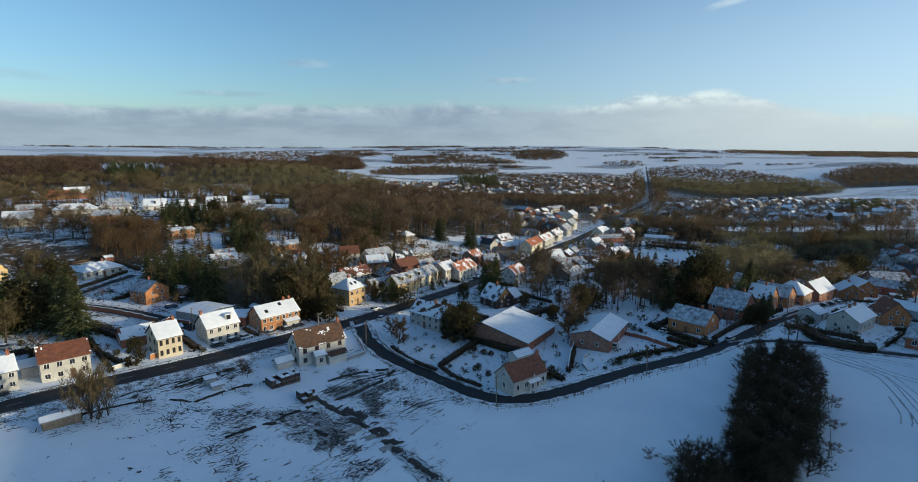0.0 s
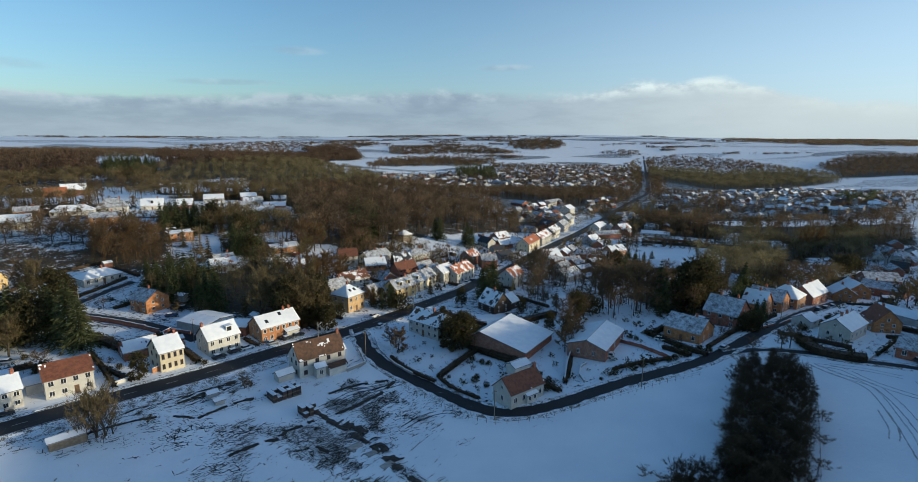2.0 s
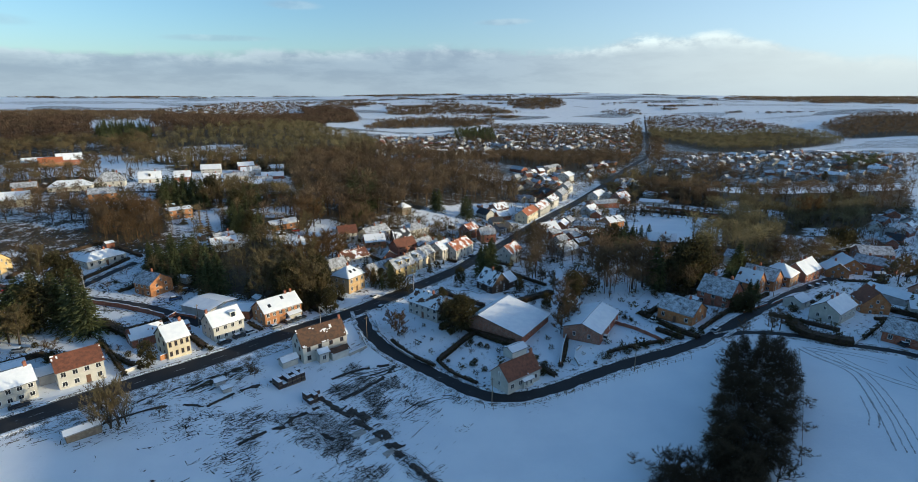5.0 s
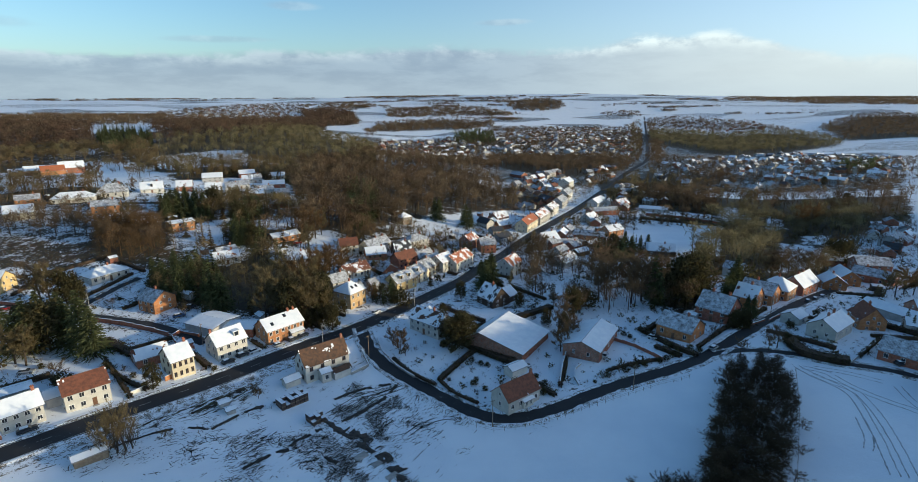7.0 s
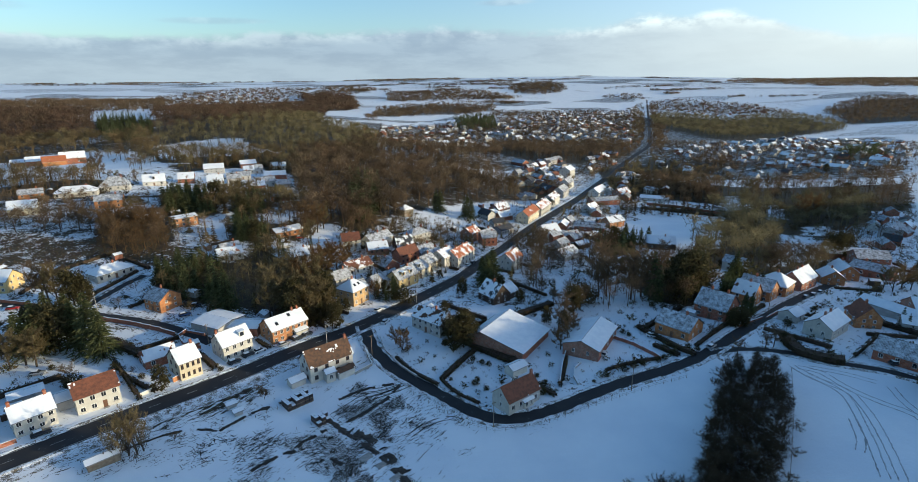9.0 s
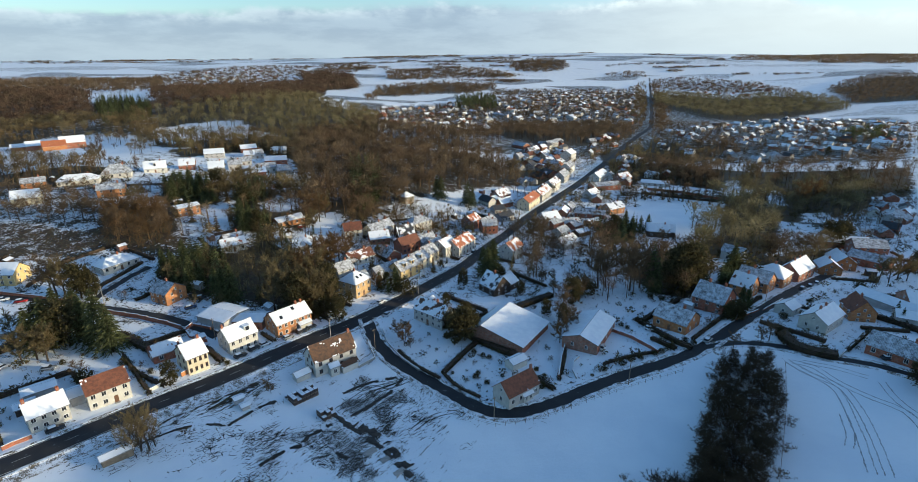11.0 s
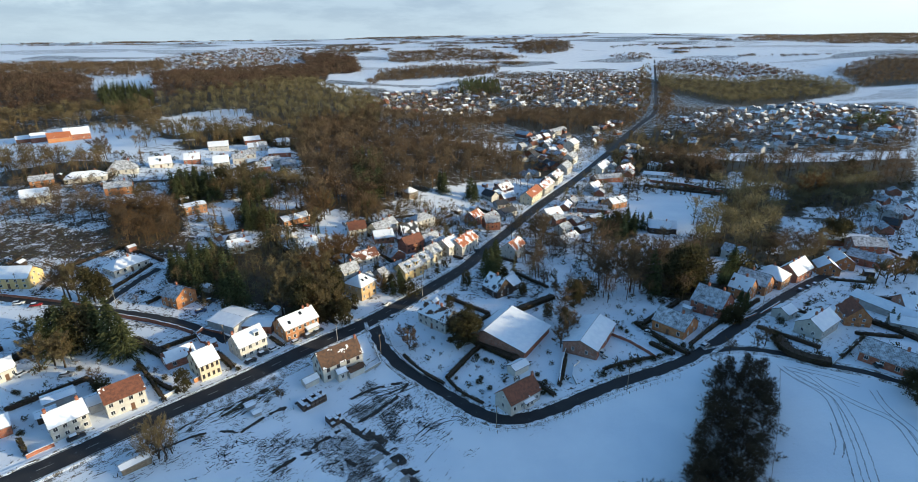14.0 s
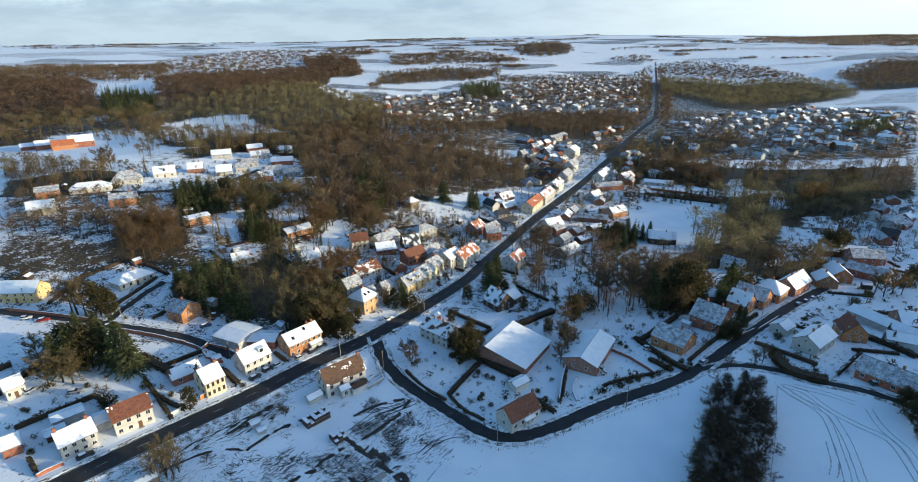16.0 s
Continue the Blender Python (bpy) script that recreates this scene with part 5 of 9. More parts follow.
# along the main road
house("white cottage with a snow-covered roof beside the road", -95.8, 117.9, 43, 8.5, 7.5, 4.4, 2.6, WHITE, SLATE, cols=4, chimneys=(0.05, 0.9), snow=1.06)
house("long white house with a bare brown-red tiled roof", -86.6, 126.6, 39, 9.9, 7.5, 5.0, 2.9, WHITE, TILE, cols=4, snow=0.12, chimneys=(), door=0.62)
house("narrow cream house with brown doors and a snowy roof", -67.6, 143.2, 43, 6.2, 8.5, 5.6, 3.2, CREAM, SLATE, cols=4, snow=1.1, chimneys=(0.9,), frames=BROWNFRAME)
house("white house with two dormers under deep snow", -58.9, 154.4, 44, 9.7, 8, 5.0, 3.4, WHITE, SLATE, cols=4, snow=1.1, chimneys=(0.02,), dormers=(0.72,))
house("orange brick house with a snowy roof and red chimneys", -46.5, 165.4, 42, 13.4, 8.5, 4.9, 3.0, ORANGE, TILE, cols=6, snow=1.03, chimneys=(0.75, 0.9), skylights=((0.2, 0.4), (0.6, 0.75)))
house("white house with a steep mossy brown tiled roof", -30.6, 143.3, 35, 14.3, 7.5, 5.4, 3.9, WHITE, OLDTILE, cols=4, snow=0.24, chimneys=(0.97,), frames=BROWNFRAME, door=None)
house("low dark lean-to against the white house", -22.6, 145.1, 37, 5.6, 2.5, 2.4, 0.7, WHITE, OLDTILE, cols=0, snow=0.2, chimneys=(), name='annex', category='annex')
house("white porch with a snowy roof", -26.0, 143.5, 34, 2.9, 2.6, 3.2, 0.8, WHITE, SLATE, cols=1, rows=1, door=None, sides=0, chimneys=(), name='porch', category='porch')
house("square yellow brick house with a snowy hipped roof", -22.3, 194.7, 53, 9.0, 9, 6.2, 3.2, YBRICK, SLATE, hip=True, cols=3, snow=1.1, chimneys=(0.5,), skylights=((0.35, 0.45), (0.6, 0.45)))
house("small white garage with a snowy gable", -39.7, 169.8, 42, 4.5, 6, 2.4, 1.2, WHITE, SLATE, cols=0, chimneys=(), name='garage', category='garage')
# inside the bend of the side road
house("large low brick barn under an unbroken sheet of snow", 35.5, 149.5, 51, 20.5, 21.5, 2.9, 3.4, BRICK, SLATE, cols=0, snow=1.3, chimneys=(), name="barn", category="barn", over=0.6, ridge=0.74)
house("white farmhouse with a brown tiled roof at the road bend", 25.9, 122.5, 32, 11.9, 7, 3.9, 3.2, WHITE, TILE, cols=4, rows=1, snow=0.1, chimneys=(0.98,))
house("small glazed white lean-to", 30.7, 124.8, 32, 3.6, 2.6, 2.2, 0.6, WHITE, SLATE, cols=2, rows=1, door=None, chimneys=(), name='annex', category='annex')
house("snow-capped garden store behind the farmhouse", 30.7, 140.6, 32, 6, 4, 2.4, 0.9, WHITE, SLATE, cols=0, chimneys=(), name='garden_store', category='shed')
house("brick hall with a broad snow-covered roof", 59.3, 145.1, 53, 21.0, 12, 3.4, 2.1, BRICK, SLATE, cols=3, rows=1, snow=1.2, chimneys=(), door=None, name='village_hall', category='hall')
house("white-fronted house with a patchy brown roof", 0.3, 178.0, -45, 13.7, 8.5, 4.6, 3.2, WHITE, OLDTILE, cols=5, snow=0.62, chimneys=(0.6,))
house("dark timber house with white-edged gables", 28.5, 203.0, -58, 9.6, 9, 3.2, 4.6, WOOD, SLATE, cols=2, snow=0.55, chimneys=(0.5,))
house("dark timber annex with snow on its roof", 39.1, 198.9, 42, 9, 8, 2.8, 2.6, WOOD, SLATE, cols=2, rows=1, snow=1.1, chimneys=(), name='annex', category='annex')
# the street of brick houses
house("orange brick house with a sunlit gable", 85.3, 160.4, -54, 12, 10.5, 3.8, 3.6, ORANGE, SLATE, cols=3, rows=1, snow=0.95, chimneys=(0.7,))
house("large brick villa with steep snowy gables", 105.8, 171.7, -54, 11.5, 11.5, 4.6, 4.8, BRICK, SLATE, cols=3, snow=0.95, chimneys=(0.3, 0.8))
house("brick house with a steep sunlit roof", 127.5, 182.4, -54, 8, 8.5, 4.6, 4.2, ORANGE, TILE, cols=2, snow=0.72, chimneys=(0.6,))
house("orange brick house with its gable to the street", 135.4, 190.2, -54, 12, 9.5, 4.8, 3.6, ORANGE, SLATE, cols=3, snow=0.95, chimneys=(0.4,))
house("brick house with a snowy hipped roof", 147.5, 195.4, -54, 11, 11, 4.6, 3.8, ORANGE, SLATE, cols=3, hip=True, snow=1.02, chimneys=(0.5,))
house("brick house with a row of snow guards on its white roof", 166.9, 193.9, 31, 15.9, 9, 4.4, 4.0, BRICK, SLATE, cols=4, snow=1.1, chimneys=(0.3, 0.6))
house("small orange brick house with a snowy roof", 189.7, 213.7, -112, 8.9, 9, 4.0, 3.0, ORANGE, SLATE, cols=2, snow=1.0, chimneys=(0.5,))
house("orange brick house with a lit gable end", 202.9, 222.7, -108, 11.8, 9, 4.6, 3.2, ORANGE, SLATE, cols=2, snow=1.05, chimneys=(0.3,))
house("long low brick house with a snowy roof", 214.5, 222.2, -58, 17.0, 9, 3.6, 2.6, BRICK, SLATE, cols=5, rows=1, snow=0.95, chimneys=(0.3,))
house("brick farm building with crossing snowy roofs", 231.6, 236.1, -15, 16, 10, 4.2, 3.2, BRICK, SLATE, cols=4, snow=0.95, chimneys=())
house("long brick shed with a snowy roof", 227.4, 251.6, -20, 22, 9, 3.4, 2.4, BRICK, SLATE, cols=0, snow=1.1, chimneys=(), name='shed', category='shed')
house("white bungalow with a snowy roof", 134.8, 140.4, 30, 14.0, 8.5, 3.8, 2.8, WHITE, SLATE, cols=4, rows=1, snow=1.1, chimneys=(0.3, 0.6))
house("small white outhouse with a snowy roof", 134.5, 155.9, 28, 6.5, 6, 2.6, 1.6, WHITE, SLATE, cols=1, rows=1, door=None, snow=1.1, chimneys=(), name='outhouse', category='shed')
house("bright orange brick house with a steep tiled roof", 154.3, 157.8, -109, 8.6, 8, 4.0, 4.0, ORANGE, TILE, cols=2, snow=0.2, chimneys=(0.5,))
house("long low sheds with snow-covered roofs", 169.5, 169.0, -72, 26.0, 8, 2.6, 1.6, GREYWALL, SLATE, cols=0, snow=1.15, chimneys=(), name='shed', category='shed')
house("brick house with snow thin on its tiled roof", 137.5, 128.0, -58, 16.0, 9, 3.0, 3.2, BRICK, SLATE, cols=4, rows=1, snow=0.93, chimneys=(0.65,))
house("brick house with a sunlit snowy roof", 179.0, 154.0, -18, 11, 10, 3.6, 3.4, BRICK, TILE, cols=3, rows=1, snow=0.75, chimneys=(0.5,))
house("long shed with a white roof behind the hedge", 164.3, 144.9, -35, 18, 7, 2.6, 1.6, GREYWALL, SLATE, cols=0, snow=1.15, chimneys=(), name='shed', category='shed')
# gardens and lanes west of the road
house("yellow house with a sunlit gable beside the lane", -172.5, 209.1, -4, 16.0, 9, 4.6, 3.4, YELLOW, SLATE, cols=5, snow=1.1, chimneys=())
house("white bungalow with a hipped snowy roof", -127.1, 215.4, 55, 15.1, 9, 2.9, 2.4, WHITE, SLATE, cols=5, rows=1, hip=True, snow=1.1, chimneys=(0.6,))
house("brown brick house with a sunlit gable", -99.3, 193.1, -30, 8.5, 9, 4.4, 3.0, ORANGE, SLATE, cols=3, snow=0.95, chimneys=(0.5,))
house("low flat workshop under snow", -76.6, 176.0, -30, 13.0, 12, 3.0, 0.8, GREYWALL, SLATE, cols=0, snow=1.2, chimneys=(), name='workshop', category='workshop')
house("low brick garages with snowy roofs", -63.9, 172.6, -9, 11.0, 8, 2.6, 1.2, BRICK, SLATE, cols=0, snow=1.15, chimneys=(), name='garage', category='garage')
house("brick outbuilding with a half-thawed roof", -80.0, 149.2, 40, 9, 6, 2.8, 2.2, BRICK, TILE, cols=2, rows=1, snow=0.7, chimneys=(), name='outbuilding', category='shed')
house("small white house in a snowy garden", -127.4, 145.2, 48, 5.0, 6, 3.6, 2.4, WHITE, SLATE, cols=3, rows=1, snow=1.1, chimneys=())
house("garden shed with thick snow on its flat roof", -105.2, 130.3, 38, 7.5, 5, 2.4, 0.5, GREYWALL, SLATE, cols=0, snow=1.2, chimneys=(), name='shed', category='shed')
house("low shed with a snowy roof", -103.7, 124.8, 38, 4.5, 4, 2.0, 0.5, WOOD, SLATE, cols=0, snow=1.2, chimneys=(), name='shed', category='shed')
house("grey link building between two roadside houses", -92.2, 128.5, 38, 4.6, 6, 2.6, 1.0, GREYWALL, SLATE, cols=0, snow=1.1, chimneys=(), name='outbuilding', category='shed')
house("low timber shed with a snowy roof in the field", -73.4, 105.9, 40, 6.5, 2.6, 2.0, 0.5, PALE_WOOD, SLATE, cols=0, snow=1.2, chimneys=(), name='shed', category='shed')
house("brick house at the lane with a snowy roof", -111.4, 119.5, 38, 4, 7, 2.8, 1.8, BRICK, SLATE, cols=0, snow=1.1, chimneys=(), name='outbuilding', category='shed')
house("tin shelter with snow on it", -136.2, 166.4, 38, 5, 4, 2.2, 0.5, GREYWALL, SLATE, cols=0, snow=1.2, chimneys=(), name='shed', category='shed')
house("white caravan-like hut at the roadside", -35.8, 140.5, 40, 4.6, 2.8, 2.0, 0.9, WHITE, SLATE, cols=0, snow=1.1, chimneys=(), name='hut', category='shed')
house("small ruined hut with snow on its walls", -50.6, 129.7, 38, 2.4, 2.2, 1.6, 0.3, GREYWALL, SLATE, cols=0, snow=1.2, chimneys=(), name='hut', category='shed')
house("small ruined hut with a sagging roof", -48.1, 127.3, 38, 2.2, 2.2, 1.2, 0.3, GREYWALL, SLATE, cols=0, snow=1.2, chimneys=(), name='hut', category='shed')
# between the road and the wooded hill
house("brick bungalow with a sunlit snowy roof", -68.8, 273.9, 39, 15, 8, 2.9, 1.7, ORANGE, SLATE, cols=5, rows=1, snow=1.15, chimneys=(0.5,))
house("flat-roofed brick house under snow", -122.7, 282.6, 40, 12, 8, 4.6, 0.9, ORANGE, SLATE, cols=4, snow=1.2, chimneys=())
house("square brown lodge with a snowy pyramid roof", -2.2, 341.7, 40, 8, 8, 5.0, 2.4, PALE_WOOD, SLATE, cols=3, hip=True, snow=1.2, chimneys=())
house("white terraced house with a snowy roof", -19.3, 265.8, 40, 10, 9, 4.6, 3, CREAM, SLATE, cols=3, snow=0.95)
house("white terraced house stepped up the slope", -15.2, 273.2, 42, 9, 9, 4.6, 3, WHITE, SLATE, cols=3, snow=0.95)
house("dark brown chalet with a steep gable", -5.6, 266.4, 20, 9, 9, 3.0, 5.0, WOOD, SLATE, cols=2, rows=1, snow=0.5)
house("white villa with a snowy hipped roof", 2.1, 288.0, 38, 14, 9, 5.0, 2.6, WHITE, SLATE, cols=5, hip=True, snow=0.95)
house("grey house with a snowy roof", 6.5, 252.8, 45, 11, 8, 4.5, 3, GREYWALL, SLATE, cols=3, snow=0.95)
house("grey terraced house beside the road", 11.7, 246.9, 47, 9, 8, 4.5, 3, GREYWALL, SLATE, cols=3, snow=0.95)
house("low house with a red tiled roof", -27.2, 227.1, 38, 13, 8, 3.0, 2.8, WHITE, TILE, cols=4, rows=1, snow=0.45)
house("row of low houses with snowy roofs", -14.5, 211.9, 44, 14, 7, 3.0, 2.6, GREYWALL, SLATE, cols=4, rows=1, snow=0.95)
house("yellow house with dormers facing the road", -4.5, 213.0, 46, 12, 8, 4.4, 3.2, YELLOW, SLATE, cols=3, snow=0.95, dormers=(0.3, 0.7))
house("yellow terraced house with a dormer", 1.5, 222.7, 48, 11, 8, 4.4, 3.2, CREAM, SLATE, cols=3, snow=0.95, dormers=(0.5,))
house("cream terraced house with a snowy roof", 7.2, 233.5, 50, 10, 8, 4.4, 3.2, CREAM, SLATE, cols=3, snow=0.95)
house("grey house behind the yellow brick house", -31.1, 211.8, 40, 8, 7, 4.2, 2.8, GREYWALL, SLATE, cols=2, snow=0.95)
house("small outhouse with a snowy roof", -23.7, 208.0, 42, 7, 5, 2.6, 1.6, GREYWALL, SLATE, cols=0, snow=0.95, chimneys=(), name='outhouse', category='shed')
house("low house with a thawing orange roof", -86.9, 238.7, 30, 11, 8, 3, 2.4, WHITE, REDTILE, cols=3, rows=1, snow=0.75)
house("summerhouse with a snowy roof", -55.6, 245.1, 35, 9, 7, 2.6, 1.8, GREYWALL, SLATE, cols=2, rows=1, snow=1.1, chimneys=())
# towards the far end of the main road
house("white terraced house with an orange roof", 17.4, 244.2, 50, 10, 9, 5.4, 3, WHITE, REDTILE, cols=3, snow=0.7)
house("white terrace with orange roofs half under snow", 24.2, 246.2, 54, 17, 9, 5.6, 3.2, WHITE, REDTILE, cols=5, snow=0.42, chimneys=(0.3, 0.7))
house("red brick house with a red roof", 38.1, 304.2, 50, 10, 8, 5.5, 3, BRICK, REDTILE, cols=3, snow=0.4)
house("brick house with a pale snowy roof", 46.8, 310.5, 45, 13, 8, 3.2, 2.2, BRICK, SLATE, cols=4, rows=1, snow=0.95)
house("terrace of cream houses with orange roofs", 84.3, 350.3, 58, 24, 9, 6, 3.4, CREAM, REDTILE, cols=7, snow=0.22, chimneys=(0.2, 0.5, 0.8))
house("terrace of white houses with thawing roofs", 99.2, 372.5, 58, 24, 9, 6, 3.4, WHITE, REDTILE, cols=7, snow=0.6, chimneys=(0.2, 0.5, 0.8))
house("white house with a dark red roof", 117.6, 406.8, 58, 20, 9, 6, 3.2, WHITE, TILE, cols=6, snow=0.6)
house("brick house among gardens with a steep roof", 66.0, 367.2, 40, 13, 9, 5, 3.4, BRICK, TILE, cols=3, snow=0.6)
house("low annex with a snowy roof", 59.3, 360.0, 40, 14, 9, 3, 2, BRICK, SLATE, cols=3, rows=1, snow=0.7)
house("grey gabled house with a snowy roof", 137.0, 442.7, 58, 18, 10, 6, 3.8, GREYWALL, SLATE, cols=4, snow=0.95)
house("grey gabled house beside the road", 155.5, 485.9, 58, 18, 10, 6, 3.8, WHITE, SLATE, cols=4, snow=0.9)
house("white house with a red roof at the roadside", 50.5, 240.8, 50, 11, 8, 6, 3.2, WHITE, REDTILE, cols=3, snow=0.45)
house("pale green gabled house", 85.6, 306.8, 25, 12, 11, 6, 4.2, GREYWALL, SLATE, cols=3, snow=1.05)
house("low brick building with skylights in the snow", 113.3, 337.5, -25, 20, 9, 3, 2.2, BRICK, SLATE, cols=4, rows=1, snow=0.95, skylights=((0.2, 0.5), (0.5, 0.5), (0.8, 0.5)))
house("long low store with a snowy roof", 155.7, 419.4, 10, 26, 10, 3.6, 2.4, BRICK, SLATE, cols=6, rows=1, snow=0.93)
house("white gabled house at the road", 171.5, 449.1, 50, 14, 10, 5, 3.6, WHITE, SLATE, cols=3, snow=1)
house("brick house with an orange gable", 190.9, 445.5, 30, 14, 10, 5, 3.8, BRICK, REDTILE, cols=3, snow=0.6)
house("house with a broad snowy roof", 83.4, 260.6, 38, 14, 10, 3, 3.0, GREYWALL, SLATE, cols=3, rows=1, snow=1.2)
house("white outbuilding among trees", 88.9, 286.4, 40, 9, 7, 4, 2.4, WHITE, SLATE, cols=2, snow=0.93)
house("brick house with a sunlit gable at the paddock", 140.4, 341.6, 25, 14, 9, 4, 3.2, ORANGE, SLATE, cols=3, snow=0.7)
house("grey house with a patchy roof", 141.9, 384.2, 40, 12, 9, 4.4, 3.4, GREYWALL, TILE, cols=3, snow=0.7)
house("tall white house above the road", 175.1, 546.1, 55, 18, 12, 9, 3.6, WHITE, SLATE, cols=4, rows=3, snow=1.0)
house("barn with a snowy roof at the paddock", 141.1, 286.0, -22, 16, 11, 3.4, 3.2, WOOD, SLATE, cols=0, snow=1.1, chimneys=(), name='barn', category='barn')
house("shed with a snowy roof behind the gardens", 100.4, 288.5, 30, 10, 6, 2.6, 1.4, WOOD, SLATE, cols=0, snow=1.2, chimneys=(), name='shed', category='shed')
house("shed with a snowy roof behind the gardens", 115.8, 312.0, 30, 10, 6, 2.6, 1.4, WOOD, SLATE, cols=0, snow=1.2, chimneys=(), name='shed', category='shed')
# on the hillside
house("white house with a steep snowy roof", -197.4, 356.4, 20, 17, 10, 3.2, 5, WHITE, SLATE, cols=4, rows=1, snow=0.93, hip=True)
house("white house with a snowy roof and dormer", -182.4, 382.0, 20, 14, 9, 3, 4.4, WHITE, SLATE, cols=3, rows=1, snow=1.1, dormers=(0.5,))
house("long white bungalow with a snowy roof", -211.5, 334.0, 20, 22, 9, 3, 3, WHITE, SLATE, cols=6, rows=1, snow=0.7, hip=True)
house("brick house with a half-snowy roof", -176.6, 311.1, 20, 14, 9, 4.4, 2.6, ORANGE, SLATE, cols=3, snow=0.93)
house("orange brick house on the slope", -226.2, 326.4, 30, 12, 9, 4, 2.4, ORANGE, TILE, cols=3, snow=0.9)
house("cream house with gables among bare trees", -212.4, 296.0, 25, 13, 9, 4, 3.6, CREAM, SLATE, cols=3, snow=0.8)
house("brown-gabled house on the hill", -168.4, 404.8, 15, 11, 9, 3.4, 4, BRICK, TILE, cols=3, snow=0.8)
house("white house with a steep snowy gable", -146.5, 401.5, 15, 11, 10, 3.4, 4.4, WHITE, SLATE, cols=3, snow=1.1)
house("house with a long snowy roof at the wood edge", -172.5, 469.0, 15, 16, 9, 4, 3.4, GREYWALL, SLATE, cols=4, snow=1.1)
house("white house beside dark firs", -127.0, 341.0, 20, 10, 8, 3.4, 3, WHITE, SLATE, cols=2, snow=1)
house("house with a snowy roof in the wooded hollow", -139.9, 445.8, 15, 12, 9, 3.2, 3, WHITE, SLATE, cols=3, rows=1, snow=0.95, sides=0, group='houses in the hollow')
house("house with a snowy roof in the wooded hollow", -137.3, 481.3, 25, 11, 9, 4.4, 3, GREYWALL, SLATE, cols=3, rows=1, snow=0.95, sides=0, group='houses in the hollow')
house("house with a snowy roof in the wooded hollow", -120.8, 460.2, 10, 18, 9, 3.2, 3, BRICK, SLATE, cols=3, rows=1, snow=1.1, sides=0, group='houses in the hollow')
house("house with a snowy roof in the wooded hollow", -113.6, 414.5, 20, 13, 9, 4.4, 3, WHITE, SLATE, cols=3, rows=1, snow=0.93, sides=0, group='houses in the hollow')
house("house with a snowy roof in the wooded hollow", -99.9, 412.6, 15, 11, 9, 3.2, 3, GREYWALL, SLATE, cols=3, rows=1, snow=0.93, sides=0, group='houses in the hollow')
house("house with a snowy roof in the wooded hollow", -151.8, 503.9, 25, 14, 9, 4.4, 3, BRICK, SLATE, cols=3, rows=1, snow=1.1, sides=0, group='houses in the hollow')
house("house with a snowy roof in the wooded hollow", -127.1, 510.8, 10, 14, 9, 3.2, 3, WHITE, SLATE, cols=3, rows=1, snow=1.1, sides=0, group='houses in the hollow')
house("house with a snowy roof in the wooded hollow", -137.6, 419.2, 20, 10, 9, 4.4, 3, GREYWALL, SLATE, cols=3, rows=1, snow=0.95, sides=0, group='houses in the hollow')
house("house with a snowy roof in the wooded hollow", -90.6, 357.1, 15, 12, 9, 3.2, 3, BRICK, SLATE, cols=3, rows=1, snow=0.95, sides=0, group='houses in the hollow')
house("house with a snowy roof in the wooded hollow", -82.8, 362.5, 25, 14, 9, 4.4, 3, WHITE, SLATE, cols=3, rows=1, snow=0.93, sides=0, group='houses in the hollow')
house("house with a snowy roof in the wooded hollow", -80.3, 378.6, 10, 11, 9, 3.2, 3, GREYWALL, SLATE, cols=3, rows=1, snow=0.7, sides=0, group='houses in the hollow')
house("house with a snowy roof in the wooded hollow", -112.3, 389.3, 20, 10, 9, 4.4, 3, BRICK, SLATE, cols=3, rows=1, snow=0.7, sides=0, group='houses in the hollow')
house("house with a snowy roof in the wooded hollow", -142.8, 479.5, 15, 9, 9, 3.2, 3, WHITE, SLATE, cols=3, rows=1, snow=1.1, sides=0, group='houses in the hollow')
# houses in the clearings of the slope and beside the paddock
house("low house with a pale snowy roof between garden trees", -55.0, 240.5, 35, 11, 8, 2.8, 2.6, GREYWALL, SLATE, cols=3, rows=1, snow=1.1)
house("house with an orange gable in a snowy garden", -86.0, 243.0, 40, 9, 8, 3.4, 3.0, ORANGE, SLATE, cols=2, rows=1, snow=0.95)
house("dark timber house with a snowy roof at the paddock's edge", 141.0, 284.0, -25, 12, 9, 3.6, 3.4, WOOD, SLATE, cols=3, rows=1, snow=1.05)
house("long low barn with a snowy roof behind the paddock wall", 207.0, 441.5, -28, 24, 7, 2.6, 2.0, WHITE, SLATE, cols=5, rows=1, snow=1.1, chimneys=(), name='barn', category='barn')
# the farm beyond the field
house("farm shed with a snowy roof", -380.6, 550.2, 35, 16, 10, 3.4, 2.8, BRICK, SLATE, cols=0, snow=1.1, chimneys=(), name='farm_building', category='barn')
house("farm building with a white roof", -363.9, 546.3, 35, 17, 12, 4.4, 4.0, BRICK, SLATE, cols=0, snow=1.1, chimneys=(), name='farm_building', category='barn')
house("long farm building with an orange tiled roof", -343.9, 538.1, 33, 19, 10, 4, 4.6, ORANGE, REDTILE, cols=0, snow=0.1, chimneys=(), name='farm_building', category='barn')
house("tall brick barn with a half-snowy roof", -333.5, 548.0, 33, 21, 12, 5.6, 5.6, BRICK, TILE, cols=5, rows=1, snow=0.8, chimneys=(), name='barn', category='barn')

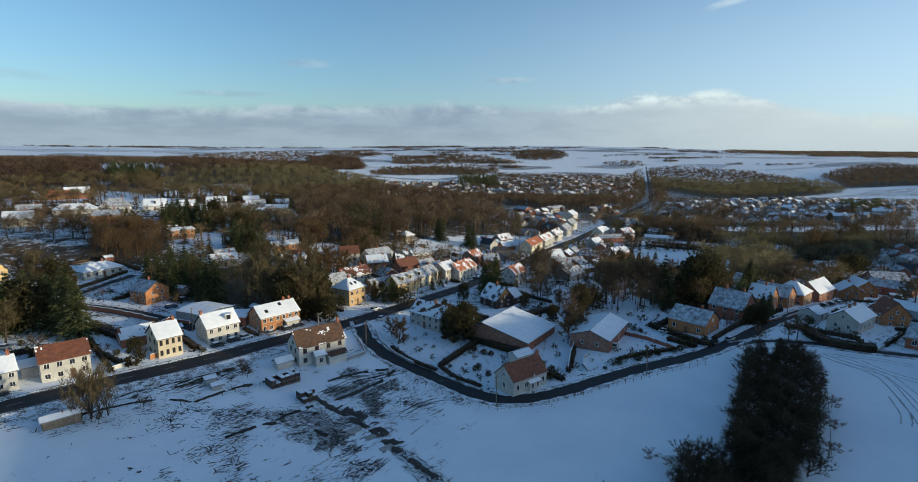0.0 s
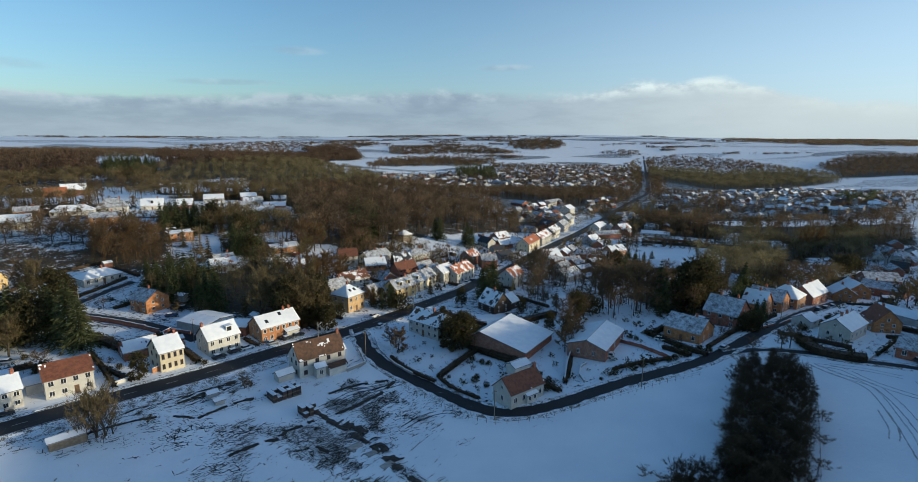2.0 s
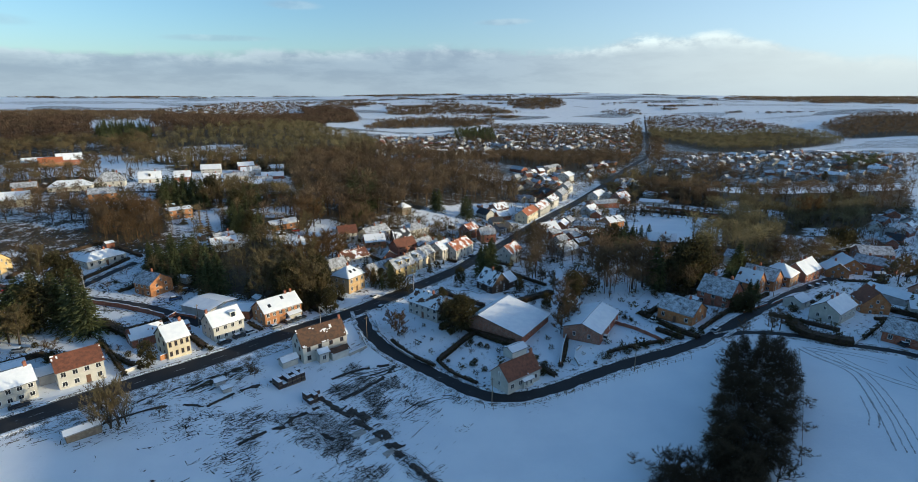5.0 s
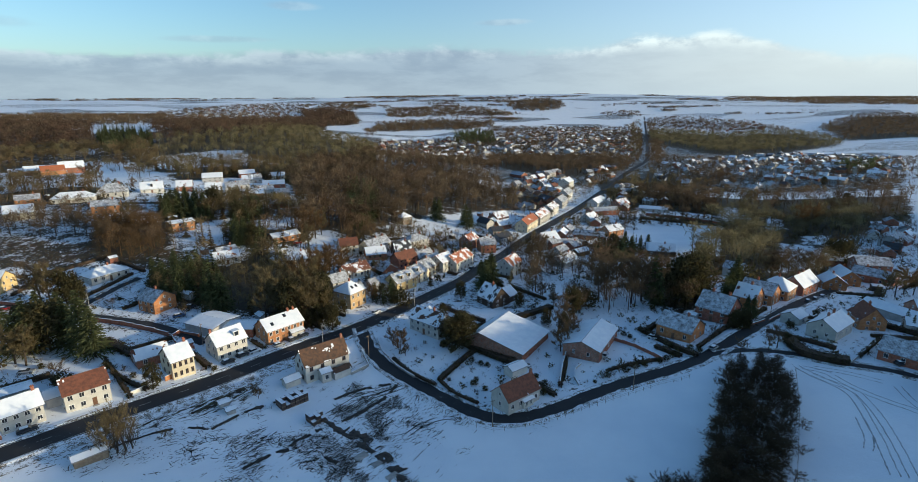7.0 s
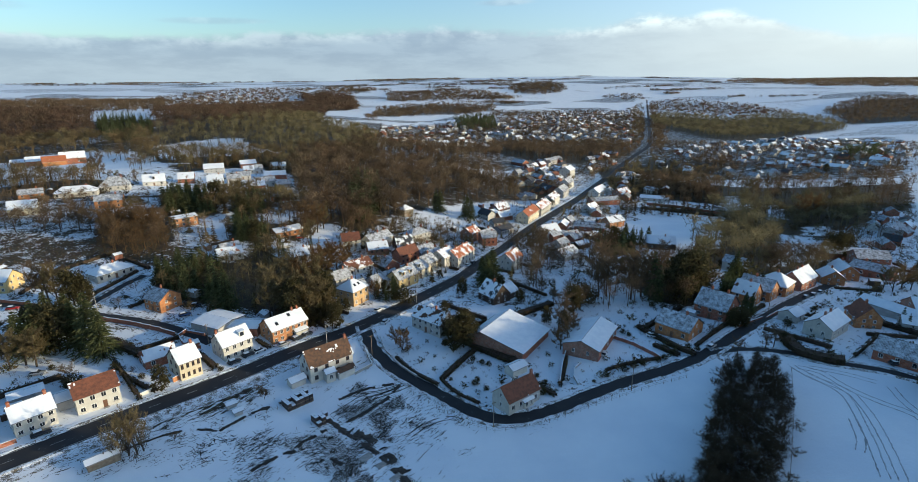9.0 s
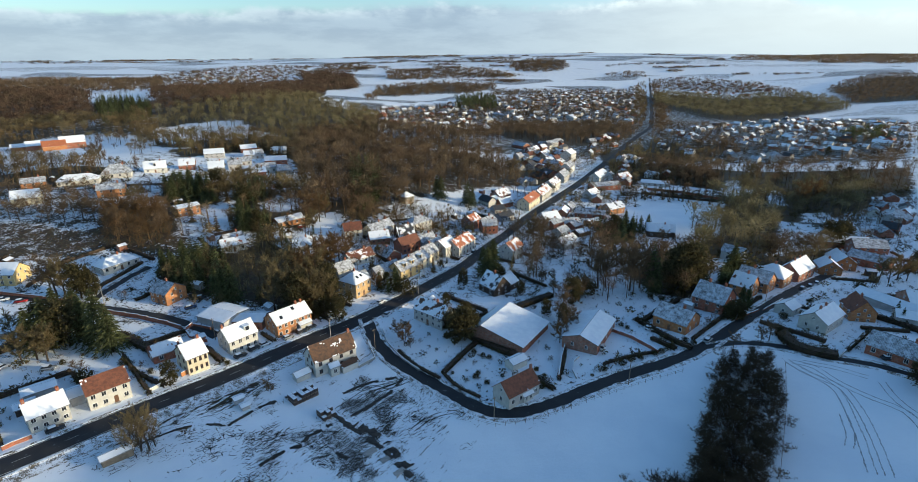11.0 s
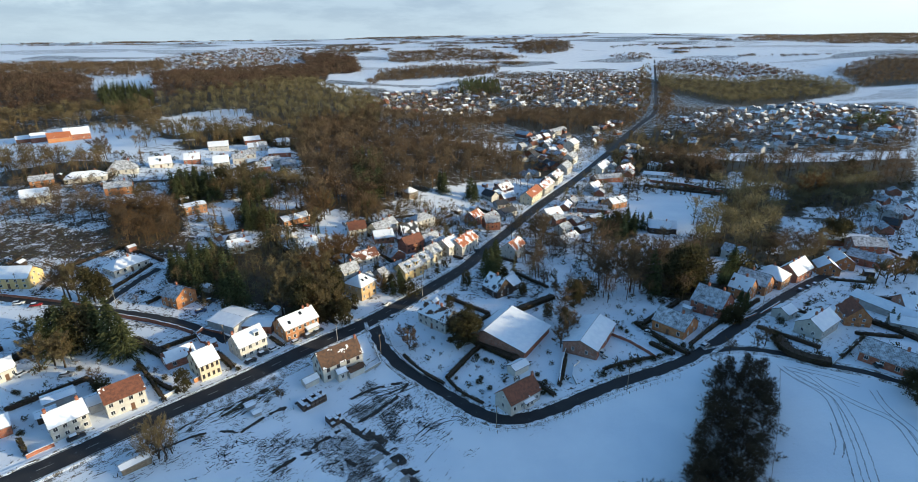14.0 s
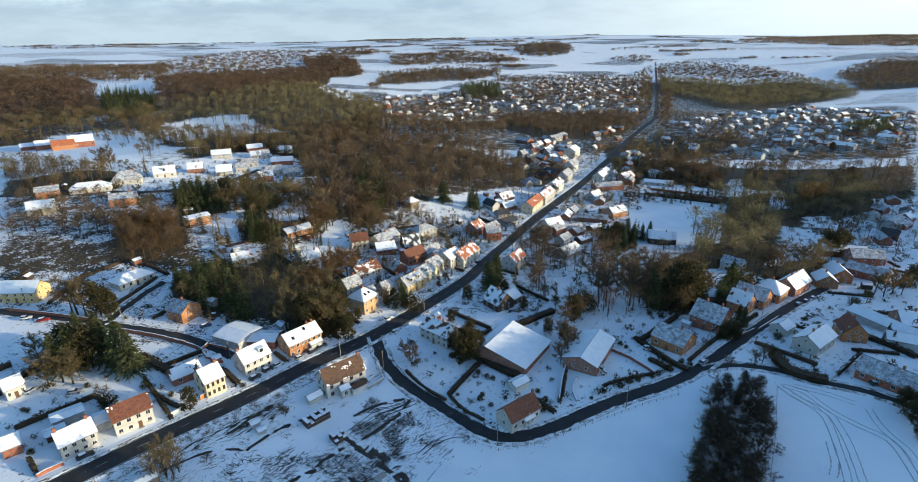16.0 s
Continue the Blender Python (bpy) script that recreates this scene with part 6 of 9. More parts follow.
# ---- trees ----
RNG = np.random.default_rng(7)


def rand_dir(n, lift):
    """Unit vectors that lean upward by lift."""
    v = RNG.normal(size=(n, 3))
    v[:, 2] = v[:, 2] * 0.6 + lift
    return v / np.linalg.norm(v, axis=1)[:, None]


def limb(p, q, r0, r1, sides=4):
    """A tapered limb as arrays."""
    p, q = np.asarray(p, float), np.asarray(q, float)
    d = q - p
    d = d / (np.linalg.norm(d) + 1e-9)
    a = np.cross(d, (0.3, 1.0, 0.2))
    a = a / np.linalg.norm(a)
    b = np.cross(d, a)
    ang = np.arange(sides) * math.tau / sides
    ring = np.cos(ang)[:, None] * a + np.sin(ang)[:, None] * b
    v = np.concatenate([p + ring * r0, q + ring * r1])
    f = []
    for i in range(sides):
        j = (i + 1) % sides
        f += [(i, j, sides + j), (i, sides + j, sides + i)]
    return v, np.array(f)


def gather(pieces):
    vs, fs, n = [], [], 0
    for v, f in pieces:
        vs.append(v)
        fs.append(f + n)
        n += len(v)
    return np.concatenate(vs), np.concatenate(fs)


def blades(base, way, length, width):
    """Slender triangles: twigs, needles or leaves."""
    n = len(base)
    side = np.cross(way, RNG.normal(size=(n, 3)))
    side /= np.linalg.norm(side, axis=1)[:, None] + 1e-9
    v = np.empty((n, 3, 3))
    v[:, 0] = base - side * width[:, None]
    v[:, 1] = base + side * width[:, None]
    v[:, 2] = base + way * length[:, None]
    return v.reshape(-1, 3), np.arange(n * 3).reshape(-1, 3)


def bare_tree(h, spread, limbs, subs, twigs, width, upright=0.55, clear=0.28):
    """Trunk and limbs, and the twigs as a second piece. Returns ((verts, tris), (verts, tris))."""
    wood, tb, tw = [], [], []
    lean = RNG.normal(size=2) * 0.03 * h
    top = np.array([lean[0], lean[1], h * 0.82])
    wood.append(limb((0, 0, -0.5), top * (1, 1, 0.5), h * 0.022, h * 0.014, 5))
    wood.append(limb(top * (1, 1, 0.5), top, h * 0.014, h * 0.003, 4))
    for i in range(limbs):
        t = clear + (0.92 - clear) * (i + RNG.random() * 0.7) / limbs
        root = top * min(t / 0.82, 1.0) * np.array((1, 1, 0)) + (0, 0, h * 0.82 * min(t, 0.98))
        ang = i * 2.4 + RNG.random()
        reach = spread * (0.55 + 0.6 * RNG.random()) * (1.15 - 0.55 * t)
        tip = root + np.array([math.cos(ang) * reach, math.sin(ang) * reach, reach * upright * (0.7 + RNG.random() * 0.9)])
        tip[2] = min(tip[2], h * (0.9 + 0.1 * RNG.random()))
        wood.append(limb(root, tip, h * 0.008 * (1.2 - t), h * 0.0015, 3))
        for k in range(subs):
            u = 0.3 + 0.7 * (k + RNG.random()) / subs
            s0 = root + (tip - root) * u
            d = rand_dir(1, upright)[0] + (tip - root) / (np.linalg.norm(tip - root) + 1e-9) * 0.7
            d /= np.linalg.norm(d)
            s1 = s0 + d * spread * (0.24 + 0.22 * RNG.random())
            wood.append(limb(s0, s1, h * 0.0028, h * 0.0008, 3))
            for _ in range(twigs):
                v = RNG.random()
                tb.append(s0 + (s1 - s0) * v + RNG.normal(size=3) * 0.1)
                q = rand_dir(1, upright)[0] * 0.9 + d * 0.6
                tw.append(q / np.linalg.norm(q))
    tb, tw = np.array(tb), np.array(tw)
    n = len(tb)
    ln = h * (0.05 + 0.07 * RNG.random(n))
    return gather(wood), blades(tb, tw, ln, width * (0.6 + 0.8 * RNG.random(n)))


def leafy_tree(h, spread, n, size, clear=0.12, dome=0.9, ratio=0.3):
    """Trunk, limbs and a crown of leaf clumps, uneven with gaps."""
    wood = [limb((0, 0, -0.5), (0, 0, h * 0.8), h * 0.022, h * 0.005, 5)]
    lobes = []
    for i in range(20):
        a = i * 2.4 + RNG.random()
        t = clear + 0.75 * (i + RNG.random()) / 20
        rr = spread * 0.55 * math.sin(math.pi * min(0.95, 0.25 + t * 0.75)) * (0.6 + 0.7 * RNG.random())
        c = np.array([math.cos(a) * rr, math.sin(a) * rr, h * t + h * 0.08])
        wood.append(limb((0, 0, h * t * 0.7), c, h * 0.007, h * 0.002, 3))
        lobes.append((c, spread * (0.16 + 0.24 * RNG.random())))
    lobes.append((np.array([0, 0, h * 0.84]), spread * 0.34))
    k = RNG.integers(len(lobes), size=n)
    d = RNG.normal(size=(n, 3))
    d /= np.linalg.norm(d, axis=1)[:, None]
    rad = np.array([lobes[i][1] for i in k]) * (0.35 + 0.9 * RNG.random(n))
    base = np.array([lobes[i][0] for i in k]) + d * rad[:, None] * (1, 1, dome)
    base[:, 2] = np.maximum(base[:, 2], 0.1)
    way = d + RNG.normal(size=(n, 3)) * 0.8
    way /= np.linalg.norm(way, axis=1)[:, None]
    return gather(wood), blades(base, way, size * (0.7 + 0.8 * RNG.random(n)), size * ratio * (0.6 + 0.8 * RNG.random(n)))


def conifer(h, spread, levels, arms, size):
    wood = [limb((0, 0, -0.5), (0, 0, h), h * 0.016, 0.02, 5)]
    b, wv, ln, wd = [], [], [], []
    for i in range(levels):
        t = (i + RNG.random() * 0.5) / levels
        z = h * (0.08 + 0.9 * t)
        reach = spread * (1 - t) ** 0.8 * (0.8 + 0.35 * RNG.random())
        for k in range(arms):
            a = k * math.tau / arms + i * 0.7 + RNG.random() * 0.4
            d = np.array([math.cos(a), math.sin(a), -0.28 - 0.2 * RNG.random()])
            rr = reach * (0.75 + 0.4 * RNG.random())
            for s in np.linspace(0.0, 0.85, 4):
                for _ in range(2):
                    b.append(np.array([0, 0, z]) + d * rr * s)
                    q = d + RNG.normal(size=3) * 0.38
                    wv.append(q / np.linalg.norm(q))
                    ln.append(rr * 0.38 + size)
                    wd.append(size * 0.5)
    return gather(wood), blades(np.array(b), np.array(wv), np.array(ln), np.array(wd))


def mesh_pair(kind, pair, crown_mat):
    tone = [np.full(len(p[0]), 0.5) for p in pair]
    return fast_mesh("trunk", *pair[0], [TRUNK], tone[0]), fast_mesh("crown", *pair[1], [crown_mat], tone[1])


TREE_KINDS = {}


def template(kind, pairs, mat, label, category="tree"):
    TREE_KINDS[kind] = [(mesh_pair(kind, p, mat), p, label, category) for p in pairs]


template("bare", [bare_tree(12, 4.4, 13, 6, 22, 0.045) for _ in range(4)], BARK, "leafless brown broadleaf tree with fine twigs")
template("olive", [bare_tree(12, 3.9, 13, 6, 25, 0.055, 0.8, 0.18) for _ in range(3)], OLIVE, "leafless olive-tinged tree with upright branches")
template("russet", [bare_tree(10, 3.9, 13, 6, 25, 0.055, 0.7, 0.12) for _ in range(3)], RUSSET, "leafless tree with glowing russet twigs")
template("poplar", [bare_tree(16, 2.2, 14, 4, 10, 0.05, 1.7, 0.15) for _ in range(2)], OLIVE, "tall narrow leafless olive-brown tree")
template("fan", [bare_tree(9, 3.2, 26, 3, 12, 0.035, 1.5, 0.02) for _ in range(3)], OLIVE, "leafless many-stemmed tree spreading like a fan")
template("fir", [conifer(12, 3.2, 18, 10, 0.3) for _ in range(3)], NEEDLE, "dark green conifer with drooping branches")
template("spruce_thin", [conifer(12, 2.1, 16, 9, 0.26) for _ in range(2)], NEEDLE, "slim dark green conifer in a garden")
template("ivy", [leafy_tree(12, 4.8, 2300, 0.64, 0.06) for _ in range(3)], LEAF, "evergreen tree with a dense olive-green crown")
template("thicket", [leafy_tree(12, 5.4, 2700, 1.2, 0.02, 0.9, 0.065) for _ in range(4)] + [bare_tree(11.5, 5.4, 22, 6, 20, 0.06, 0.6, 0.02)], BRIAR, "dark overgrown tree in a dense tall hedgerow")
template("shrub", [bare_tree(2.4, 1.6, 9, 4, 14, 0.045, 0.7, 0.02) for _ in range(3)], BARK, "leafless brown twiggy garden shrub", "shrub")
template("bush", [leafy_tree(2.0, 1.7, 700, 0.26, 0.02, 0.8) for _ in range(3)], LEAF, "dark evergreen bush in a snowy garden", "shrub")
DEFAULT_H = {"bare": 12, "olive": 12, "fan": 9, "russet": 10, "poplar": 16, "fir": 12, "spruce_thin": 12, "ivy": 12, "thicket": 12, "shrub": 2.4, "bush": 2.0}


def tree(kind, x, y, h, wide=1.0, label=""):
    k = TREE_KINDS[kind]
    (trunk, crown), _, text, cat = k[int(RNG.integers(len(k)))]
    s = h / DEFAULT_H[kind]
    ob = thing("shrub" if cat == "shrub" else "tree", x, y, float(RNG.random() * 360), None, label or text, cat)
    ob.matrix_world = ob.matrix_world @ Matrix.Diagonal((s * wide, s * wide, s, 1))
    shared("trunk", trunk, ob)
    shared("crown", crown, ob)
    return ob


def free(x, y, gap=2.0):
    if any((x - a) ** 2 + (y - b) ** 2 < (r + gap) ** 2 for a, b, r in TAKEN):
        return False
    return all(float(near_line(line, x, y)) > half + gap for line, half in ROADS if len(line))


def scatter_points(poly, spacing, seed, check=True):
    """Jittered points in a polygon, away from houses and roads."""
    g = np.random.default_rng(seed)
    p = np.array(poly)
    lo, hi = p.min(0), p.max(0)
    xs, ys = np.arange(lo[0], hi[0], spacing), np.arange(lo[1], hi[1], spacing)
    gx, gy = np.meshgrid(xs, ys)
    gx = gx + g.uniform(-0.5, 0.5, gx.shape) * spacing
    gy = gy + g.uniform(-0.5, 0.5, gy.shape) * spacing
    ok = inside(poly, gx, gy)
    x, y = gx[ok], gy[ok]
    if check:
        good = np.ones(len(x), bool)
        for a, b, r in TAKEN:
            good &= (x - a) ** 2 + (y - b) ** 2 > (r * 0.85 + 0.6) ** 2
        for line, half in ROADS:
            good &= near_line(line, x, y) > half + 2.5
        x, y = x[good], y[good]
    return x, y


def low_tree(h, spread, limbs, twigs, width, upright):
    """A light tree for woods: trunk, limbs and twigs in one piece."""
    a, b = bare_tree(h, spread, limbs, 1, twigs, width, upright)
    return gather([a, b])


def wood_mid(h, spread, width, upright, limbs=8, twigs=9):
    wood, tb, tw = [limb((0, 0, -0.5), (0, 0, h * 0.8), h * 0.016, h * 0.004, 3)], [], []
    for i in range(limbs):
        t = 0.35 + 0.55 * (i + RNG.random()) / limbs
        a = i * 2.4 + RNG.random()
        rr = spread * (0.5 + 0.6 * RNG.random()) * (1.2 - 0.6 * t)
        root = np.array([0, 0, h * 0.8 * t])
        tip = root + np.array([math.cos(a) * rr, math.sin(a) * rr, rr * upright])
        for _ in range(twigs):
            v = 0.25 + 0.75 * RNG.random()
            tb.append(root + (tip - root) * v + RNG.normal(size=3) * spread * 0.12)
            d = rand_dir(1, upright)[0] + (tip - root) / np.linalg.norm(tip - root) * 0.5
            tw.append(d / np.linalg.norm(d))
    tb, tw = np.array(tb), np.array(tw)
    n = len(tb)
    return gather(wood + [blades(tb, tw, h * (0.12 + 0.16 * RNG.random(n)), width * (0.36 + 0.5 * RNG.random(n)))])


def dome_tree(h, spread, n, width, limbs=4, tall=0.5):
    """A full-grown leafless tree for woods: a trunk, some limbs and a lumpy dome of twigs that catches the light on one side."""
    wood = [limb((0, 0, -0.5), (0, 0, h * 0.72), h * 0.017, h * 0.005, 3)]
    heads = []
    for i in range(7):
        a, u = i * 2.4 + RNG.random(), 0.25 + 0.6 * RNG.random()
        c = np.array([math.cos(a) * spread * 0.55 * u, math.sin(a) * spread * 0.55 * u, h * (0.5 + 0.24 * RNG.random())])
        heads.append((c, spread * (0.38 + 0.24 * RNG.random())))
        if i < limbs:
            wood.append(limb((0, 0, h * (0.25 + 0.06 * i)), c, h * 0.007, h * 0.002, 3))
    k = RNG.integers(len(heads), size=n)
    d = RNG.normal(size=(n, 3))
    d[:, 2] = d[:, 2] * 0.8 + 0.45
    d /= np.linalg.norm(d, axis=1)[:, None]
    r = np.array([heads[i][1] for i in k]) * (0.45 + 0.55 * RNG.random(n))
    base = np.array([heads[i][0] for i in k]) + d * r[:, None] * (1, 1, h * tall / spread * 0.55)
    base[:, 2] = np.clip(base[:, 2], h * 0.22, h * 0.95)
    way = d + RNG.normal(size=(n, 3)) * 0.45 + (0, 0, 0.25)
    way /= np.linalg.norm(way, axis=1)[:, None]
    return gather(wood + [blades(base, way, h * (0.08 + 0.09 * RNG.random(n)), width * (0.6 + 0.8 * RNG.random(n)))])


def wood_conifer(h, spread):
    b, wv, ln, wd = [], [], [], []
    for i in range(9):
        t = i / 9
        for k in range(6):
            a = k * math.tau / 6 + i * 0.6 + RNG.random() * 0.5
            d = np.array([math.cos(a), math.sin(a), -0.35])
            b.append(np.array([0, 0, h * (0.1 + 0.88 * t)]))
            wv.append(d / np.linalg.norm(d))
            ln.append(spread * (1 - t) * (0.8 + 0.4 * RNG.random()) + 0.5)
            wd.append(spread * 0.22 * (1 - t) + 0.15)
    return gather([limb((0, 0, -0.5), (0, 0, h), h * 0.014, 0.03, 3), blades(np.array(b), np.array(wv), np.array(ln), np.array(wd))])


def copse(h, width, n):
    """A clump of far trees and brush: an uneven mass of twigs, broader than high."""
    k = RNG.random((7, 3))
    mid = np.stack([(k[:, 0] - 0.5) * width * 0.8, (k[:, 1] - 0.5) * width * 0.8, h * (0.25 + 0.4 * k[:, 2])], 1)
    i = RNG.integers(7, size=n)
    base = mid[i] + RNG.normal(size=(n, 3)) * (width * 0.1, width * 0.1, h * 0.16)
    base[:, 2] = np.clip(base[:, 2], 0.0, h * 0.85)
    return blades(base, rand_dir(n, 0.75), h * (0.22 + 0.25 * RNG.random(n)), (0.3 + width * (0.011 + 0.024 * RNG.random(n))))


WOODS = {
    "mid": [wood_mid(14, 4.3, 0.16, 0.8, 9, 11) for _ in range(6)],
    "slim": [wood_mid(15, 2.8, 0.13, 1.3, 9, 10) for _ in range(5)],
    "fine": [wood_mid(14, 4.3, 0.085, 0.8, 10, 19) for _ in range(5)],
    "big": [wood_mid(15, 5.6, 0.13, 0.75, 10, 13) for _ in range(7)],
    "soft": [wood_mid(14, 4.6, 0.24, 0.8, 8, 8) for _ in range(6)],
    "round": [wood_mid(13, 6.0, 0.2, 0.55, 11, 8) for _ in range(6)],
    "dome": [dome_tree(16, 5.6, 125, 0.15) for _ in range(7)],
    "upright": [dome_tree(17, 3.6, 85, 0.13, 3, 0.7) for _ in range(5)],
    "dome_far": [dome_tree(15, 6.2, 48, 0.33, 1) for _ in range(6)],
    "far": [wood_mid(14, 5.0, 0.42, 0.7, 6, 6) for _ in range(5)],
    "belt": [copse(12, 60, 54) for _ in range(6)],
    "copse": [copse(12, 24, 58) for _ in range(6)],
    "dark": [wood_conifer(13, 2.8) for _ in range(4)],
    "bushy": [leafy_tree(2.0, 1.6, 46, 0.55, 0.02, 0.8, 0.36)[1] for _ in range(4)],
    "brush": [wood_mid(3.2, 1.9, 0.08, 0.7, 7, 8) for _ in range(4)],
}


def woods(label, poly, spacing, kinds, heights, mat, seed, name="woodland", category="trees", check=True):
    """Many trees in one mesh: a wood that nobody could count."""
    x, y = scatter_points(poly, spacing, seed, check)
    if heights[1] > 4:
        for open_ground in CLEARINGS:
            out = ~inside(open_ground, x, y)
            x, y = x[out], y[out]
    if not len(x):
        return None
    g = np.random.default_rng(seed + 1)
    z = land(x, y)
    vs, fs, ts, n = [], [], [], 0
    for i in range(len(x)):
        kind = kinds[int(g.integers(len(kinds)))]
        v, f = WOODS[kind][int(g.integers(len(WOODS[kind])))]
        s = g.uniform(*heights) / v[:, 2].max()
        a = g.uniform(0, math.tau)
        c, sn = math.cos(a) * s, math.sin(a) * s
        q = np.stack([v[:, 0] * c - v[:, 1] * sn + x[i], v[:, 0] * sn + v[:, 1] * c + y[i], v[:, 2] * s + z[i]], 1)
        vs.append(q)
        fs.append(f + n)
        ts.append(np.full(len(v), g.random()))
        n += len(v)
    me = fast_mesh(name, np.concatenate(vs), np.concatenate(fs), [mat], np.concatenate(ts))
    return tagged(new(name, me), label, category, kind="stuff")


def shelter_belts(label, poly, count, seed, mat):
    """Rows of trees and strips of wood across open fields, in one mesh."""
    g = np.random.default_rng(seed)
    p = np.array(poly)
    lo, hi = p.min(0), p.max(0)
    vs, fs, ts, n = [], [], [], 0
    for _ in range(count):
        c = g.uniform(lo, hi)
        a = g.normal() * 0.22
        length, deep = g.uniform(90, 420), g.choice((8, 14, 40, 70))
        m = int(length / (30 if deep > 20 else 14) * (1 + deep / 40)) + 2
        u, v = g.uniform(-0.5, 0.5, m) * length, g.uniform(-0.5, 0.5, m) * deep
        x, y = c[0] + u * math.cos(a) - v * math.sin(a), c[1] + u * math.sin(a) + v * math.cos(a)
        ok = inside(poly, x, y)
        for line, half in ROADS:
            ok &= near_line(line, x, y) > half + 14
        x, y = x[ok], y[ok]
        z = land(x, y)
        for i in range(len(x)):
            q, f = WOODS["belt" if deep > 20 else "copse"][int(g.integers(6))]
            s, r = g.uniform(0.55, 1.15), g.uniform(0, math.tau)
            co, si = math.cos(r) * s, math.sin(r) * s
            vs.append(np.stack([q[:, 0] * co - q[:, 1] * si + x[i], q[:, 0] * si + q[:, 1] * co + y[i], q[:, 2] * s + z[i]], 1))
            fs.append(f + n)
            ts.append(np.full(len(q), g.random()))
            n += len(q)
    me = fast_mesh("shelter_belts", np.concatenate(vs), np.concatenate(fs), [mat], np.concatenate(ts))
    return tagged(new("shelter_belts", me), label, "trees", kind="stuff")


# ---- fences, walls, hedges, cars, poles ----


def hedge(label, pts, h, w_, seed=1, mat=None):
    """A clipped or shaggy hedge along a line: a core and a coat of leaves."""
    g = np.random.default_rng(seed)
    line = smooth_line(pts, 1.0) if len(pts) > 2 else [tuple(Vector(pts[0]).lerp(Vector(pts[1]), i / 30)) for i in range(31)]
    arr = np.array(line)
    seg = np.linalg.norm(np.diff(arr, axis=0), axis=1)
    n = int(seg.sum() * (h + w_) * 10)
    i = g.choice(len(seg), size=n, p=seg / seg.sum())
    t = g.random(n)[:, None]
    p = arr[i] * (1 - t) + arr[i + 1] * t
    d = (arr[i + 1] - arr[i]) / (seg[i][:, None] + 1e-9)
    nr = np.stack([-d[:, 1], d[:, 0]], 1)
    o = g.uniform(-1, 1, n)
    zz = g.random(n)
    edge = g.random(n) < 0.75
    o = np.where(edge & (zz < 0.85), np.sign(o) * (0.85 + 0.2 * g.random(n)), o)
    wob = 1 + 0.18 * np.sin(p[:, 0] * 1.3) * np.cos(p[:, 1] * 1.1)
    base = np.concatenate([p + nr * (o * w_ / 2)[:, None], (land(p[:, 0], p[:, 1]) + zz * h * wob)[:, None]], 1)
    way = g.normal(size=(n, 3)) + np.concatenate([nr * o[:, None], 0.4 * np.ones((n, 1))], 1)
    way /= np.linalg.norm(way, axis=1)[:, None]
    v, f = blades(base, way, 0.28 + 0.3 * g.random(n), 0.13 + 0.13 * g.random(n))
    c = line[len(line) // 2]
    ob = thing("hedge", c[0], c[1], 0, None, label, "hedge")
    off = np.array(ob.matrix_world.translation)
    shared("leaves", fast_mesh("leaves", v - off, f, [mat or LEAF], np.repeat(g.random(n) * 0.6, 3)), ob)
    bm = bmesh.new()
    rows = []
    for q, e in zip(arr, np.gradient(arr, axis=0)):
        e = np.array([-e[1], e[0]]) / (np.linalg.norm(e) + 1e-9)
        z = float(land(*q))
        rows.append([bm.verts.new(Vector((*(q + e * s * w_ * 0.36), z + k)) - Vector(off)) for s, k in ((-1, -0.3), (-1, h * 0.78), (1, h * 0.78), (1, -0.3))])
    for a, b in zip(rows, rows[1:]):
        for k in range(3):
            bm.faces.new((a[k], b[k], b[k + 1], a[k + 1]))
    part("core", bm, WOOD, ob)
    return ob


def wall_line(label, pts, h, mat, w_=0.25, cap=True, category="wall"):
    """A garden wall in straight runs, with snow on its coping."""
    ob = thing("garden_wall", *pts[0], 0, None, label, category)
    off = ob.matrix_world.translation
    for a, b in zip(pts, pts[1:]):
        n = max(1, int(math.dist(a, b) / 4))
        for i in range(n):
            p, q = Vector(a).lerp(Vector(b), i / n), Vector(a).lerp(Vector(b), (i + 1) / n)
            z = min(float(land(*p)), float(land(*q)))
            d = (q - p)
            m = Matrix.Translation(Vector((*p, z)) - off) @ Matrix.Rotation(math.atan2(d.y, d.x), 4, "Z")
            bm = bmesh.new()
            box(bm, 0, d.length, -w_ / 2, w_ / 2, -0.6, h, 0.02)
            part("wall_panel", bm, mat, ob).matrix_basis = m
            if cap:
                bm = bmesh.new()
                box(bm, 0, d.length, -w_ / 2 - 0.05, w_ / 2 + 0.05, h, h + 0.14, 0.05)
                part("snow_cap", bm, SNOW, ob, "strip of snow").matrix_basis = m
    return ob


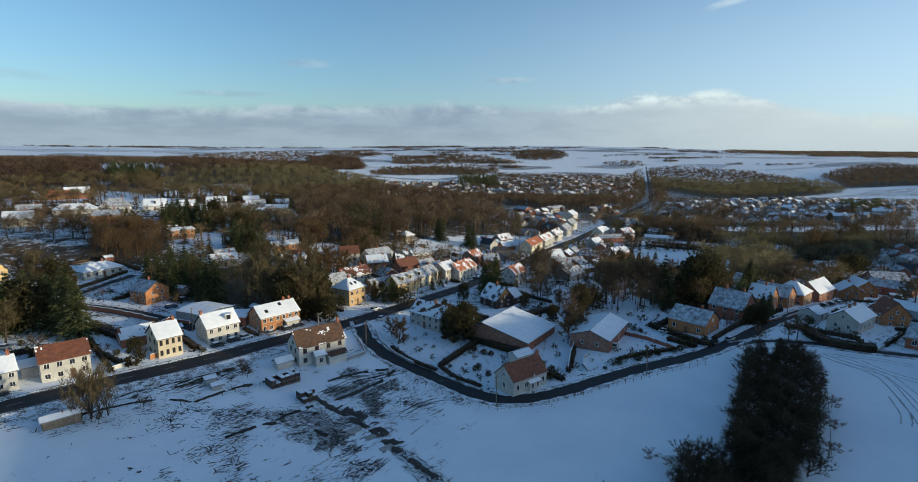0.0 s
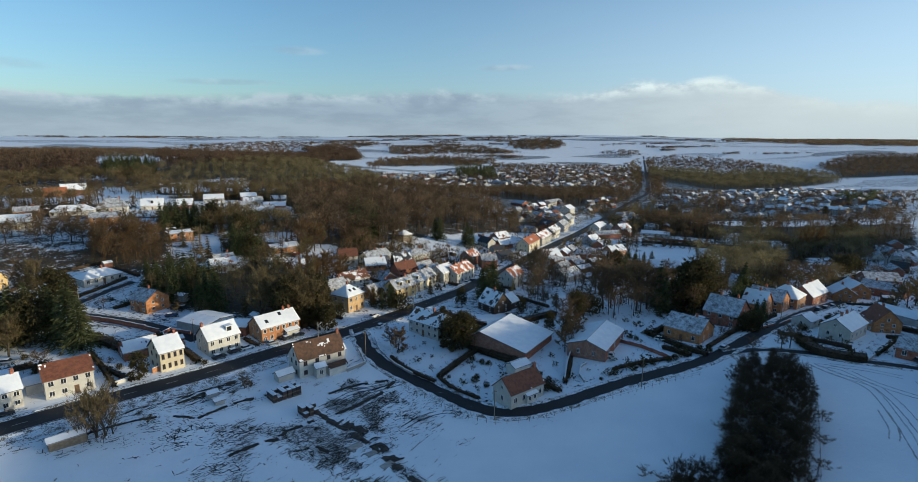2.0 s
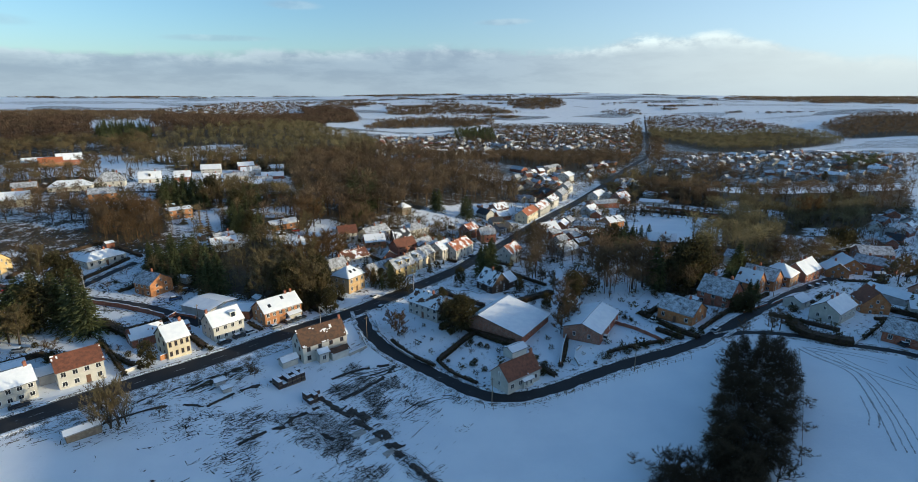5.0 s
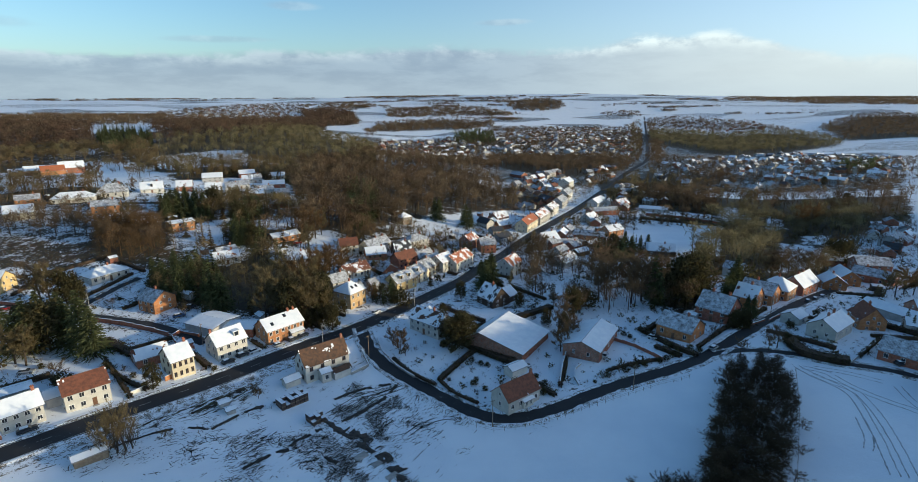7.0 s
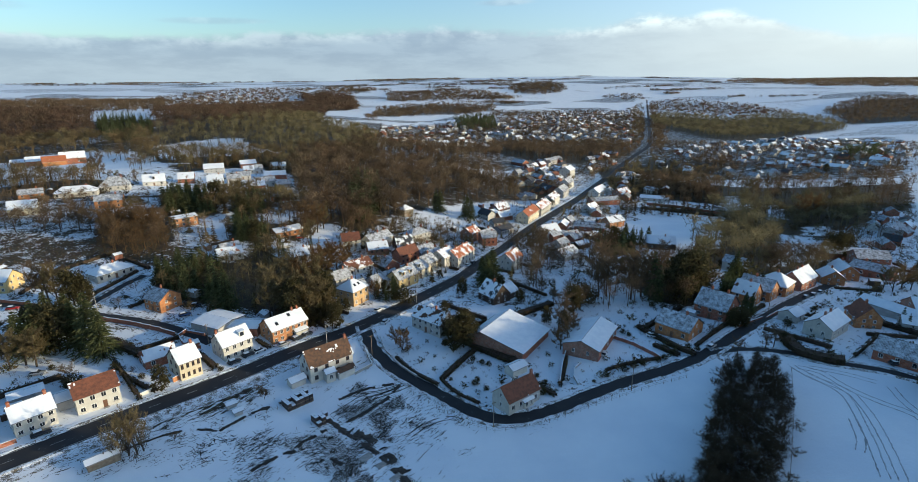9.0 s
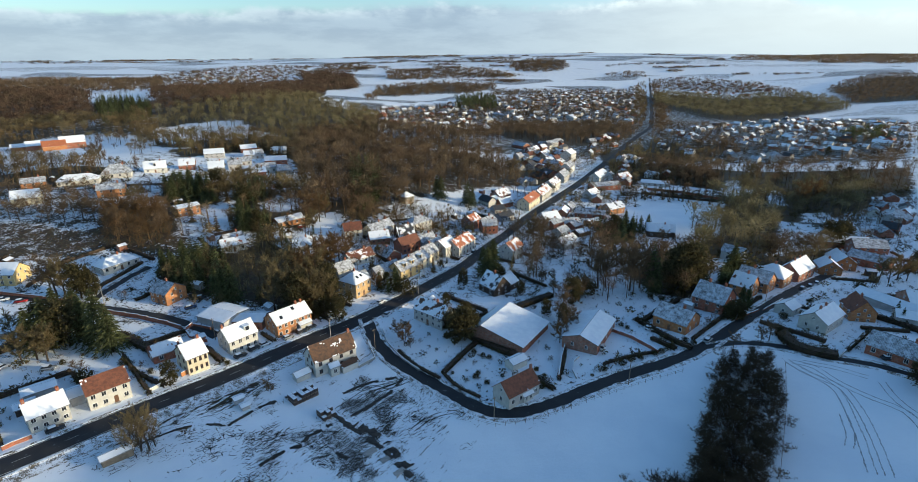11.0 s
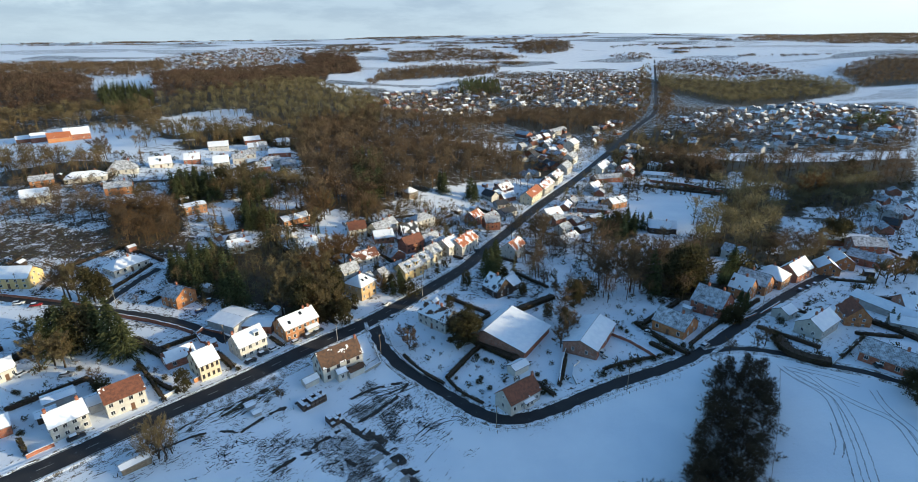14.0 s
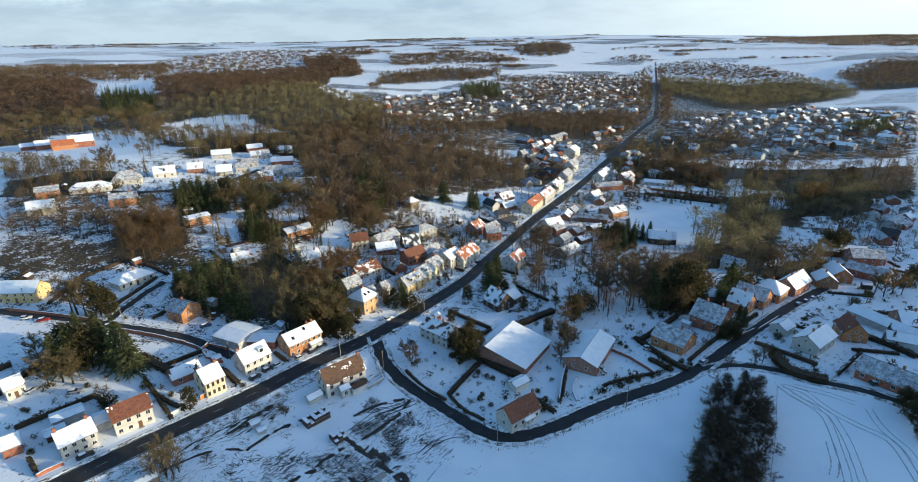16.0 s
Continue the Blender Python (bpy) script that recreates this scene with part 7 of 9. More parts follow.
def fence_line(label, pts, h=1.1, step=2.5):
    ob = thing("fence", *pts[0], 0, None, label, "fence")
    off = ob.matrix_world.translation
    line = []
    for a, b in zip(pts, pts[1:]):
        n = max(1, int(math.dist(a, b) / step))
        line += [Vector(a).lerp(Vector(b), i / n) for i in range(n)]
    line.append(Vector(pts[-1]))
    top = [Vector((*p, float(land(*p)))) - off for p in line]
    for p in top:
        bm = bmesh.new()
        tube(bm, p + Vector((0, 0, -0.4)), p + Vector((0, 0, h)), 0.06, 0.05, 5)
        part("post", bm, PALE_WOOD, ob)
    for k in (0.45, 0.9):
        for p, q in zip(top, top[1:]):
            bm = bmesh.new()
            tube(bm, p + Vector((0, 0, h * k)), q + Vector((0, 0, h * k)), 0.025, 0.025, 4)
            part("rail", bm, PALE_WOOD, ob)
    return ob


def make_car(colour, text):
    ob = thing("car", 0, -3000, 0, 0, text, "car")
    bm = bmesh.new()
    side = [(-2.05, 0.35), (-2.1, 0.75), (-1.85, 0.92), (0.75, 0.98), (1.75, 0.88), (2.1, 0.68), (2.1, 0.35)]
    prism(bm, [(x, -0.85, z) for x, z in side], (0, 1.7, 0))
    bmesh.ops.bevel(bm, geom=bm.edges[:], offset=0.07, segments=2, affect="EDGES")
    body = part("body", bm, CARS[colour], ob, "", True)
    bm = bmesh.new()
    prism(bm, [(-1.8, -0.72, 0.92), (-1.35, -0.66, 1.42), (0.25, -0.66, 1.44), (0.95, -0.72, 0.95)], (0, 1.44, 0))
    bmesh.ops.bevel(bm, geom=bm.edges[:], offset=0.05, segments=1, affect="EDGES")
    part("cabin_glass", bm, GLASS, ob)
    bm = bmesh.new()
    box(bm, -1.4, 0.3, -0.64, 0.64, 1.42, 1.54, 0.05)
    part("roof", bm, SNOW if colour != "white" else CARS["white"], ob, "snow lying on the roof" if colour != "white" else "")
    for x in (-1.3, 1.35):
        for y in (-0.8, 0.8):
            bm = bmesh.new()
            bmesh.ops.create_cone(bm, cap_ends=True, segments=14, radius1=0.32, radius2=0.32, depth=0.2, matrix=pose(x, y, 0.32, 90))
            wh = part("wheel", bm, TYRE, ob)
            bm = bmesh.new()
            bmesh.ops.create_cone(bm, cap_ends=True, segments=10, radius1=0.19, radius2=0.17, depth=0.23, matrix=pose(x, y, 0.32, 90))
            part("rim", bm, METAL, wh)
    for x, y in ((2.08, -0.6), (2.08, 0.6)):
        bm = bmesh.new()
        box(bm, x - 0.05, x + 0.04, y - 0.15, y + 0.15, 0.62, 0.74, 0.02)
        part("headlight", bm, FRAME, ob)
    return ob


def utility_pole(x, y, h=8.0, arm=0.0, rot=0.0, label="tall timber utility pole beside a road"):
    ob = thing("utility_pole", x, y, rot, None, label, "pole")
    bm = bmesh.new()
    tube(bm, (0, 0, -0.5), (0, 0, h), 0.14, 0.09, 8)
    part("pole", bm, PALE_WOOD if not arm else CONCRETE, ob)
    bm = bmesh.new()
    box(bm, -0.6, 0.6, -0.05, 0.05, h - 0.5, h - 0.38)
    part("crossarm", bm, PALE_WOOD, ob)
    if arm:
        bm = bmesh.new()
        tube(bm, (0, 0, h - 1.0), (0, -arm, h - 0.4), 0.05, 0.04, 6)
        ar = part("lamp_arm", bm, METAL, ob)
        bm = bmesh.new()
        box(bm, -0.12, 0.12, -arm - 0.5, -arm + 0.05, h - 0.46, h - 0.34, 0.03)
        part("lamp_head", bm, METAL, ar)
    return ob


def garden_hedges():
    """Hedges on the borders of the gardens round the nearer houses."""
    g = random.Random(5)
    for x, y, rot, L, W, cx, cy, rr in PLOTS:
        if math.hypot(cx, cy) > 360 or g.random() < 0.15:
            continue
        r = radians(rot)
        side, deep, fore = g.uniform(3, 7), g.uniform(9, 18), g.uniform(1.5, 4)
        ring = [(-side, -fore), (-side, W + deep), (L + side, W + deep), (L + side, -fore)]
        pts = [(x + math.cos(r) * a - math.sin(r) * b, y + math.sin(r) * a + math.cos(r) * b) for a, b in ring]
        for a, b in zip(pts, pts[1:]):
            if g.random() < 0.3:
                continue
            n = 8
            run = []
            for i in range(n + 1):
                q = (a[0] + (b[0] - a[0]) * i / n, a[1] + (b[1] - a[1]) * i / n)
                if free(*q, 0.8) and not any(inside(p, *q) for p in OPEN_FIELDS):
                    run.append(q)
                else:
                    if len(run) > 2:
                        break
                    run = []
            if len(run) > 2:
                hedge("dark garden hedge between snowy plots", [run[0], run[-1]], g.uniform(0.9, 2.0), g.uniform(0.8, 1.6), g.randrange(999), g.choice((LEAF, LEAF, BARK)))



def box_tris(L, W, z0, eave, rise, o):
    wall = [(0, 0, z0), (L, 0, z0), (L, W, z0), (0, W, z0), (0, 0, eave), (L, 0, eave), (L, W, eave), (0, W, eave), (0, W / 2, eave + rise), (L, W / 2, eave + rise)]
    wf = [(0, 1, 5), (0, 5, 4), (1, 2, 6), (1, 6, 5), (2, 3, 7), (2, 7, 6), (3, 0, 4), (3, 4, 7), (4, 8, 7), (5, 6, 9)]
    k = rise / (W / 2)
    e, t = eave - k * o + 0.12, eave + rise + 0.12
    roof = []
    for lift in (0.0, 0.25):
        roof += [(-o, -o, e + lift), (L + o, -o, e + lift), (L + o, W / 2, t + lift), (-o, W / 2, t + lift), (-o, W + o, e + lift), (L + o, W + o, e + lift)]
    rf = [(6, 7, 8), (6, 8, 9), (9, 8, 11), (9, 11, 10), (0, 1, 7), (0, 7, 6), (5, 4, 10), (5, 10, 11), (1, 2, 8), (1, 8, 7), (2, 5, 11), (2, 11, 8), (4, 3, 9), (4, 9, 10), (3, 0, 6), (3, 6, 9)]
    return np.array(wall, float), np.array(wf), np.array(roof, float), np.array(rf)


# mostly grey and brick: the distance's shade and haze are put into wall colours
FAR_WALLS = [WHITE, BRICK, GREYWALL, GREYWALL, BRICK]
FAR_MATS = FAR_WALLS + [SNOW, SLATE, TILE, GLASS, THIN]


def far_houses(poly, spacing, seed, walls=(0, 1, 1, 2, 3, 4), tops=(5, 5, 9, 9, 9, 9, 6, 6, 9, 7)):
    """The houses of a settlement in the distance, in one mesh: walls, roofs, windows, chimneys."""
    x, y = scatter_points(poly, spacing, seed)
    g = np.random.default_rng(seed)
    vs, fs, ms, n = [], [], [], 0
    for a, b in zip(x, y):
        L, W, eave, rise = g.uniform(8, 12), g.uniform(6.5, 8.5), g.choice((2.5, 2.6, 2.8, 4.4)), g.uniform(2.2, 3.2)
        if g.random() < 0.08:
            L, W, eave = L * 1.8, W * 1.4, 4.5
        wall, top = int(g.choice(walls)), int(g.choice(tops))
        r = radians(float(g.choice((20, 35, 110, 125, 58)) + g.normal() * 6))
        m = np.array(((math.cos(r), -math.sin(r)), (math.sin(r), math.cos(r))))
        wv, wf, rv, rf = box_tris(L, W, -1.5, eave, rise, 0.35)
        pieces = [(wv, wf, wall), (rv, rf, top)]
        cw, cf, _, _ = box_tris(0.8, 0.7, 0, 1.2, 0.05, 0)
        pieces.append((cw + (L * g.uniform(0.15, 0.8), W / 2 - 0.35, eave + rise - 0.3), cf, 1))
        for row in range(2 if eave > 4 else 1):
            for u in np.arange(1.6, L - 1, 2.6):
                for yy, s in ((-0.04, 1), (W + 0.04, -1)):
                    q = np.array([(u - 0.5, yy, row * 2.6 + 0.9), (u + 0.5, yy, row * 2.6 + 0.9), (u + 0.5, yy, row * 2.6 + 2.1), (u - 0.5, yy, row * 2.6 + 2.1)])
                    pieces.append((q, np.array([(0, 1, 2), (0, 2, 3)])[:, ::s], 8))
        z = float(land(a, b)) + 0.1
        for v, f, k in pieces:
            p = v.copy()
            p[:, :2] = v[:, :2] @ m.T + (a, b)
            p[:, 2] += z
            vs.append(p)
            fs.append(f + n)
            ms.append(np.full(len(f), k))
            n += len(v)
        TAKEN.append((float(a), float(b), 6.0))
    if vs:
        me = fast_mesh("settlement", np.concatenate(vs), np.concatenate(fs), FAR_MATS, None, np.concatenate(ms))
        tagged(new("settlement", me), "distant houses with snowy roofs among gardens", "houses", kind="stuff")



# town and valley walls lean to grey, which stands in for shade there
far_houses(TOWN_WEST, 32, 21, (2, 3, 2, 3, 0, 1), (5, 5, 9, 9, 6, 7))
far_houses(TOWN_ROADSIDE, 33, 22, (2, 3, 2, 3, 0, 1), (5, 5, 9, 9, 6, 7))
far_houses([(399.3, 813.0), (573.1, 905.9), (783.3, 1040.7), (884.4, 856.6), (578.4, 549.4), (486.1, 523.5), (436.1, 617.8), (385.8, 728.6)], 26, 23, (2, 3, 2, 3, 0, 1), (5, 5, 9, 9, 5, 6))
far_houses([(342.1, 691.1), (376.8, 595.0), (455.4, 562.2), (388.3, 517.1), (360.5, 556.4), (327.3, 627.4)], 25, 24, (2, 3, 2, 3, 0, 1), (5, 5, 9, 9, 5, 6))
far_houses([(1027.1, 2095.3), (1310.0, 2123.9), (1357.5, 1903.3), (1134.4, 1553.6), (940.4, 1669.8)], 52, 25)
far_houses([(133.5, 623.2), (203.4, 690.9), (170.8, 542.9), (128.6, 468.0), (104.7, 485.2)], 26, 26)
far_houses([(234.6, 489.6), (256.7, 474.0), (233.3, 417.5), (208.0, 430.7)], 34, 27)
far_houses([(342.1, 341.7), (379.2, 347.4), (295.5, 262.4), (273.2, 265.7)], 24, 28)
far_houses([(-904.7, 2235.1), (-869.7, 2595.6), (-677.0, 3003.8), (-488.3, 2239.8), (-608.9, 1798.6)], 75, 29)
far_houses([(255.9, 752.7), (329.0, 804.1), (335.0, 741.8), (260.1, 629.4), (206.9, 582.9)], 30, 30)
far_houses([(144.3, 639.9), (207.6, 691.8), (175.5, 537.6), (130.7, 436.1), (104.4, 393.9), (97.6, 427.3)], 19, 31)
far_houses([(149.4, 429.0), (226.0, 543.5), (296.1, 651.6), (256.0, 544.3), (203.5, 465.0), (207.5, 441.8), (162.4, 382.5), (130.2, 357.3)], 20, 32)
far_houses([(91.2, 317.9), (131.0, 373.2), (140.5, 349.4), (123.4, 314.3), (94.8, 285.2), (71.2, 262.8)], 18, 33)
far_houses([(-45.0, 263.3), (-28.5, 285.2), (-21.1, 268.1), (-2.4, 251.0), (8.8, 236.7), (-2.7, 219.5), (-19.0, 228.6), (-30.4, 234.7)], 17, 34)
far_houses([(33.9, 341.0), (63.1, 370.8), (80.1, 367.7), (64.8, 312.5), (42.1, 285.7), (32.1, 289.4)], 20, 35)
far_houses([(326.8, 329.6), (372.6, 340.8), (233.8, 201.4), (217.0, 202.0), (266.5, 266.5)], 22, 36)
far_houses([(142.9, 233.5), (195.4, 244.6), (226.2, 253.3), (203.4, 229.1), (163.4, 212.8), (126.4, 199.1)], 26, 39)

# ---- hedges, walls, fences ----
hedge("dark clipped hedge at the edge of the white bungalow's lawn", [(122.1, 144.1), (120.0, 136.1), (122.2, 130.9), (127.7, 126.8)], 2.4, 4.2, 1)
hedge("dark hedge beside the garden", [(81.5, 165.5), (85.2, 151.6), (89.3, 141.1)], 1.8, 1.6, 2)
hedge("dark hedge round the walled garden", [(-5.5, 156.5), (0.3, 147.4), (7.6, 139.9)], 1.2, 1.0, 3)
hedge("dark hedge behind the barn", [(36.1, 180.1), (45.8, 186.4), (57.4, 193.2)], 2.0, 3.0, 4)
hedge("dark hedge above the barn yard", [(8.7, 142.6), (16.7, 153.3), (21.6, 159.0)], 1.6, 1.6, 5)
hedge("dark overgrown hedge under the barn eave", [(18.0, 165.0), (25.4, 156.8), (33.3, 148.8)], 1.8, 3.0, 6)
hedge("low hedge beside the farmhouse drive", [(8.7, 142.6), (12.8, 135.0), (18.7, 129.3)], 1.1, 0.8, 7)
hedge("hedge along the garden path", [(43.4, 133.8), (47.0, 141.7), (50.1, 149.6)], 1.5, 1.0, 8)
hedge("long dark hedge beside the lane", [(-124.6, 204.2), (-121.1, 215.2), (-117.4, 227.8)], 1.2, 1.4, 9)
hedge("dark hedge along the snowy meadow", [(-98.6, 167.0), (-90.3, 161.2), (-82.6, 155.8), (-77.4, 151.7)], 2.0, 3.2, 10)
hedge("hedge behind the red-roofed house's garden", [(-84.6, 145.6), (-76.3, 139.7), (-72.1, 137.5)], 1.2, 1.2, 11)
hedge("dark hedge below the white bungalow", [(59.6, 139.4), (66.3, 141.3), (78.9, 142.6)], 1.0, 1.0, 12)
hedge("hedge in front of the brick house", [(80.5, 150.7), (84.8, 142.2)], 1.6, 1.6, 13)
hedge("dark hedge behind the orange brick house", [(162.3, 151.9), (165.6, 142.7), (166.9, 135.6)], 2.0, 2.0, 14)
hedge("straggling hedge along the paddock", [(193.2, 408.4), (215.1, 391.3), (239.2, 372.9)], 2.0, 2.0, 15)
hedge("clipped hedge along the street gardens", [(109.8, 159.0), (121.5, 164.3)], 1.0, 0.9, 16)
hedge("dark hedge on the field boundary", [(-130.2, 165.8), (-131.8, 151.3), (-133.7, 144.3)], 1.6, 2.0, 17)
hedge("dark hedge on the lane side", [(-119.7, 178.0), (-126.1, 163.7), (-134.0, 154.6)], 1.4, 1.4, 18)
wall_line("long brick wall beside the lane with snow on top", [(-112.7, 184.5), (-98.1, 179.6), (-85.8, 174.2), (-80.1, 170.9)], 1.7, BRICK)
wall_line("brick wall along the upper lane", [(-165.7, 203.3), (-147.7, 198.7), (-127.4, 193.0)], 1.4, BRICK)
wall_line("curved garden wall with a snowy coping", [(-68.9, 162.5), (-75.7, 165.5), (-78.7, 170.1), (-77.6, 174.0), (-70.4, 170.8)], 1.2, BRICK)
wall_line("low white garden wall with piers", [(-76.6, 134.2), (-73.0, 138.6)], 1.0, WHITE)
wall_line("low brick wall at the roadside", [(-99.2, 112.5), (-97.6, 114.4), (-94.9, 116.6)], 1.1, BRICK)
wall_line("orange brick gateway wall", [(-69.7, 142.6), (-68.3, 144.6)], 1.5, ORANGE)
wall_line("low wall round the snowy forecourt", [(128.0, 126.7), (138.9, 133.2), (150.5, 140.3)], 0.8, CONCRETE)
wall_line("brick wall along the hall yard", [(69.3, 160.1), (74.2, 153.3), (77.3, 145.8), (78.6, 141.9)], 1.3, BRICK)
wall_line("low stone wall of the round garden", [(49.0, 133.7), (49.1, 138.2), (50.8, 142.7), (53.7, 145.5)], 0.7, CONCRETE)
wall_line("brick wall at the hall drive", [(43.6, 134.6), (47.5, 144.9), (52.0, 154.7)], 1.6, BRICK)
wall_line("low wall by the front gardens", [(114.3, 157.1), (127.4, 163.2)], 0.8, BRICK)
wall_line("low wall by the front gardens", [(128.9, 162.9), (143.6, 172.5)], 0.8, BRICK)
wall_line("garden wall behind the white house", [(-18.1, 147.9), (-13.1, 152.8), (-15.9, 162.1)], 1.0, CONCRETE)
wall_line("roadside retaining wall of the curved garden", [(-11.2, 171.0), (-9.3, 161.8), (-4.5, 152.2), (1.2, 145.0)], 0.9, CONCRETE)
wall_line("brick wall between paddock and gardens", [(204.4, 421.9), (227.6, 405.5), (245.4, 379.4)], 2.2, BRICK)
fence_line("timber post fence round the bend", [(9.2, 126.2), (14.7, 120.2), (20.9, 116.4), (29.3, 116.6), (38.3, 118.6), (48.2, 122.2), (58.2, 125.1), (70.6, 128.5), (80.8, 130.1)], 1.2, 2.2)
fence_line("post fence along the building plot", [(-15.7, 158.1), (-7.5, 146.3), (-0.1, 136.6), (8.4, 127.0)], 1.1, 3)
fence_line("wire fence across the field", [(-52.6, 119.5), (-35.5, 133.0), (-28.9, 135.6)], 1.0, 3)
fence_line("post fence beside the snowy lawn", [(128.8, 127.2), (140.7, 134.4), (152.8, 142.1)], 1.0, 1.6)
fence_line("wire fence along the tree belt", [(110.8, 126.4), (98.6, 109.0), (88.6, 96.2), (79.9, 85.2)], 1.1, 4)
fence_line("fence across the garden", [(-131.1, 145.4), (-114.0, 136.7), (-104.9, 132.0)], 1.0, 3)
fence_line("fence behind the red-roofed house", [(-119.7, 148.5), (-106.7, 143.8), (-95.7, 138.5)], 1.0, 3)


def garden_sheds():
    """Small sheds at the back of the nearer gardens."""
    g = random.Random(17)
    for x, y, rot, L, W, cx, cy, rr in list(PLOTS):
        if math.hypot(cx, cy) > 400 or g.random() < 0.4:
            continue
        r = radians(rot)
        for _ in range(4):
            a, b = g.uniform(-4, L + 4), W + g.uniform(3, 13)
            px, py = x + math.cos(r) * a - math.sin(r) * b, y + math.sin(r) * a + math.cos(r) * b
            if free(px, py, 3.0) and not any(inside(p, px, py) for p in OPEN_FIELDS):
                shed("small garden shed with snow on its roof", px, py, rot + g.choice((0, 90)), g.uniform(2.6, 4.6), g.uniform(2.2, 3.2), g.uniform(1.9, 2.3), 0.6, g.choice((WOOD, GREYWALL, BRICK)))
                break


garden_sheds()
garden_hedges()

CAR_TEMPLATES = {c: make_car(c, f"parked {c} car with snow on it") for c in CARS}


def park(colour, x, y, rot):
    copy_thing(CAR_TEMPLATES[colour], pose(x, y, float(land(x, y)) + 0.06, 0, 0, rot))


def pallet_stack(x, y, rot, n):
    """Wrapped pallets of bricks, two high, snow on each."""
    ob = thing("pallet_stack", x, y, rot, None, "stack of dark wrapped brick pallets capped with snow", "pallets")
    g = random.Random(n)
    for i in range(n):
        for j in range(3):
            hi = 1 if g.random() < 0.35 else 2
            for k in range(hi):
                bm = bmesh.new()
                box(bm, i * 1.35, i * 1.35 + 1.15, j * 1.3, j * 1.3 + 1.1, 0.12 + k * 1.1, 1.1 + k * 1.1, 0.04)
                p = part("pallet", bm, WRAP, ob)
                bm = bmesh.new()
                box(bm, i * 1.35, i * 1.35 + 1.15, j * 1.3, j * 1.3 + 1.1, -0.3 + k * 1.1, 0.1 + k * 1.1)
                part("skid", bm, PALE_WOOD, p)
                if k == hi - 1:
                    bm = bmesh.new()
                    box(bm, i * 1.35 - 0.03, i * 1.35 + 1.18, j * 1.3 - 0.03, j * 1.3 + 1.13, 1.1 + k * 1.1, 1.26 + k * 1.1, 0.06)
                    part("snow_cap", bm, SNOW, p, "thick cap of snow")


def soil_ridge(line, width, seed):
    """A ragged line of dug soil, broken where snow has filled it."""
    bm = bmesh.new()
    rows = []
    for i, (a, b) in enumerate(zip(line, line[1:])):
        p, d = Vector(a), (Vector(b) - Vector(a)).normalized()
        n = Vector((-d.y, d.x))
        v = noise.noise(Vector((p.x * 0.5, p.y * 0.5, seed)))
        half = width * (0.35 + 0.9 * abs(v) + 0.3 * noise.random())
        off = noise.noise(Vector((p.x * 0.9, p.y * 0.9, seed + 9))) * width * 0.35
        if v < -0.28:
            rows.append(None)
            continue
        row = []
        for s, z in ((-1, 0.02), (-0.3, 0.22), (0.35, 0.2), (1, 0.02)):
            q = p + n * (off + half * s * (0.7 + 0.6 * noise.random()))
            row.append(bm.verts.new((q.x, q.y, float(land(q.x, q.y)) + z + 0.1 * noise.random())))
        rows.append(row)
    for a, b in zip(rows, rows[1:]):
        if a and b:
            for k in range(3):
                bm.faces.new((a[k], b[k], b[k + 1], a[k + 1]))
    tagged(part("soil_ridge", bm, SOIL, None, "ragged ridge of dug dark soil showing through the snow"), category="soil", kind="stuff")


def thawed_streaks(poly, count, seed, turn):
    """Slivers of dark turf where the snow has thawed along old furrows."""
    g = np.random.default_rng(seed)
    p = np.array(poly)
    lo, hi = p.min(0), p.max(0)
    vs, fs, n = [], [], 0
    while n < count * 14:
        x, y = g.uniform(lo, hi)
        if not inside(poly, x, y) or noise.noise(Vector((x * 0.045, y * 0.045, seed + 4.2))) + 0.5 * noise.noise(Vector((x * 0.16, y * 0.16, seed))) + 0.12 * g.random() < 0.03:
            continue
        a = radians(turn + g.normal() * 16 + (90 if g.random() < 0.2 else 0))
        ln, wd = 0.2 + 2.2 * g.random() ** 2.5, g.uniform(0.05, 0.15)
        d, q = np.array((math.cos(a), math.sin(a))), np.array((-math.sin(a), math.cos(a)))
        ring = []
        for s in (0.0, 0.25, 0.55, 1.0):
            ring.append(d * ln * s + q * wd * g.uniform(0.2, 1) * (0.4 if s in (0, 1) else 1))
        for s in (0.8, 0.5, 0.2):
            ring.append(d * ln * s - q * wd * g.uniform(0.2, 1))
        ring = np.array(ring) + (x, y)
        vs.append(np.concatenate([ring, (land(ring[:, 0], ring[:, 1]) + 0.06)[:, None]], 1))
        fs.append(np.array([(0, k, k + 1) for k in range(1, 6)])[:, ::-1] + n)
        n += 7
    me = fast_mesh("thawed_turf", np.concatenate(vs), np.concatenate(fs), [SOIL_DARK])
    tagged(new("thawed_turf", me), "slivers of dark turf where the snow has thawed", "turf", kind="stuff")


def concrete_slab(x, y, rot, a, b):
    ob = thing("concrete_slab", x, y, rot, None, "bare concrete slab on the building plot", "slab")
    bm = bmesh.new()
    box(bm, 0, a, 0, b, -0.4, 0.18, 0.03)
    part("slab", bm, CONCRETE, ob)


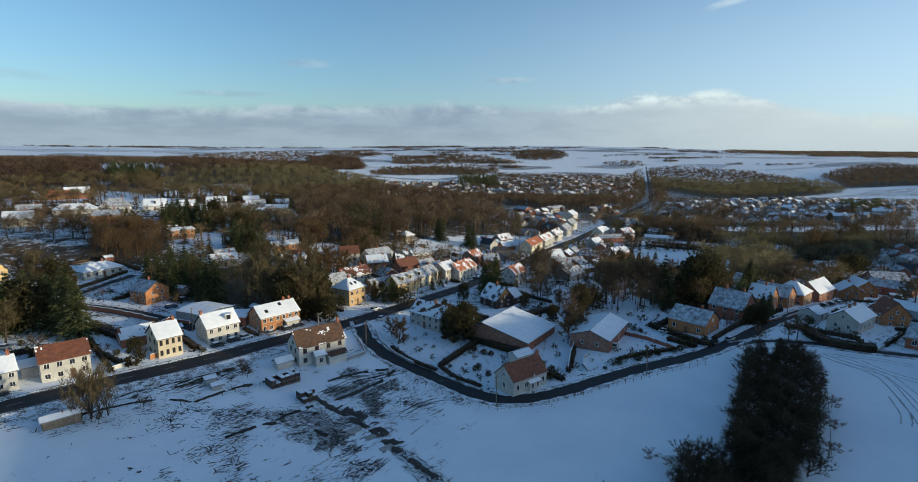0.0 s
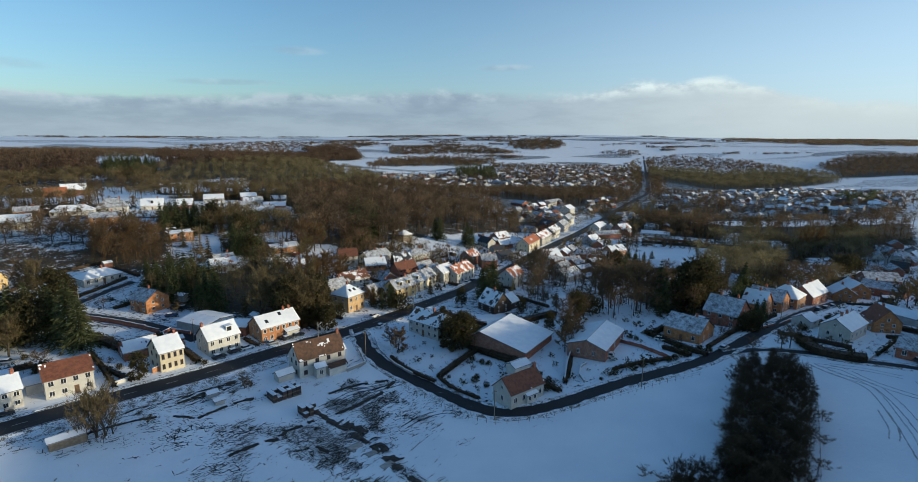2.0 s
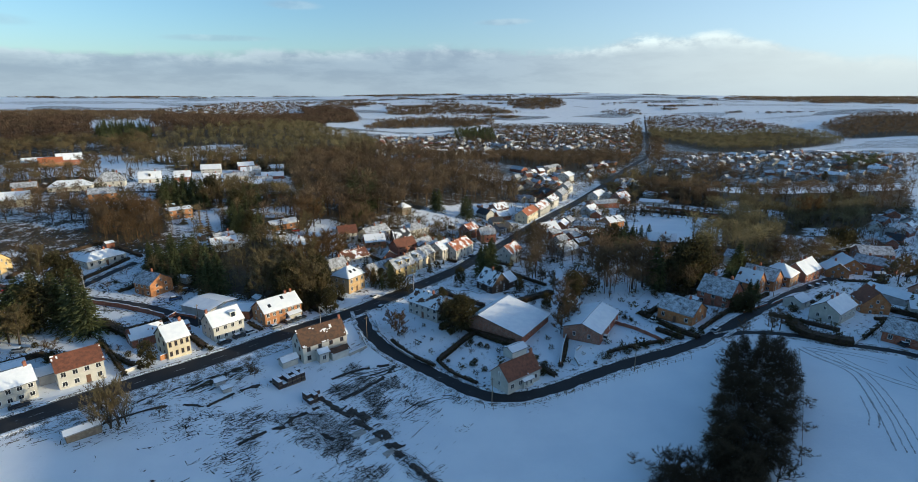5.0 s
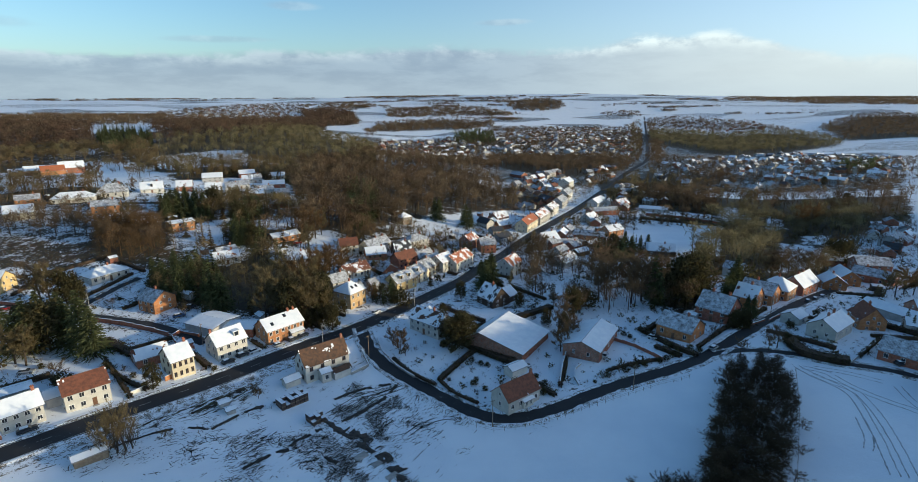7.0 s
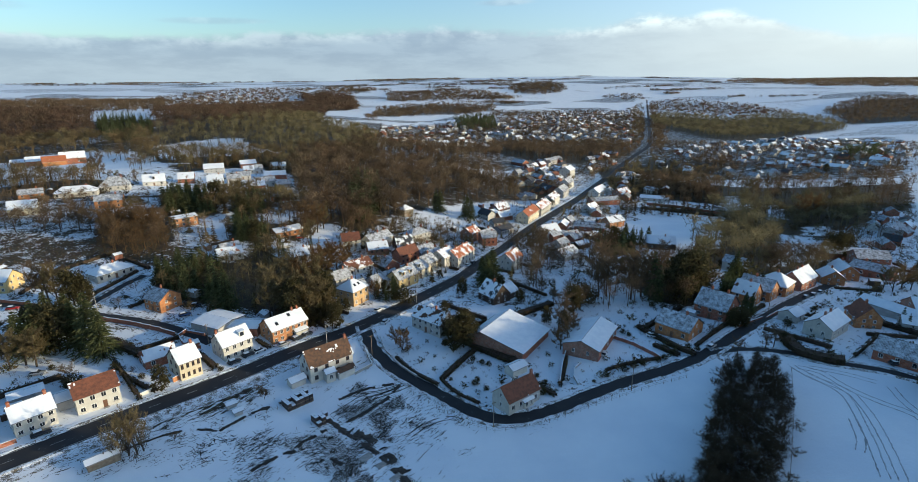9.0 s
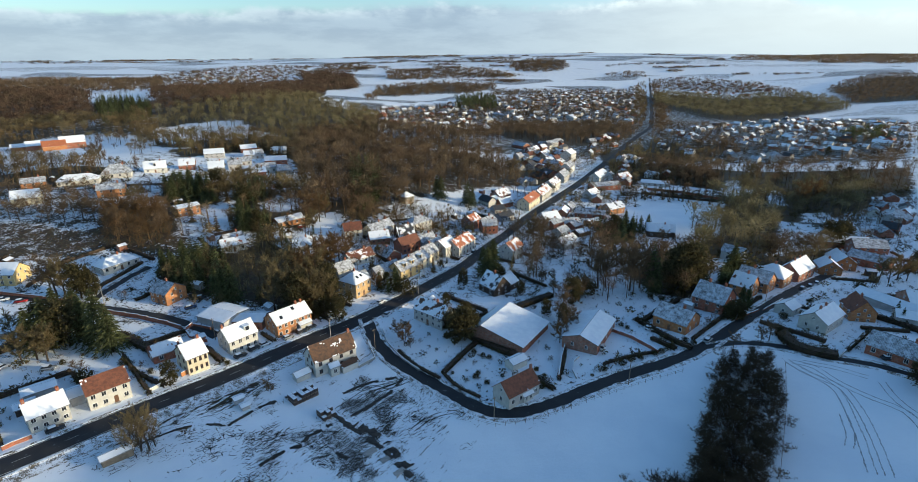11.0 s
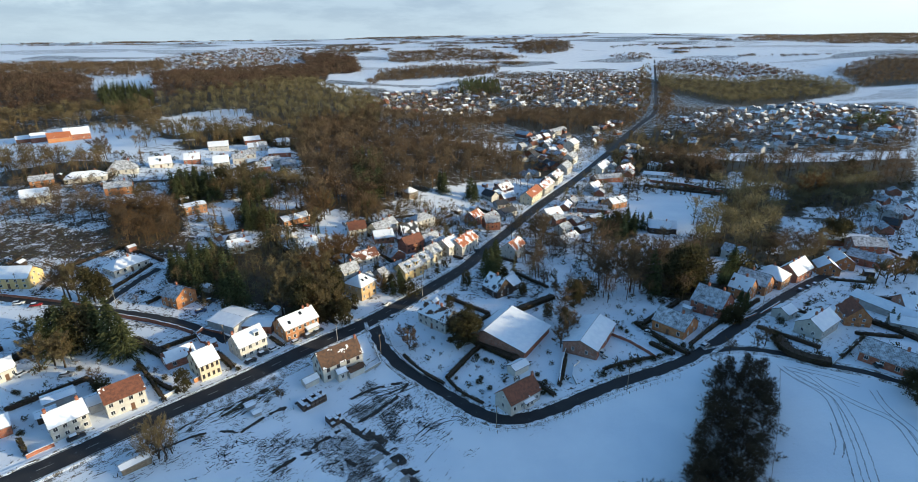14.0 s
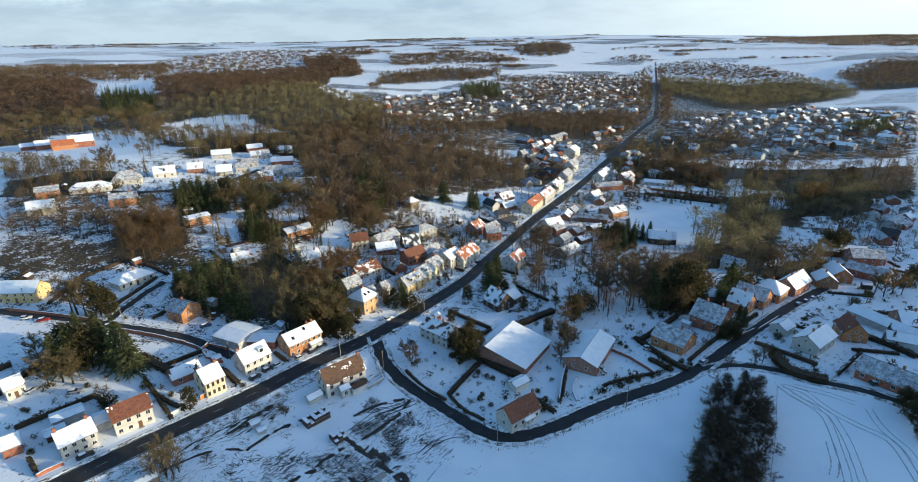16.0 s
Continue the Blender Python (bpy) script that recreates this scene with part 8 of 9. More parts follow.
park("dark", -91.0, 119.1, 40)
park("white", -153.7, 196.1, 15)
park("red", -146.2, 194.3, 15)
park("white", -12.6, 191.1, 50)
park("white", -9.6, 181.1, 60)
park("grey", -43.2, 165.1, 42)
park("dark", -39.4, 169.1, 42)
park("dark", -36.7, 172.1, 42)
park("dark", -52.8, 158.1, 44)
park("dark", -55.9, 153.8, 44)
park("white", -49.9, 160.8, 44)
park("white", 62.7, 149.0, 60)
park("white", 82.9, 157.1, -35)
park("grey", 97.0, 144.8, 35)
park("dark", 161.6, 184.5, 33)
park("dark", 167.7, 187.8, 33)
park("grey", 173.8, 191.3, 33)
park("red", -57.4, 275.6, 20)
park("dark", -81.8, 194.9, 10)
park("blue", -82.9, 186.8, 30)
park("dark", 141.0, 123.2, -10)
park("grey", -109.2, 147.5, 10)
park("dark", 88.2, 337.1, 58)
park("white", 97.6, 352.2, 58)
park("dark", 106.5, 366.2, 58)
park("white", 29.4, 249.0, 54)
park("dark", 32.9, 255.2, 54)
park("grey", 137.6, 392.4, 58)
park("dark", -118.7, 188.2, 15)
park("white", -123.3, 149.5, 60)
utility_pole(20.9, 118.6, 8, 0, 20)
utility_pole(62.9, 127.8, 8.5, 0, 20)
utility_pole(-13.3, 157.9, 8, 0, 40)
utility_pole(-114.7, 190.2, 8, 1.2, 20)
utility_pole(-163.1, 201.9, 8, 0, 10)
utility_pole(-5.0, 202.5, 8, 1.2, 50)
utility_pole(-66.9, 164.3, 8, 0, 40)
utility_pole(-161.1, 208.3, 7, 0, 0)
utility_pole(2.4, 198.6, 7.5, 1.3, 140)
utility_pole(-29.0, 166.0, 7.5, 1.3, 140)
utility_pole(65.2, 315.8, 8, 1.2, 50)
utility_pole(133.0, 167.9, 7, 0, 30)
pallet_stack(-34.8, 130.0, 40, 6)
pallet_stack(-25.7, 123.4, 40, 3)
thawed_streaks([(-22.3, 128.9), (-17.1, 145.7), (-1.1, 145.6), (-0.8, 140.2), (-9.5, 132.3), (-16.7, 125.2)], 520, 11, 46)
thawed_streaks([(-13.2, 128.7), (-1.1, 139.0), (11.0, 126.2), (-0.1, 117.5), (-8.7, 115.8)], 620, 12, 42)
thawed_streaks([(-38.6, 118.9), (-20.4, 119.4), (-13.3, 104.7), (-4.9, 102.2), (-6.1, 86.8), (-30.4, 88.2)], 1100, 13, 44)
thawed_streaks([(-6.2, 106.8), (-0.3, 101.7), (7.8, 89.6), (4.1, 86.6), (-1.6, 94.9)], 200, 14, -50)
thawed_streaks([(-16.1, 119.3), (-8.8, 118.9), (-1.5, 104.7), (-7.9, 100.0), (-18.1, 101.7), (-18.7, 106.1)], 420, 15, 44)
thawed_streaks([(-54.7, 115.2), (-39.9, 129.6), (-30.4, 88.2), (-44.2, 88.5)], 500, 16, 42)
thawed_streaks(ROUGH_FIELDS[0][0], 1000, 1, 40)
thawed_streaks(ROUGH_FIELDS[1][0], 330, 2, 38)
thawed_streaks(ROUGH_FIELDS[2][0], 420, 3, 38)
soil_ridge(smooth_line([(-29.6, 114.6), (-29.1, 117.2), (-26.2, 119.7), (-21.8, 123.7), (-17.0, 126.7), (-12.0, 131.3), (-8.1, 135.0), (-3.9, 142.2)], 0.5), 0.9, 1)
soil_ridge(smooth_line([(-24.8, 128.0), (-20.5, 123.2), (-16.4, 119.3), (-12.6, 115.5), (-8.8, 110.9), (-5.3, 105.7), (0.5, 97.5), (5.0, 90.5)], 0.5), 1.1, 2)
soil_ridge(smooth_line([(-17.2, 121.6), (-14.8, 120.2), (-12.1, 118.1), (-10.6, 115.9)], 0.5), 2.0, 3)
soil_ridge(smooth_line([(-8.3, 114.2), (-6.4, 110.3), (-4.1, 106.3), (-2.4, 103.6)], 0.5), 1.7, 4)
soil_ridge(smooth_line([(-50.3, 121.2), (-47.7, 124.9), (-43.4, 129.8), (-39.0, 132.9), (-36.2, 135.0)], 0.5), 0.7, 5)
soil_ridge(smooth_line([(-71.1, 112.2), (-61.8, 119.6), (-55.0, 121.6), (-50.3, 121.2)], 0.5), 0.6, 6)
soil_ridge(smooth_line([(-21.0, 111.0), (-17.3, 108.3), (-16.4, 107.1)], 0.5), 0.9, 7)
soil_ridge(smooth_line([(-39.5, 106.0), (-36.1, 109.8), (-32.8, 113.0), (-29.5, 114.2)], 0.5), 0.8, 8)
soil_ridge(smooth_line([(-21.8, 135.5), (-14.8, 140.0), (-5.6, 142.7)], 0.5), 0.8, 9)
concrete_slab(-13.0, 109.1, 40, 3.2, 2.0)
concrete_slab(-8.9, 106.3, 40, 2.4, 1.6)
concrete_slab(-5.5, 101.4, 40, 3, 1.6)

# ---- trees that stand alone ----
tree("thicket", 106.4, 128.2, 4.8)
tree("thicket", 103.1, 131.4, 4.8)
tree("thicket", 97.4, 131.4, 4.8)
tree("thicket", 92.4, 128.5, 4.8)
tree("thicket", 100.7, 120.1, 6.3)
tree("thicket", 97.8, 122.6, 6.0, 1.1)
tree("thicket", 93.9, 121.5, 6.0, 1.1)
tree("thicket", 86.8, 121.1, 6.3)
tree("thicket", 98.4, 115.0, 7.9)
tree("thicket", 95.2, 116.2, 7.5, 1.1)
tree("thicket", 87.3, 114.8, 7.5, 1.1)
tree("thicket", 83.1, 114.7, 7.9)
tree("thicket", 94.7, 108.7, 7.5, 1.1)
tree("thicket", 88.8, 109.9, 7.5, 1.1)
tree("thicket", 83.2, 108.2, 7.5, 1.1)
tree("thicket", 78.8, 108.4, 7.5, 1.1)
tree("thicket", 88.9, 102.6, 7.5, 1.1)
tree("thicket", 83.4, 102.3, 7.9)
tree("thicket", 79.0, 101.5, 7.9)
tree("thicket", 72.9, 102.0, 7.9)
tree("thicket", 84.7, 97.2, 7.9)
tree("thicket", 79.3, 96.1, 7.5, 1.1)
tree("thicket", 73.3, 95.6, 7.5, 1.1)
tree("thicket", 69.2, 95.7, 7.5, 1.1)
tree("thicket", 80.6, 92.5, 7.9)
tree("thicket", 74.6, 91.2, 7.9)
tree("thicket", 68.5, 90.9, 7.5, 1.1)
tree("thicket", 64.8, 90.8, 7.9)
tree("thicket", 75.8, 87.2, 6.6, 1.15)
tree("thicket", 69.4, 85.5, 6.6, 1.15)
tree("thicket", 62.9, 85.4, 7.9)
tree("thicket", 72.5, 82.1, 7.0, 1.15)
tree("thicket", 65.1, 81.8, 7.9, 1.1)
tree("shrub", 90.8, 129.3, 2.0, 1.6)
tree("shrub", 82.3, 117.3, 2.0, 1.6)
tree("shrub", 75.5, 107.9, 2.0, 1.6)
tree("shrub", 69.5, 99.5, 1.8, 1.6)
tree("shrub", 95.6, 134.5, 2.2, 1.6)
tree("shrub", 66.5, 95.2, 1.7, 1.6)
tree("thicket", 99.0, 126.0, 5.5)
tree("thicket", 103.5, 127.5, 5.0)
tree("thicket", 94.5, 126.5, 5.0)
tree("thicket", 91.0, 125.0, 4.6)
tree("bare", 102.3, 139.1, 6, 1.1)
tree("bare", 111.5, 139.2, 7, 1.1)
tree("bare", 115.5, 140.7, 8, 1.1)
tree("shrub", 47.3, 91.8, 1.9, 1.6)
tree("shrub", 49.8, 89.8, 1.6, 1.6)
tree("shrub", 71.2, 104.4, 1.9, 1.6)
tree("shrub", 76.1, 108.9, 2.0, 1.6)
tree("shrub", 79.7, 114.1, 2.0, 1.6)
tree("shrub", 84.4, 119.4, 2.0, 1.6)
tree("shrub", 86.2, 124.5, 1.8, 1.6)
tree("shrub", 69.3, 97.6, 2.0, 1.6)
tree("shrub", 90.0, 127.9, 2.0, 1.6)
tree("shrub", 65.8, 95.4, 1.8, 1.6)
tree("thicket", 53.1, 86.9, 7.0, 1.2)
tree("thicket", 57.5, 86.3, 6.2, 1.2)
tree("thicket", 62.6, 85.4, 7.6, 1.2)
tree("thicket", 66.4, 84.8, 7.0, 1.2)
tree("thicket", 69.4, 84.3, 6.2, 1.2)
tree("thicket", 49.6, 81.9, 7.6, 1.2)
tree("thicket", 53.7, 81.3, 7.0, 1.2)
tree("thicket", 57.0, 80.8, 6.2, 1.2)
tree("thicket", 62.3, 80.0, 7.6, 1.2)
tree("thicket", 65.2, 79.6, 7.0, 1.2)
tree("thicket", 45.9, 77.0, 6.2, 1.2)
tree("thicket", 49.9, 76.5, 7.6, 1.2)
tree("thicket", 53.0, 76.1, 7.0, 1.2)
tree("thicket", 58.1, 75.4, 6.2, 1.2)
tree("thicket", 60.9, 75.0, 7.6, 1.2)
tree("shrub", 94.5, 102.6, 2.4, 1.5)
tree("shrub", 88.3, 94.5, 2.2, 1.5)
tree("shrub", 81.3, 87.6, 2.6, 1.5)
tree("fir", -120.1, 158.7, 16.2, 1.05)
tree("fir", -115.9, 160.3, 18.9, 1.05)
tree("ivy", -111.3, 162.0, 17.6, 1.05)
tree("fir", -106.6, 163.1, 17.6, 1.05)
tree("fir", -100.0, 159.9, 21.6, 1.05)
tree("fir", -95.5, 156.9, 17.6, 1.05)
tree("fir", -118.5, 170.2, 17.6, 1.05)
tree("fir", -113.9, 172.5, 16.2, 1.05)
tree("ivy", -122.5, 168.7, 13.5, 1.05)
tree("olive", -118.9, 151.5, 12.2)
tree("olive", -130.2, 165.8, 10.8)
tree("olive", -116.2, 153.7, 10.8, 1.3)
tree("olive", -112.4, 152.4, 12.2, 1.2)
tree("bare", -135.4, 197.9, 18.9)
tree("olive", -130.8, 195.4, 17.6)
tree("ivy", -126.0, 196.5, 14.9)
tree("ivy", -122.6, 197.2, 12.2)
tree("bare", -138.9, 200.3, 14.9)
tree("bare", -97.1, 141.4, 6.8)
tree("bush", -95.2, 140.2, 4)
tree("fan", -67.5, 111.5, 12)
tree("fan", -68.9, 110.5, 10)
tree("fan", -66.0, 112.5, 11)
tree("fan", -69.0, 113.5, 9)
tree("fan", -69.6, 109.9, 7)
tree("fan", -64.9, 113.3, 8)
tree("shrub", -59.2, 116.5, 3)
tree("shrub", -64.8, 109.3, 2.4)
tree("ivy", -71.1, 138.6, 8.1)
tree("russet", -43.9, 136.8, 4)
tree("russet", -42.4, 135.5, 3.5)
tree("fir", -68.8, 191.0, 17.6)
tree("fir", -72.5, 192.0, 14.9)
tree("fir", -76.5, 196.7, 13.5)
tree("fir", -89.2, 205.7, 14.9)
tree("fir", -96.9, 210.8, 13.5)
tree("fir", -103.9, 217.0, 12.2)
tree("fir", -89.0, 215.9, 16.2)
tree("fir", -96.9, 221.3, 14.9)
tree("olive", -51.7, 184.1, 17.6)
tree("olive", -47.7, 186.3, 18.9)
tree("ivy", -42.6, 182.7, 17.6)
tree("olive", -38.4, 184.0, 18.9)
tree("olive", -34.2, 186.1, 17.6)
tree("olive", -37.7, 195.4, 20.2)
tree("ivy", -32.7, 192.9, 16.2)
tree("olive", -51.0, 197.9, 18.9)
tree("russet", -42.3, 202.8, 18.9)
tree("russet", -33.0, 231.2, 14.9)
tree("russet", -36.7, 228.0, 16.2)
tree("russet", -30.9, 237.8, 12.2)
tree("russet", -39.9, 222.0, 16.2)
tree("ivy", -27.2, 177.5, 9.5)
tree("ivy", -29.2, 181.7, 8.1)
tree("fir", -6.0, 202.5, 9.5)
tree("spruce_thin", -9.9, 199.9, 8.1)
tree("bush", -3.0, 199.8, 6.8)
tree("russet", -14.2, 202.6, 8.1)
tree("fir", 34.3, 217.5, 16.2)
tree("fir", 37.9, 222.8, 17.6)
tree("fir", 32.9, 222.9, 13.5)
tree("fir", 38.5, 231.4, 14.9)
tree("russet", -3.4, 161.4, 8.1)
tree("russet", -5.5, 165.1, 6.8)
tree("russet", -1.4, 158.5, 4)
tree("ivy", 14.3, 159.8, 12.2)
tree("ivy", 17.6, 161.3, 13.5)
tree("bare", 12.7, 165.5, 10.8)
tree("ivy", 20.2, 164.8, 10.8)
tree("bare", 58.5, 179.6, 12.2)
tree("ivy", 63.0, 184.1, 12.2)
tree("bare", 66.6, 186.3, 10.8)
tree("bare", 53.7, 170.9, 9.5)
tree("bare", 53.6, 160.3, 10.8)
tree("russet", 49.9, 155.1, 9.5)
tree("fir", 67.2, 191.9, 9.5)
tree("bush", 71.4, 193.0, 8.1)
tree("bare", 79.3, 199.4, 20.2)
tree("bare", 83.0, 200.2, 18.9)
tree("bare", 91.2, 194.3, 21.6)
tree("bare", 96.7, 196.7, 20.2)
tree("bare", 56.4, 204.0, 8.1)
tree("bare", 58.9, 195.9, 6.8)
tree("bare", 57.6, 229.7, 9.5)
tree("bare", 72.3, 273.1, 18.9)
tree("olive", 71.3, 283.0, 16.2)
tree("spruce_thin", 99.7, 192.8, 21.6)
tree("spruce_thin", 99.6, 188.2, 17.6)
tree("ivy", 111.2, 187.4, 23.0)
tree("ivy", 116.4, 189.9, 21.6)
tree("ivy", 109.3, 191.2, 20.2)
tree("bare", 121.1, 192.7, 17.6)
tree("fir", 138.5, 197.9, 18.9)
tree("fir", 135.8, 196.7, 13.5)
tree("bush", 144.2, 200.4, 12.2)
tree("fir", 126.4, 171.9, 8.1)
tree("ivy", 116.4, 157.6, 6.8)
tree("bush", 115.5, 159.8, 6.8)
tree("ivy", 112.8, 158.4, 6.8)
tree("fir", 124.8, 166.4, 9.5)
tree("shrub", 102.4, 153.8, 3.5)
tree("shrub", 105.0, 154.5, 3.5)
tree("ivy", 120.6, 143.5, 4)
tree("bare", 119.2, 139.9, 4)
tree("olive", 207.3, 190.9, 12.2)
tree("russet", 215.0, 194.5, 12.2)
tree("olive", 207.9, 196.1, 10.8)
tree("olive", 217.9, 192.9, 10.8)
tree("ivy", 231.0, 201.5, 12.2)
tree("olive", 192.3, 183.9, 6.8)
tree("bush", 184.7, 181.6, 4)
tree("spruce_thin", 167.2, 148.0, 8.1)
tree("spruce_thin", 166.5, 144.9, 6.8)
tree("ivy", 139.5, 112.3, 7)
tree("ivy", 136.8, 106.5, 8)
tree("ivy", 141.2, 109.6, 8)
tree("ivy", 133.4, 100.3, 7)
tree("bare", 143.8, 115.8, 5)
tree("ivy", 122.7, 291.3, 13.5)
tree("fir", 126.9, 288.1, 12.2)
tree("fir", 133.1, 289.8, 12.2)
tree("fir", 139.5, 291.4, 12.2)
tree("fir", 117.5, 292.1, 12.2)
tree("fir", 145.7, 294.5, 12.2)
tree("fir", 133.7, 300.1, 13.5)
tree("olive", 100.7, 231.4, 14.9)
tree("bare", 97.9, 236.0, 13.5)
tree("bare", 113.4, 236.2, 16.2)
tree("olive", 104.8, 226.7, 14.9)
tree("olive", 115.3, 230.1, 13.5)
tree("bare", 123.1, 230.3, 13.5)
tree("bare", 203.2, 344.5, 8.1)
tree("bare", 178.9, 229.7, 16.2)
tree("bare", 180.3, 224.9, 16.2)
tree("bare", 197.3, 228.7, 16.2)
tree("bare", 198.5, 223.9, 13.5)
tree("ivy", 233.1, 256.6, 14.9)
tree("ivy", 234.0, 251.2, 16.2)
tree("ivy", 243.2, 255.7, 13.5)
tree("bare", 194.9, 238.4, 14.9)
tree("russet", 289.9, 350.3, 18.9)
tree("russet", 301.3, 356.0, 18.9)
tree("olive", 307.2, 354.5, 17.6)
tree("russet", 270.5, 287.9, 10.8)
tree("olive", 280.6, 292.8, 10.8)
tree("olive", -51.3, 274.0, 12.2)
tree("russet", -50.1, 287.9, 16.2)
tree("russet", -55.5, 291.6, 16.2)
tree("olive", -47.9, 296.3, 14.9)
tree("spruce_thin", -63.4, 256.7, 9.5)
tree("spruce_thin", -61.3, 253.3, 6.8)
tree("spruce_thin", -50.1, 265.9, 6.8)
tree("spruce_thin", 39.5, 355.7, 16.2)
tree("fir", 44.3, 353.5, 14.9)
tree("fir", 42.4, 362.0, 16.2)
tree("fir", 23.4, 362.6, 17.6)
tree("fir", 20.3, 365.2, 16.2)
tree("bare", -5.7, 341.7, 16.2)
tree("bare", -9.6, 346.2, 16.2)
tree("bare", 5.1, 378.4, 14.9)
tree("bare", 15.8, 376.1, 14.9)
tree("spruce_thin", -93.7, 316.4, 16.2)
tree("spruce_thin", -91.9, 323.1, 16.2)
tree("spruce_thin", -86.5, 317.9, 14.9)
tree("spruce_thin", -106.9, 368.5, 12.2)
tree("fir", -89.6, 368.7, 10.8)
tree("olive", -105.3, 334.0, 16.2)
tree("olive", -108.3, 319.8, 17.6)
tree("ivy", -115.0, 325.1, 17.6)
tree("ivy", -92.9, 299.9, 14.9)
tree("fir", -134.9, 309.7, 16.2)
tree("fir", -134.2, 321.4, 16.2)
tree("fir", -129.5, 322.2, 17.6)
tree("fir", -124.6, 323.1, 16.2)
tree("fir", -117.9, 318.1, 16.2)
tree("fir", -139.6, 326.8, 14.9)
tree("fir", -83.3, 273.9, 13.5)
tree("fir", -88.7, 277.4, 14.9)
tree("fir", -84.3, 266.0, 13.5)
tree("ivy", -77.2, 266.6, 12.2)
tree("russet", -132.3, 277.8, 12.2)
tree("russet", -135.0, 273.8, 12.2)
tree("bare", -142.3, 277.2, 12.2)
tree("russet", -146.3, 273.3, 13.5)
tree("russet", -150.4, 269.5, 13.5)
tree("bare", -144.5, 262.7, 13.5)
tree("bare", -173.3, 272.9, 12.2)
tree("bare", -179.3, 271.0, 12.2)
tree("bare", -166.6, 276.6, 14.9)
tree("bare", -159.1, 273.0, 13.5)
tree("bare", -194.9, 273.8, 12.2)
tree("bare", -204.5, 271.1, 12.2)
tree("olive", -151.9, 307.6, 10.8)
tree("olive", -154.4, 302.4, 10.8)
tree("bare", -289.5, 570.9, 18.9)
tree("bare", -251.3, 630.6, 13.5)
tree("bare", -303.7, 560.0, 12.2)
tree("bare", -224.5, 409.7, 18.9)
tree("bare", -228.2, 404.7, 17.6)
tree("shrub", -273.5, 526.6, 5)
tree("ivy", 474.8, 550.0, 10.8)
tree("olive", 310.3, 437.3, 17.6)
tree("ivy", 380.3, 413.4, 13.5)
tree("bare", -93.4, 336.7, 9.5)
tree("bare", -80.5, 319.0, 9.5)
tree("bare", -72.7, 314.5, 9.5)
tree("bare", -68.2, 318.1, 9.5)
tree("bush", 18.5, 139.3, 1.6)
tree("bush", 21.6, 135.7, 1.5)
tree("bush", 19.6, 141.2, 1.4)
tree("shrub", 19.2, 145.9, 1.8)
tree("bush", 22.4, 150.3, 1.6)
tree("bush", 24.3, 149.1, 1.5)
tree("bush", 19.7, 153.0, 1.6)
tree("bush", 26.8, 138.7, 1)
tree("shrub", 16.2, 148.8, 1)
tree("bush", 11.6, 142.3, 1)
tree("bush", 39.1, 135.4, 2)
tree("bush", 37.2, 131.3, 2.2)
tree("shrub", 40.4, 133.1, 2)
tree("bush", 37.9, 140.1, 1.4)
tree("bush", 58.6, 136.4, 2)
tree("shrub", 60.6, 136.6, 1.8)
tree("shrub", 63.1, 138.0, 2.2)
tree("bush", 65.1, 138.2, 2)
tree("shrub", 67.1, 139.4, 2.4)
tree("bush", 68.7, 139.8, 2)
tree("bush", 71.8, 140.1, 1.8)
tree("shrub", 74.0, 140.6, 1.8)
tree("bush", 77.1, 140.9, 1.6)
tree("bush", 79.5, 141.7, 1.8)
tree("bush", 83.4, 143.6, 2)
tree("bush", 54.0, 134.2, 1)
tree("shrub", 56.6, 135.2, 1.4)
tree("bush", 74.6, 162.5, 1.6)
tree("shrub", 73.8, 164.9, 1.6)
tree("bush", 75.8, 160.0, 1.4)
tree("bush", -3.3, 172.5, 2)
tree("shrub", 1.8, 161.0, 1.6)
tree("bush", 10.2, 175.7, 2)
tree("bush", -58.5, 149.3, 1.6)
tree("shrub", -85.1, 144.7, 2)
tree("bush", -88.9, 149.4, 2.2)
tree("shrub", -82.9, 147.7, 1.8)
tree("bush", -79.1, 144.6, 1.6)
tree("shrub", -82.6, 140.9, 1.4)
tree("bush", -119.6, 139.9, 1.2)
tree("bush", -118.0, 139.2, 1.4)
tree("bush", -114.0, 136.7, 1)
tree("shrub", -108.5, 122.9, 1.5)
tree("bush", -105.9, 121.2, 1.6)
tree("shrub", -104.6, 123.7, 1.2)
tree("bush", -106.9, 150.4, 1.6)
tree("shrub", -104.2, 150.2, 1.2)
tree("shrub", -114.3, 151.0, 1)
tree("shrub", 105.0, 129.2, 2)
tree("bush", 37.9, 203.6, 2)
tree("shrub", 48.8, 199.9, 2)
tree("shrub", 64.5, 204.5, 1.6)
tree("shrub", -12.1, 140.4, 1)
tree("bush", 153.2, 162.8, 2)
tree("shrub", 157.6, 171.3, 2)
tree("bush", 151.8, 168.7, 1.6)
tree("bush", 130.9, 154.9, 2.5)
